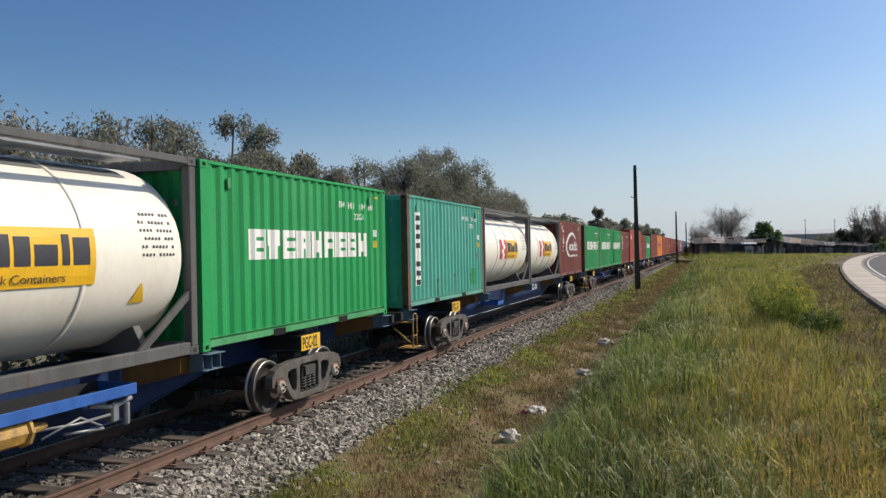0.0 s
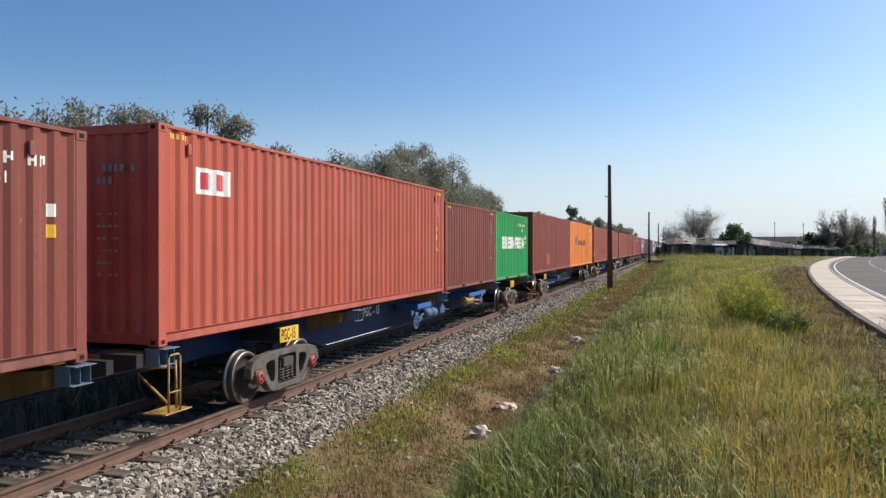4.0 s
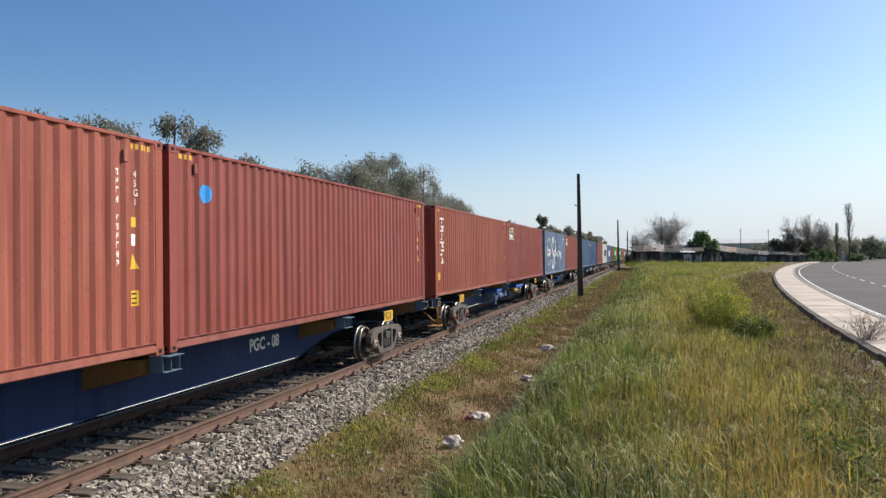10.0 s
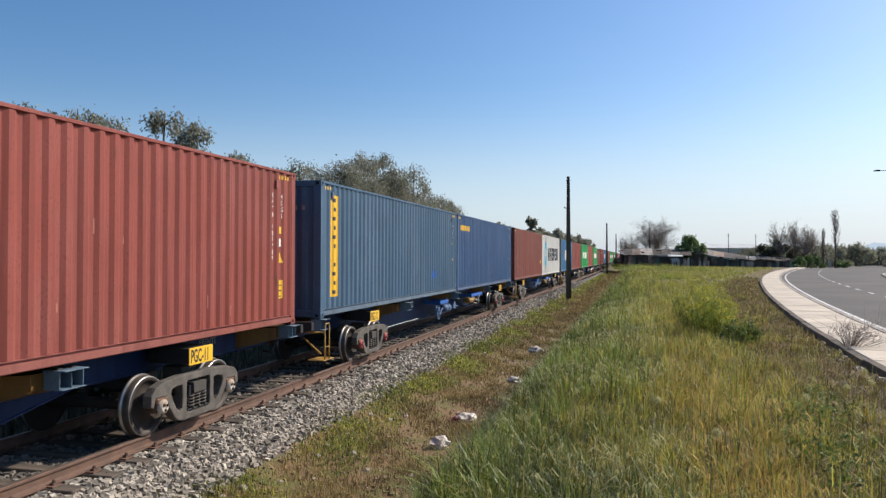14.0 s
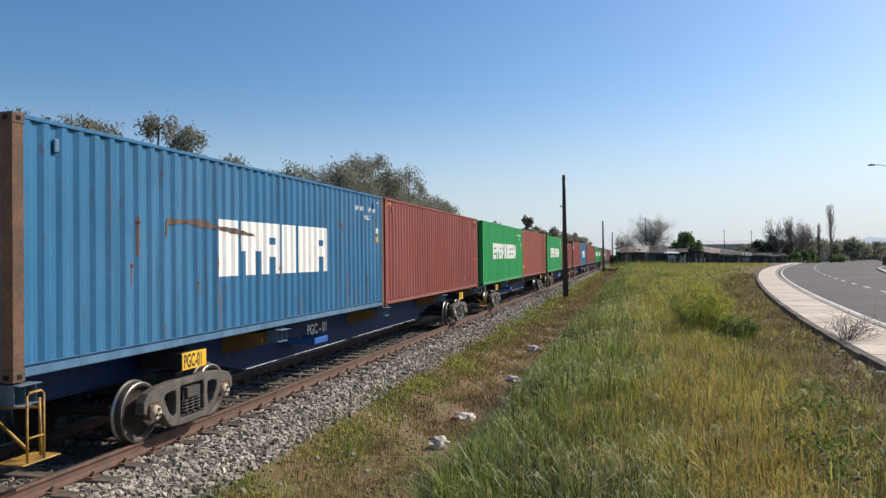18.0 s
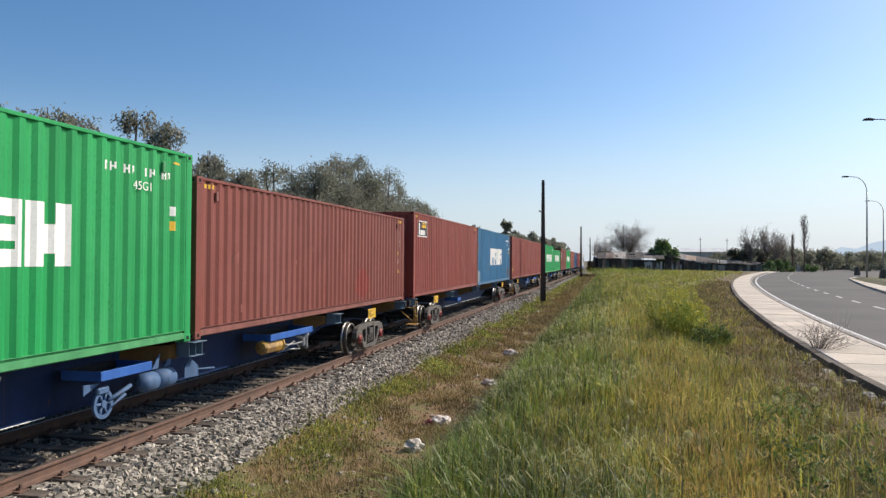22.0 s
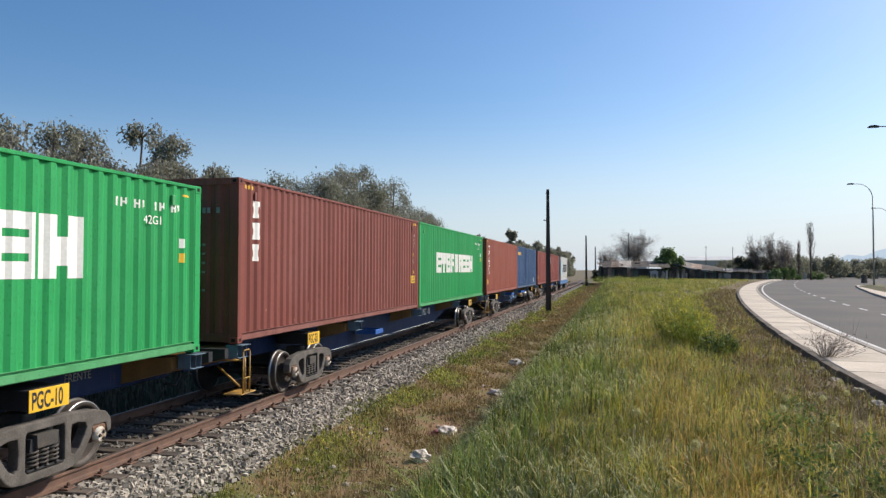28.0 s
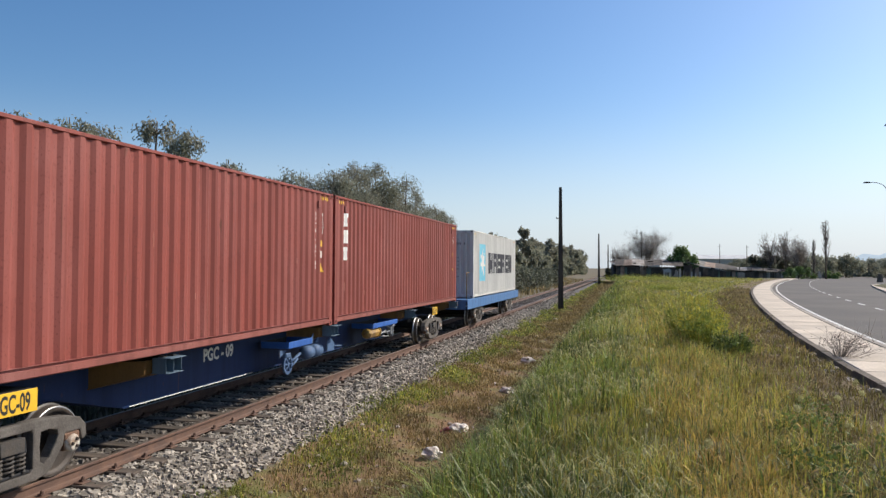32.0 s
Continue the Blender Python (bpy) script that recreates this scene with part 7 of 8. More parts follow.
# ---- sheds and the far side of the field ----
def shed(x, y, w, d, h, rise, seed, label, turn=0, fall=0.0):
    """A low shack: mismatched wall boards under a sagging roof of overlapping sheets; fall: how far one end of the roof drops."""
    rnd = random.Random(seed)
    top = tagged(new("shed"), label, "shed", "old sheds")
    top.matrix_basis = pose(x, y, 0.75, 0, 0, turn)

    def drop(xx):
        return fall * (xx + w / 2) / w + 0.05 * math.sin((xx + seed) * 1.1)
    xx = -w / 2
    while xx < w / 2 - 0.1:
        b = rnd.uniform(0.25, 0.9)
        hh = max(0.4, h - drop(xx) - rnd.uniform(0.1, 0.45))
        part("plank", Shape().box(xx, -0.03 + rnd.uniform(-0.05, 0.03), -0.05, min(xx + b, w / 2) - 0.02, 0.03, hh), M[rnd.choice(("plank", "plank", "plank", "plank", "plank", "green_board", "tin_brown"))], top)
        xx += b
    part("wall", Shape().prism([(-w / 2, -0.05), (w / 2, -0.05), (w / 2, max(0.3, h - drop(w / 2) - 0.2)), (-w / 2, h - 0.2)], 1, 0.1, d), M["plank"], top)
    xx = -w / 2 - 0.35
    while xx < w / 2:
        b = rnd.uniform(1.0, 2.3)
        y0, lift = -rnd.uniform(0.15, 0.7), rnd.uniform(0, 0.07)
        v = []
        for k in range(9):
            q, zz = xx + (b + 0.15) * k / 8, 0.025 * (k % 2) + lift
            v += [(q, y0, h - drop(q) + zz), (q, d * 0.5, h + rise * 0.55 - drop(q) + zz + 0.04), (q, d + 0.3, h + rise - drop(q) + zz)]
        f = [(3 * k + j, 3 * k + 3 + j, 3 * k + 4 + j, 3 * k + 1 + j) for k in range(8) for j in (0, 1)]
        part("roof_sheet", Shape().add(v, f), M[rnd.choice(("tin", "tin", "tin_brown", "tin_brown", "plank"))], top)
        if rnd.random() < 0.5:
            # a batten or brick that holds the sheets down
            q, t = xx + rnd.uniform(0.2, 0.8), rnd.uniform(0.2, 0.8)
            z = h + rise * t - drop(q) + 0.08
            part("roof_batten", Shape().box(q, d * t - 0.15, z, q + rnd.uniform(0.3, 1.5), d * t + 0.15, z + rnd.uniform(0.08, 0.2)), M["plank"], top)
        xx += b
    return top


def boards(x, y, w, h, seed, label, turn=0):
    """A ragged fence of mismatched boards and posts."""
    rnd = random.Random(seed)
    top = tagged(new("board_fence"), label, "fence", "old fences")
    top.matrix_basis = pose(x, y, 0.8, 0, 0, turn)
    n = int(w / 0.35)
    for i in range(n):
        if rnd.random() < 0.82:
            hh = h * rnd.uniform(0.5, 1.1)
            part("board", Shape().box(-w / 2 + i * 0.35, rnd.uniform(-0.1, 0.1), 0, -w / 2 + i * 0.35 + rnd.uniform(0.18, 0.36), 0.04, hh), M[rnd.choice(("plank", "plank", "tin", "plaster"))], top)
    for i in range(int(w / 2)):
        part("post", Shape().box(-w / 2 + i * 2, -0.15, 0, -w / 2 + i * 2 + 0.12, -0.05, h * rnd.uniform(1.0, 1.7)), M["plank"], top)


M["tin_brown"] = mat("brown_rusted_tin", (0.36, 0.27, 0.205), 0.85, 0, 0.3, 0.8, 12, 0.2, (0.15, 0.10, 0.075), random_tint=0.35)
M["green_board"] = mat("faded_green_board", (0.13, 0.17, 0.14), 0.85, 0, 0.25, 1, 12, 0.2, (0.08, 0.10, 0.085), random_tint=0.2)
shed(3.4, 148, 10.8, 5, 2.25, 1.2, 1, "low grey shack with a patched rusty tin roof")
shed(-0.2, 152, 5, 5, 2.7, 0.5, 11, "low dark shack with a tin lean-to roof", 6)
shed(15.0, 150, 9.0, 5, 2.75, 0.95, 2, "low dark shack with a long sloping tin roof", -8, 1.5)
shed(21.6, 149, 6.4, 4, 1.6, 0.6, 3, "low ruined shack with a patched roof", -6, 0.3)
shed(26.6, 152, 4.4, 4, 1.3, 0.4, 4, "low ruined shack with pale boards", -4)


def leaning_panel(x, y, w, h, turn, material, label):
    """A broken sheet leaning on a shack."""
    top = Shape().prism([(-w / 2, 0), (w / 2, 0.0), (w / 2 * 0.9, h * 0.8), (w * 0.1, h), (-w / 2, h * 0.9)], 1, -0.03, 0.03)
    ob = tagged(new("wall_panel", top.mesh("wall_panel", material)), label, "panel")
    ob.matrix_basis = pose(x, y, 0.78, -8, 0, turn)


for x, y, w, h, t in ((7.2, 147.2, 2.1, 1.7, 4), (8.6, 146.8, 1.0, 1.5, -10), (20.0, 146.4, 1.3, 1.2, 6), (26.5, 149.5, 1.5, 1.2, -4)):
    leaning_panel(x, y, w, h, t, M["plaster" if w > 2 else "tin"], "pale broken wall sheet leaning on a shack")
for x, y, h in ((2.7, 157, 9.2), (17.8, 160, 6.6), (24.0, 168, 6.6)):
    mast = tagged(new("mast"), "thin dark mast standing behind the shacks", "mast")
    mast.matrix_basis = pose(x, y, 0.8)
    part("shaft", Shape().tube([(0, 0, -0.1), (0, 0, h)], 0.07, 7, 0, 0.05), M["pole"], mast)
    part("cross_arm", Shape().tube([(-0.3, 0, h - 0.4), (0.3, 0, h - 0.4)], 0.03, 5), M["pole"], mast)
boards(9.6, 147, 7, 1.5, 5, "ragged dark board fence between the shacks")
boards(24.5, 149, 13, 1.3, 6, "ragged fence of mismatched pale boards", -6)
boards(32.0, 154, 7, 1.5, 7, "ragged fence of mismatched pale boards", -6)
tree("broad_bush", 10.2, 153, 0.6, 6.2, 3.4, 4200, 0.42, M["leaf_fresh"], 401, "bright green broad-leaved tree beside the shacks", 0.18, 0.12, 26)
bare_tree(3.7, 160, 0.6, 9.9, 5.2, 402, "rounded leafless grey tree behind the shacks", leaves=36000)
bare_tree(-1.2, 163, 0.6, 7.0, 3.0, 405, "rounded leafless grey tree behind the shacks", leaves=8000)
bare_tree(34.8, 150, 0.8, 10.3, 1.5, 403, "tall thin bare poplar", True)
bare_tree(33.2, 152, 0.8, 7.0, 0.6, 404, "thin bare poplar beside the road", True)
for i, (x, y, h) in enumerate([(26.2, 155, 8.6), (29.4, 157, 9.4), (32.0, 158, 8.4), (30.6, 153, 7.0)]):
    bare_tree(x, y, 0.8, h, 2.4, 410 + i, "bare tree with thin branches", leaves=900)
for i, (x, y, h, sp) in enumerate([(24.2, 160, 4.4, 2.2), (26.8, 161, 5.2, 2.6), (29.6, 162, 4.6, 2.4), (33.0, 164, 4.0, 2.4)]):
    tree("dark_bush", x, y, 0.7, h, sp, 2600, 0.4, M["leaf_dark"], 520 + i, "dark green shrub behind the ruined shacks", 0.1, 0.05, 20)
for i in range(34):
    a = -7.5 - i * 0.52
    d = rng0.uniform(170, 225)
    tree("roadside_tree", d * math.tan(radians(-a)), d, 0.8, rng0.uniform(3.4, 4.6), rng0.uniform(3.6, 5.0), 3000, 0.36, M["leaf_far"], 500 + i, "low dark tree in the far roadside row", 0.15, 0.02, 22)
for i, (x, y, h) in enumerate([(28.2, 147, 2.3), (30.0, 148, 2.5), (31.8, 150, 1.9), (36.5, 154, 1.6)]):
    tree("green_bush", x, y, 0.75, h, 1.5, 1300, 0.32, M["leaf_fresh"], 540 + i, "low bright green bush by the road", 0.06, 0.05, 12)


M["pale_roof"] = mat("pale_sheet_roof", (0.74, 0.73, 0.70), 0.6, 0, 0.1, 0.3, 6, 0.05, (0.62, 0.61, 0.58))


def far_building(x, y, w, d, h, label):
    top = tagged(new("far_building"), label, "building", "far buildings")
    top.matrix_basis = pose(x, y, 0.8)
    part("wall", Shape().box(-w / 2, 0, 0, w / 2, d, h), M["plaster"], top)
    part("roof", Shape().prism([(-0.4, h), (d / 2, h + 1.5), (d + 0.4, h)][::-1], 0, -w / 2 - 0.4, w / 2 + 0.4), M["pale_roof"], top, "pale sheet roof")
    for i in range(int(w / 4)):
        part("window", Shape().box(-w / 2 + 1.2 + i * 4, -0.03, h - 4.2, -w / 2 + 2.6 + i * 4, 0.02, h - 3.2), M["black"], top)


far_building(34, 300, 26, 10, 5.4, "pale low industrial hall far behind the shacks")
far_building(60, 320, 22, 10, 4.4, "pale low industrial hall far behind the shacks")
far_building(6, 300, 12, 8, 4.0, "pale low house far off")


def build_hills():
    n = 60
    v, f = [], []
    for i in range(n + 1):
        a = radians(-9 - i * 0.9)
        h = 2.53 + 3900 * math.tan(radians(0.55 + 1.25 * max(0, math.sin((i - 6) * 0.21)) ** 0.8 * min(1, i / 7) + 0.16 * math.sin(i * 1.3) + 0.1 * math.sin(i * 2.9)))
        x, y = -math.sin(a) * 3900, math.cos(a) * 3900
        v += [(x, y, -60), (x, y, h)]
        if i:
            f.append((2 * i - 2, 2 * i, 2 * i + 1, 2 * i - 1))
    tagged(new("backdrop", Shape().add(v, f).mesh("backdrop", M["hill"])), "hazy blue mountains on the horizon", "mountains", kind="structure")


build_hills()

# ---- grass and weeds ----
M["grass_green"] = mat("green_grass", (0.215, 0.275, 0.053), 0.5, 0, 0.25, 0.5, 5, 0, (0.095, 0.13, 0.028), island=0.75, translucent=0.4)
M["grass_lime"] = mat("yellow_green_grass", (0.50, 0.46, 0.08), 0.5, 0, 0.25, 0.5, 5, 0, (0.26, 0.275, 0.05), island=0.7, translucent=0.4)
M["grass_olive"] = mat("olive_grass", (0.44, 0.37, 0.08), 0.55, 0, 0.25, 0.5, 5, 0, (0.25, 0.22, 0.05), island=0.75, translucent=0.4)
M["grass_straw"] = mat("straw_grass", (0.56, 0.42, 0.11), 0.7, 0, 0.2, 0.6, 5, 0, (0.46, 0.29, 0.08), island=0.5, translucent=0.4)
M["grass_dry"] = mat("dry_weed", (0.37, 0.275, 0.115), 0.8, 0, 0.2, 0.8, 5, 0, (0.19, 0.15, 0.062), island=0.5, translucent=0.2)
M["seed_head"] = mat("pale_seed_head", (0.58, 0.55, 0.28), 0.8, 0, 0.15, 2, 8, 0, island=0.2, translucent=0.55)
M["weed_leaf"] = mat("weed_leaf", (0.16, 0.215, 0.055), 0.7, 0, 0.25, 0.9, 6, 0, (0.11, 0.145, 0.04), island=0.45, translucent=0.3)
M["petal"] = mat("yellow_petal", (0.56, 0.50, 0.06), 0.6, 0, 0.15, 2, 8, 0, island=0.25, translucent=0.35)
M["mustard_leaf"] = mat("mustard_leaf", (0.33, 0.36, 0.06), 0.6, 0, 0.25, 0.9, 6, 0, (0.23, 0.29, 0.05), island=0.4, translucent=0.4)


def blades(rng, P, h, width, lean=0.45):
    """Bent grass blades of three points and a tip, rooted at P (n, 2)."""
    n = len(P)
    a = rng.uniform(0, 6.283, n)
    d = np.stack([np.cos(a), np.sin(a)], 1)
    side = np.stack([-d[:, 1], d[:, 0]], 1)
    bend = np.abs(rng.normal(0, lean, n)) * h
    z0 = ground_z(P[:, 0], P[:, 1]) - 0.02
    w = width * rng.uniform(0.7, 1.3, n)
    v = np.zeros((n, 5, 3))
    for i, (f, b, s) in enumerate(((0, 0, -1), (0, 0, 1), (0.6, 0.3, 0.85), (0.6, 0.3, -0.85), (1, 1, 0))):
        v[:, i, :2] = P + d * (bend * b)[:, None] + side * (w * s * 0.5)[:, None]
        v[:, i, 2] = z0 + h * (f - 0.18 * b * bend / np.maximum(h, 1e-3))
    k = 5 * np.arange(n)[:, None]
    f = np.concatenate([k + np.array([[0, 1, 2]]), k + np.array([[0, 2, 3]]), k + np.array([[3, 2, 4]])])
    return v.reshape(-1, 3), f


def stalks(rng, P, h, width, lean=0.6):
    """Thin stalks that arch over and end in a fuller drooping seed head."""
    n = len(P)
    a = rng.uniform(0, 6.283, n)
    d = np.stack([np.cos(a), np.sin(a)], 1)
    side = np.stack([-d[:, 1], d[:, 0]], 1)
    bend = np.clip(np.abs(rng.normal(0, lean, n)), 0.1, 1.4) * h
    z0 = ground_z(P[:, 0], P[:, 1]) - 0.02
    rows = ((0, 0, 0.5), (0.55, 0.12, 0.5), (0.86, 0.38, 0.6), (0.97, 0.62, 2.1), (0.93, 0.85, 1.9), (0.84, 1.0, 0.3))
    v = np.zeros((n, 12, 3))
    for i, (f, b, s) in enumerate(rows):
        for k, sg in enumerate((-1, 1)):
            v[:, 2 * i + k, :2] = P + d * (bend * b)[:, None] + side * (width * s * sg * 0.5)[:, None]
            v[:, 2 * i + k, 2] = z0 + h * f - bend * 0.12 * b
    k = 12 * np.arange(n)[:, None]
    f = np.concatenate([k + np.array([[2 * i, 2 * i + 1, 2 * i + 3, 2 * i + 2]]) for i in range(5)])
    return v.reshape(-1, 3), f


def patchy(x, y, s, seed):
    """A cheap smooth pattern from 0 to 1."""
    return 0.5 + 0.25 * (np.sin(x * s + seed) * np.cos(y * s * 0.8 - seed * 2) + np.sin((x * 0.7 + y * 0.6) * s * 1.9 + seed * 3))


def build_grass():
    rng = np.random.default_rng(11)
    sets = {"green": [], "olive": [], "straw": [], "dry": [], "lime": []}
    # stretch, blades per square metre, size against the near ones
    for y0, y1, dens, big in ((-9, 3.6, 260, 1.3), (3.6, 7, 1500, 1.0), (7, 11, 1150, 1.0), (11, 17, 720, 1.15), (17, 28, 330, 1.4), (28, 50, 120, 1.9), (50, 90, 40, 2.8), (90, 150, 13, 4.0)):
        wide = 5.6 + (y1 - 20) * 0.12 if y1 > 28 else 6.6
        n = int((y1 - y0) * (wide + 3) * dens)
        x, y = rng.uniform(-3.2, wide, n), rng.uniform(y0, y1, n)
        m = max(40, n // 26)
        tx, ty = rng.uniform(-3.2, wide, m), rng.uniform(y0, y1, m)
        j, tuft = rng.integers(0, m, n), rng.random(n) < 0.72
        tall = np.where(tuft, rng.uniform(0.55, 1.35, m)[j], 0.85)
        mood = np.where(tuft, rng.normal(0, 0.55, m)[j], 0)
        x = np.where(tuft, tx[j] + rng.normal(0, 0.055 * big, n), x)
        y = np.where(tuft, ty[j] + rng.normal(0, 0.055 * big, n), y)
        off = x - kerb_x(y)
        keep = off < -0.12
        x, y, off, tall, mood = x[keep], y[keep], off[keep], tall[keep], mood[keep]
        toe = -2.36 - 0.004 * np.clip(y, 0, 100) + 0.12 * np.sin(y * 0.9) + 0.10 * np.sin(y * 2.3)
        keep = x > toe + rng.normal(0, 0.12, len(x))
        x, y, off, tall, mood = x[keep], y[keep], off[keep], tall[keep], mood[keep]
        r, r2 = rng.random(len(x)), rng.random(len(x))
        g = patchy(x, y, 0.9, 1.0)
        g2 = g + mood
        right = np.clip((off + 2.05 + 0.004 * np.minimum(np.abs(y), 90) + 1.2 * (g2 - 0.5)) / 0.9, 0, 1)
        tall = tall * (1 - 0.35 * right) * np.where(x < -1.7, 0.72, 1.0)
        # green down the bank's face, yellower over its crown, ochre in one band, dry towards the kerb
        crest = -0.6 - 0.004 * np.clip(y, 0, 90)
        left = 0.84 * np.clip((crest + 0.75 - x + 1.5 * (g2 - 0.5)) / 1.2, 0.1, 1)
        ochre = np.clip(1.15 - np.abs(x - 0.82 - 0.2 * np.sin(y * 0.45)) / 0.55, 0, 1) * np.clip((15 - y) / 6, 0.08, 1)
        lime = np.clip(0.22 + 0.9 * (patchy(x, y, 0.55, 5.0) - 0.4) + 0.005 * np.clip(y - 14, 0, 60), 0.08, 0.85)
        kind = np.where(r < right * 0.88, 3, np.where(r < right * 0.88 + left * (1 - right), 0, np.where(r2 < 0.05 + 0.5 * ochre, 2, np.where(r2 < 0.05 + 0.5 * ochre + lime * (0.95 - 0.5 * ochre), 4, 1))))
        thin = rng.random(len(x)) < np.where(kind == 3, 0.85, 1.0) * np.clip(0.35 + 1.1 * patchy(x, y, 2.6, 4.0), 0.25, 1)
        for i, nm in enumerate(sets):
            m = (kind == i) & thin
            sets[nm].append((x[m], y[m], np.full(m.sum(), big), g[m], tall[m]))
    # low tufts by the ballast and dry weeds in the ditch
    n = 300000
    x, y = rng.uniform(-5.75, -2.4, n), np.where(rng.random(n) < 0.06, rng.uniform(-9, 3.5, n), 3.5 + 165 * rng.random(n) ** 2.6)
    strip = np.clip(1 - np.abs(x + 5.0 - 0.3 * np.sin(y * 0.7)) / 0.8, 0, 1) ** 0.6 * np.clip(patchy(x, y, 1.7, 7.0) * 2.2 - 0.15, 0.12, 1)
    m = rng.random(n) < strip
    half = m & (rng.random(n) < 0.45)
    low_green, low_lime = (x[m & ~half], y[m & ~half]), (x[half], y[half])
    m2 = (~m) & (rng.random(n) < 0.75 * np.clip(patchy(x, y, 2.2, 9.0) * 1.8 - 0.4, 0.05, 1)) & (x > -5.2)
    # a mat of short dead weeds along the kerb
    n = 46000
    yk = 5 + 60 * rng.random(n) ** 1.9
    xk = kerb_x(yk) - 0.16 - 1.9 * rng.random(n) ** 0.9
    m3 = rng.random(n) < np.clip(patchy(xk, yk, 3.1, 6.0) * 2.1 - 0.35, 0.08, 1)
    low_dry = (np.concatenate([x[m2], xk[m3]]), np.concatenate([y[m2], yk[m3]]))
    hts = {"green": (0.17, 0.40, 0.010), "olive": (0.12, 0.33, 0.008), "straw": (0.16, 0.36, 0.006), "dry": (0.04, 0.15, 0.006), "lime": (0.14, 0.34, 0.008)}
    for nm, parts in sets.items():
        x, y, big, g, tall = (np.concatenate([p[i] for p in parts]) for i in range(5))
        lo, hi, w = hts[nm]
        h = rng.uniform(lo, hi, len(x)) * (0.65 + 0.7 * g) * tall * np.where(big > 1.8, 1.05, 1)
        wd = w * big
        P = np.stack([x, y], 1)
        v, f = blades(rng, P, h, wd, 0.85)
        if nm in ("green", "lime", "dry"):
            q = {"green": low_green, "lime": low_lime, "dry": low_dry}[nm]
            hh = rng.uniform(0.03, 0.12, len(q[0])) * (1 + np.abs(q[1]) / 80) * (1.3 if nm == "dry" else 1)
            v2, f2 = blades(rng, np.stack(q, 1), hh, 0.0046 + 0.0007 * np.abs(q[1]), 0.8)
            v, f = np.concatenate([v, v2]), np.concatenate([f, f2 + len(v)])
        words = {"green": "lush green grass on the bank", "olive": "yellow-green meadow grass", "straw": "tall ochre grass stalks", "lime": "bright yellow-green meadow grass", "dry": "short dry brown weeds"}[nm]
        tagged(new("grass", big_mesh("grass", v, f, M["grass_" + nm])), words, "grass", kind="stuff")
    # pale nodding stalks over the rest, and ripe ones in the ochre band
    for n, x0, x1, m_, w, hi, words in ((3600, -2.2, 0.4, "seed_head", 0.003, 0.40, "pale nodding grass stalks over the meadow"), (1500, 0.2, 1.5, "grass_straw", 0.0036, 0.36, "ripe ochre grass stalks with drooping heads")):
        x, y = rng.uniform(x0, x1, n), 3.7 + 24 * rng.random(n) ** 2.2
        m = (x - kerb_x(y) < -0.7) & (rng.random(n) < np.clip(patchy(x, y, 1.3, 2.0) * 2 - 0.45, 0.06, 1))
        P = np.stack([x[m], y[m]], 1)
        v, f = stalks(rng, P, rng.uniform(0.22, hi, len(P)), w + 0.00022 * P[:, 1], 0.6)
        tagged(new("grass", big_mesh("grass", v, f, M[m_])), words, "grass", kind="stuff")


build_grass()


def mustard(x, y, h, spread, leaves, flowers, seed, label, dark=0.0):
    """A flowering weed bush: branching stalks, small leaves and yellow petals on top."""
    rng = np.random.default_rng(seed)
    top = tagged(new("flowering_bush"), label, "bush", "flowering bushes")
    top.matrix_basis = pose(x, y, float(ground_z(x, y)))
    s = Shape()
    tips = []
    for i in range(110):
        a, r = rng.uniform(0, 6.28), spread * math.sqrt(rng.random()) * rng.uniform(0.8, 1.25)
        hh = h * (1 - 0.4 * min(1, r / spread) ** 2) * rng.uniform(0.35, 1.2)
        tip = (r * math.cos(a), r * math.sin(a), hh)
        s.tube([(tip[0] * 0.45, tip[1] * 0.45, 0), (tip[0] * 0.8, tip[1] * 0.8, hh * 0.5), tip], 0.007, 4, 0, 0.003)
        tips.append(tip)
    part("stalk", s, M["mustard_leaf"], top)
    t = np.array(tips)
    v, f = leaf_cloud(t * [0.95, 0.95, 0.66], np.full(len(t), spread * 0.2), leaves, 0.065, rng)
    v[:, 2] = np.maximum(v[:, 2], 0.01)
    part("leaves", big_mesh("leaves", v, f, M["mustard_leaf"] if not dark else M["weed_leaf"]), None, top)
    if flowers:
        v, f = leaf_cloud(t * [1, 1, 0.93], np.full(len(t), spread * 0.15), flowers, 0.042, rng, -0.3)
        tagged(part("petals", big_mesh("petals", v, f, M["petal"]), None, top, "small yellow flowers"), kind="stuff")


mustard(1.55, 17.0, 1.05, 0.5, 420, 1100, 1, "tall yellow-flowering mustard bush in the meadow")
mustard(1.3, 18.4, 1.15, 0.5, 380, 1000, 2, "tall yellow-flowering mustard bush in the meadow")
mustard(1.85, 19.2, 1.0, 0.45, 340, 900, 3, "tall yellow-flowering mustard bush in the meadow")
mustard(2.0, 16.0, 0.6, 0.36, 700, 60, 4, "leafy dark green weed bush in the meadow", 1)
for i, (x, y, h, s) in enumerate([(-0.6, 105, 0.8, 3.0), (1.8, 112, 0.8, 3.0), (-1.0, 122, 0.9, 3.0), (4.5, 118, 0.7, 2.6), (2.6, 60, 0.5, 1.2), (7.0, 96, 0.7, 2.0)]):
    mustard(x, y, h, s, 1800, 700, 30 + i, "low spread of yellow-flowering weeds")


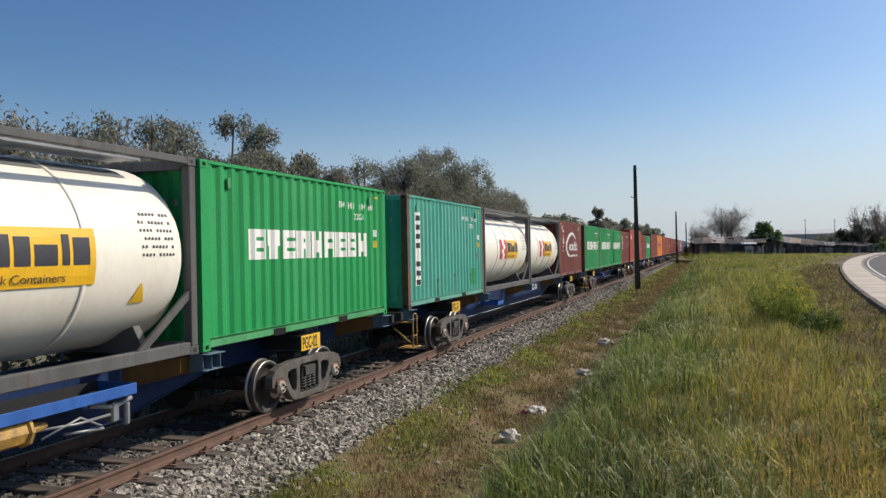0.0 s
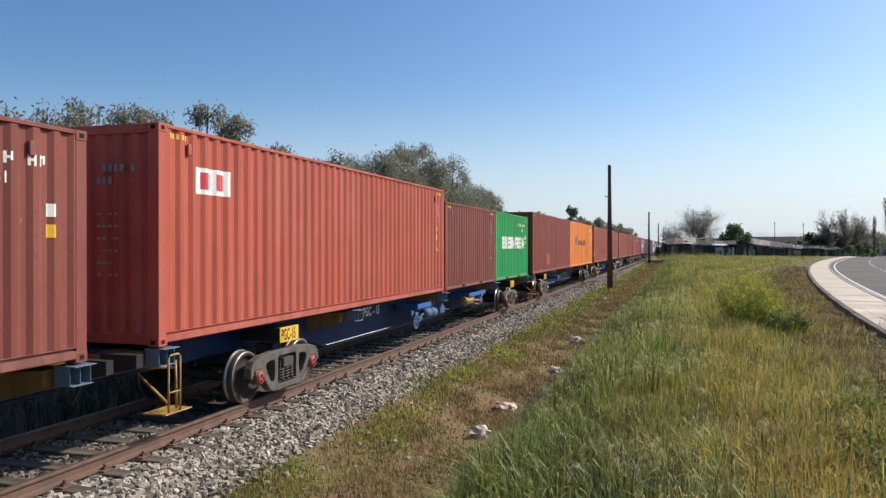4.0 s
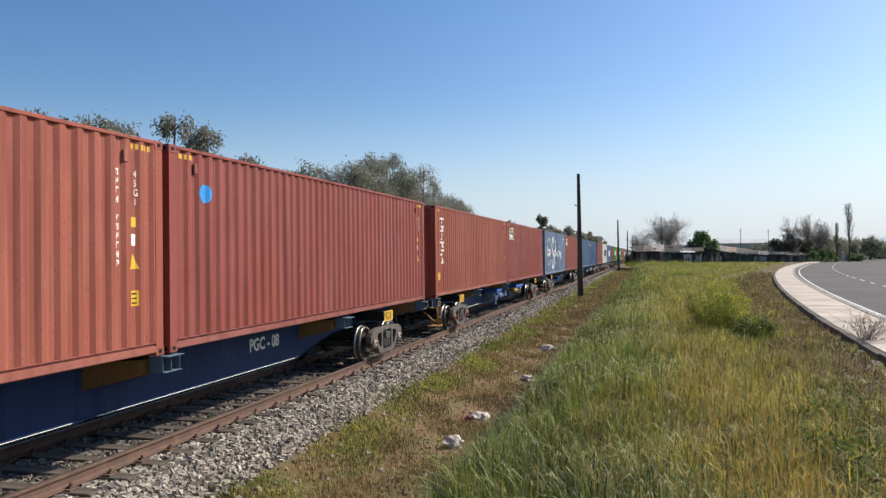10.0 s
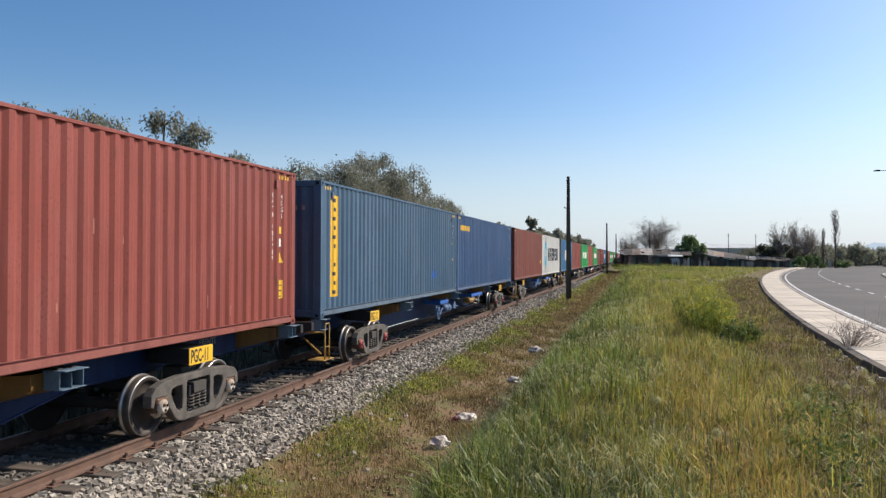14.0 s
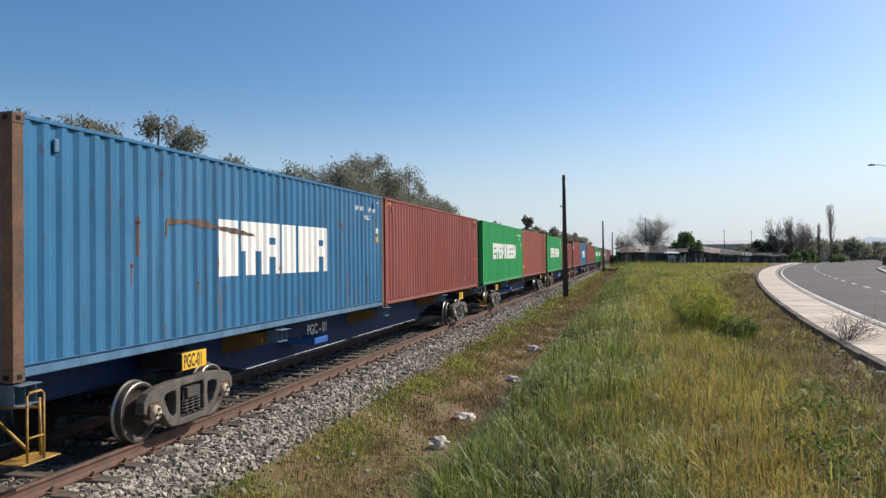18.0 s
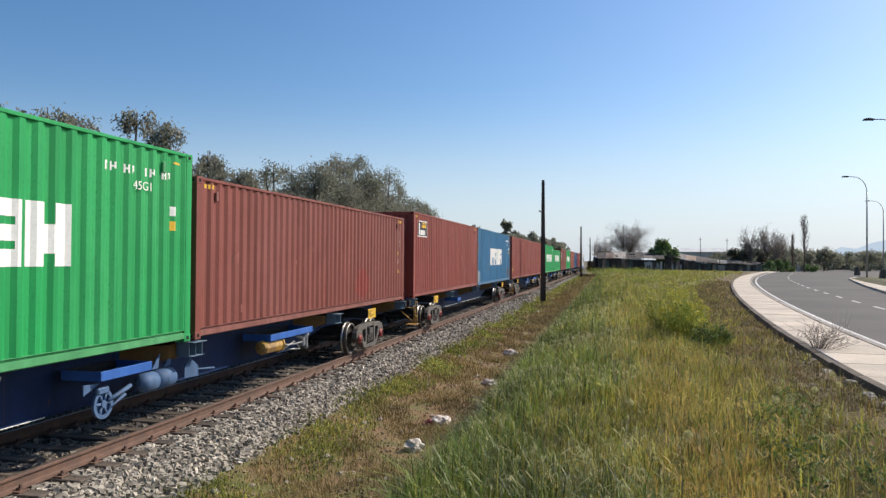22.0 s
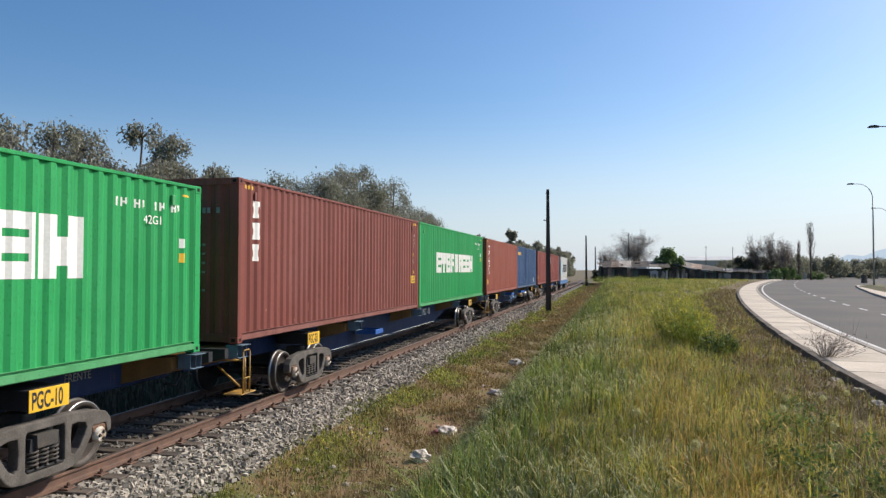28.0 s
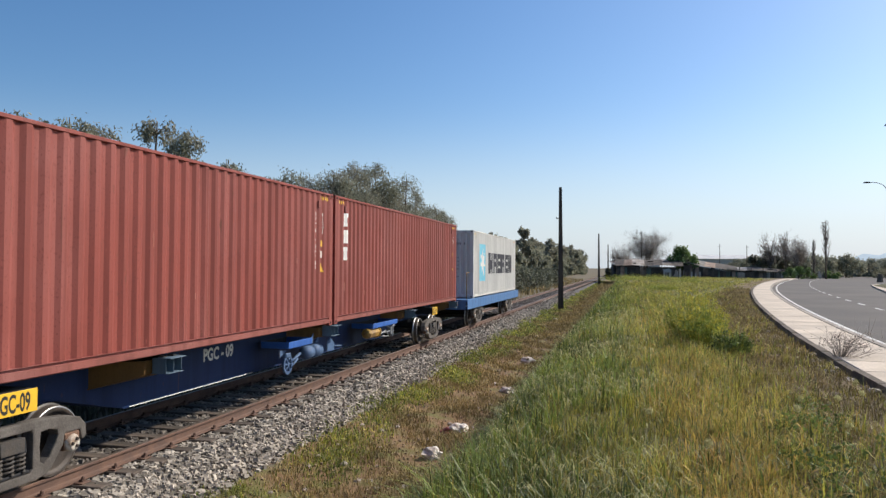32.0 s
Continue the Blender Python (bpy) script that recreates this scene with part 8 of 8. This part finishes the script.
def leafy_weeds():
    """Low broad-leaved weeds in dark green patches on the drier side."""
    rng = np.random.default_rng(51)
    V, F, k = [], [], 0
    spots = [(1.9, 8.2, 0.35), (1.8, 7.2, 0.35), (2.0, 6.4, 0.3)]
    spots += [(rng.uniform(1.3, 2.6), 4.2 + 5.5 * rng.random() ** 1.3, rng.uniform(0.10, 0.26)) for i in range(26)]
    for x, y, r in spots:
        n = int(430 * r)
        q = rng.normal(0, r * 0.5, (n, 2)) + (x, y)
        c = np.column_stack([q, ground_z(q[:, 0], q[:, 1]) + rng.uniform(0.02, 0.2, n)])
        v, f = leaf_cloud(c, np.full(n, 0.03), n, 0.04, rng, -0.1)
        V.append(v)
        F.append(f + k)
        k += len(v)
    tagged(new("weeds", big_mesh("weeds", np.concatenate(V), np.concatenate(F), M["weed_leaf"])), "dark green broad-leaved weeds among the grass", "weeds", kind="stuff")


leafy_weeds()


# ---- loose things on the verge ----
def lump(name, x, y, size, squash, seed, material, label, category, z=None, rough=0.35):
    """A crumpled or broken lump."""
    bm = bmesh.new()
    bmesh.ops.create_icosphere(bm, subdivisions=3, radius=1)
    off = Vector((seed * 3.7, seed * 1.3, 0))
    for v in bm.verts:
        n = noise.noise(v.co * 1.6 + off) * rough + noise.noise(v.co * 4.2 + off) * rough * 0.5
        v.co = v.co * (1 + n)
        v.co = Vector((v.co.x * size, v.co.y * size * 0.85, max(v.co.z, -0.55) * size * squash))
    me = bpy.data.meshes.new(name)
    bm.to_mesh(me)
    bm.free()
    me.materials.append(material)
    ob = tagged(new(name, me), label, category)
    zz = float(ground_z(x, y)) if z is None else z
    ob.matrix_basis = pose(x, y, zz + 0.42 * size * squash, 0, 0, seed * 47)
    return ob


lump("plastic_bag", -3.22, 12.5, 0.17, 0.75, 1, M["litter"], "crumpled white plastic bag lying in the ditch", "litter", rough=0.6)
lump("plastic_bag", -3.25, 14.85, 0.2, 0.6, 2, M["litter"], "crumpled white plastic bag lying in the ditch", "litter", rough=0.7)
lump("plastic_bag", -3.48, 14.75, 0.14, 0.6, 3, M["litter_red"], "torn dull red bag lying in the ditch", "litter", rough=0.7)
lump("plastic_bag", -3.05, 19.7, 0.18, 0.5, 4, M["litter"], "flat white plastic scrap in the dirt", "litter", rough=0.7)
lump("plastic_bag", -3.27, 25.8, 0.23, 0.7, 5, M["litter"], "white plastic bag lying in the dirt", "litter", rough=0.7)
lump("paper_scrap", -3.55, 20.8, 0.09, 0.4, 6, M["litter"], "small white paper scrap", "litter")
lump("paper_scrap", -4.1, 35.0, 0.14, 0.4, 7, M["litter"], "small white paper scrap", "litter")
lump("paper_scrap", -4.3, 47.0, 0.2, 0.4, 8, M["litter"], "small white paper scrap", "litter")
rnd0 = random.Random(8)
M["rubble"] = mat("earthy_rubble", (0.34, 0.27, 0.19), 0.95, 0, 0.25, 8, 60, 0.3, (0.22, 0.17, 0.115))
M["litter_stone"] = mat("pale_pebble", (0.52, 0.47, 0.40), 0.9, 0, 0.15, 8, 60, 0.2, (0.36, 0.31, 0.26))
for i in range(90):
    y = 4 + 26 * rnd0.random() ** 1.4
    x = rnd0.uniform(-5.2, -3.0)
    lump("stone", x, y, rnd0.uniform(0.02, 0.06), 0.6, 40 + i, M["litter_stone"], "small grey stone lying in the dirt", "stone", rough=0.4)
for i in range(60):
    y = 7 + 28 * rnd0.random()
    o = -rnd0.uniform(0.1, 1.1) ** 1.2
    x, y = along(y, o)
    lump("rubble", x, y, 0.025 + 0.075 * rnd0.random() ** 3, 0.6, 100 + i, M["rubble"], "broken earthy rubble beside the kerb", "stone", rough=0.45)


for i in range(22):
    y = 7.5 + 9 * rnd0.random()
    x, y = along(y, -rnd0.uniform(0.06, 0.34))
    lump("concrete_lump", x, y, rnd0.uniform(0.03, 0.10), 0.4, 200 + i, M["litter_stone"], "pale broken concrete lump along the kerb", "rubble", rough=0.5)


def puff(x, y, z):
    """A white seed-head puff on its stalk."""
    top = tagged(new("seed_puff"), "round white seed puff on a thin stalk", "flower", "seed puffs")
    top.matrix_basis = pose(x, y, float(ground_z(x, y)))
    part("stalk", Shape().tube([(0, 0, 0), (0.02, 0, z * 0.6), (0.0, 0.01, z)], 0.004, 4), M["grass_olive"], top)
    rng = np.random.default_rng(int(x * 1000) % 997)
    v, f = leaf_cloud([(0, 0, z)], [0.035], 160, 0.016, rng)
    part("puff", big_mesh("puff", v, f, M["seed_head"]), None, top)


for x, y, z in ((1.75, 8.6, 0.33), (1.62, 8.1, 0.3), (2.2, 9.0, 0.3), (0.6, 6.2, 0.33), (2.6, 9.6, 0.28), (1.9, 7.4, 0.32), (0.2, 7.6, 0.35), (2.9, 11, 0.2)):
    puff(x, y, z)


def dry_shrub(x, y, h, spread, seed):
    rng = np.random.default_rng(seed)
    top = tagged(new("dry_shrub"), "leafless brown shrub leaning over the pavement kerb", "shrub")
    top.matrix_basis = pose(x, y, 0.74)
    s, leaves = Shape(), []
    for i in range(60):
        a, r = rng.uniform(0, 6.28), spread * rng.uniform(0.3, 1)
        e = np.array([r * math.cos(a) + 0.2, r * math.sin(a), h * rng.uniform(0.5, 1)])
        m = e * [0.4, 0.4, 0.6] + rng.normal(size=3) * 0.05
        s.tube([(0, 0, 0), m, e], 0.005, 4, 0, 0.0022)
        for j in range(4):
            q = m + (e - m) * rng.random()
            s.tube([q, q + rng.normal(size=3) * 0.13 + [0, 0, 0.08]], 0.0028, 3, 0, 0.0015)
    tagged(part("branchwork", s, M["twig"], top), kind="stuff")


dry_shrub(3.85, 15.6, 0.66, 0.6, 3)

# dry pale grass on the far side of the line
def far_straw():
    rng = np.random.default_rng(31)
    n = 9000
    x, y = rng.uniform(-24, -10.5, n), rng.uniform(20, 190, n)
    m = rng.random(n) < np.clip(patchy(x, y, 0.35, 3.0) * 2 - 0.35, 0.1, 1)
    P = np.stack([x[m], y[m]], 1)
    v, f = blades(rng, P, rng.uniform(0.3, 0.8, len(P)), np.full(len(P), 0.09), 0.4)
    tagged(new("grass", big_mesh("grass", v, f, M["grass_dry"])), "pale dry grass beyond the track", "grass", kind="stuff")
    # weeds given dark leaf colour, standing in for shade seen under the wagons
    n = 16000
    P = np.stack([rng.uniform(-14.5, -10.0, n), 2 + 70 * rng.random(n) ** 1.5], 1)
    v, f = blades(rng, P, rng.uniform(0.2, 0.75, n), np.full(n, 0.035), 0.5)
    tagged(new("grass", big_mesh("grass", v, f, M["leaf_dark"])), "tangled weeds behind the ballast, darkened in colour to stand in for shade", "grass", kind="stuff")


far_straw()


def shade_thicket():
    """A dense dark thicket added beyond the line to block skylight, seen under and between the wagons."""
    rng = np.random.default_rng(61)
    n = 620
    y = -26 + 170 * rng.random(n) ** 1.3
    c = np.stack([rng.uniform(-14.4, -11.9, n), y, rng.uniform(-0.4, 2.3, n)], 1)
    v, f = leaf_cloud(c, rng.uniform(0.5, 0.95, n), 60000, 0.24, rng)
    # added to keep far-side skylight from reaching under the wagons
    tagged(new("thicket", big_mesh("thicket", v, f, M["leaf_dark"])), "dense dark thicket added beyond the track to block low skylight", "thicket", kind="stuff")


shade_thicket()

# ---- motion of the train ----
def motions():
    # the train runs a little unevenly: metres off an even pace, second by second
    drift = {6: 0.03, 7: -0.04, 8: 0.1, 9: -0.05, 10: 0.1, 11: 0.0, 12: 0.07, 13: 0.06, 14: 0.01, 17: 0.06, 18: 0.05, 19: -0.2, 20: -0.1, 21: -0.2, 22: -0.15, 23: 0.03, 24: 0.1, 27: 0.03, 28: -0.11, 29: 0.0, 30: -0.22, 31: -0.3, 32: -0.3}
    times = sorted({0, 1, 4, *drift})
    for ob, k, start, z in MOVERS:
        # the last wagon rides a little further back than the rest
        extra = 1.0 if k == len(TRAIN) else 0.0
        walk(ob, [(t, pose(TRACK_X, train_y(k, t) + drift.get(t, 0.0) + start + extra, z)) for t in times])
    radius = 0.42
    for ob, k in WHEELS:
        # wheels are keyed while their wagon runs through the near stretch of line
        base = ob.matrix_basis.translation.copy()
        near = [i / FPS for i in range(0, 32 * FPS + 1) if -34 < train_y(k, i / FPS) < 26]
        stamps = sorted({0.0, 32.0, *near})
        rows, turn = [], 0.0
        for i, t in enumerate(stamps):
            if i and t - stamps[i - 1] < 0.05:
                turn += 15.05 * (t - stamps[i - 1]) / radius
            rows.append((t, Matrix.Translation(base) @ Matrix.Rotation(turn, 4, "X")))
        walk(ob, rows)


motions()
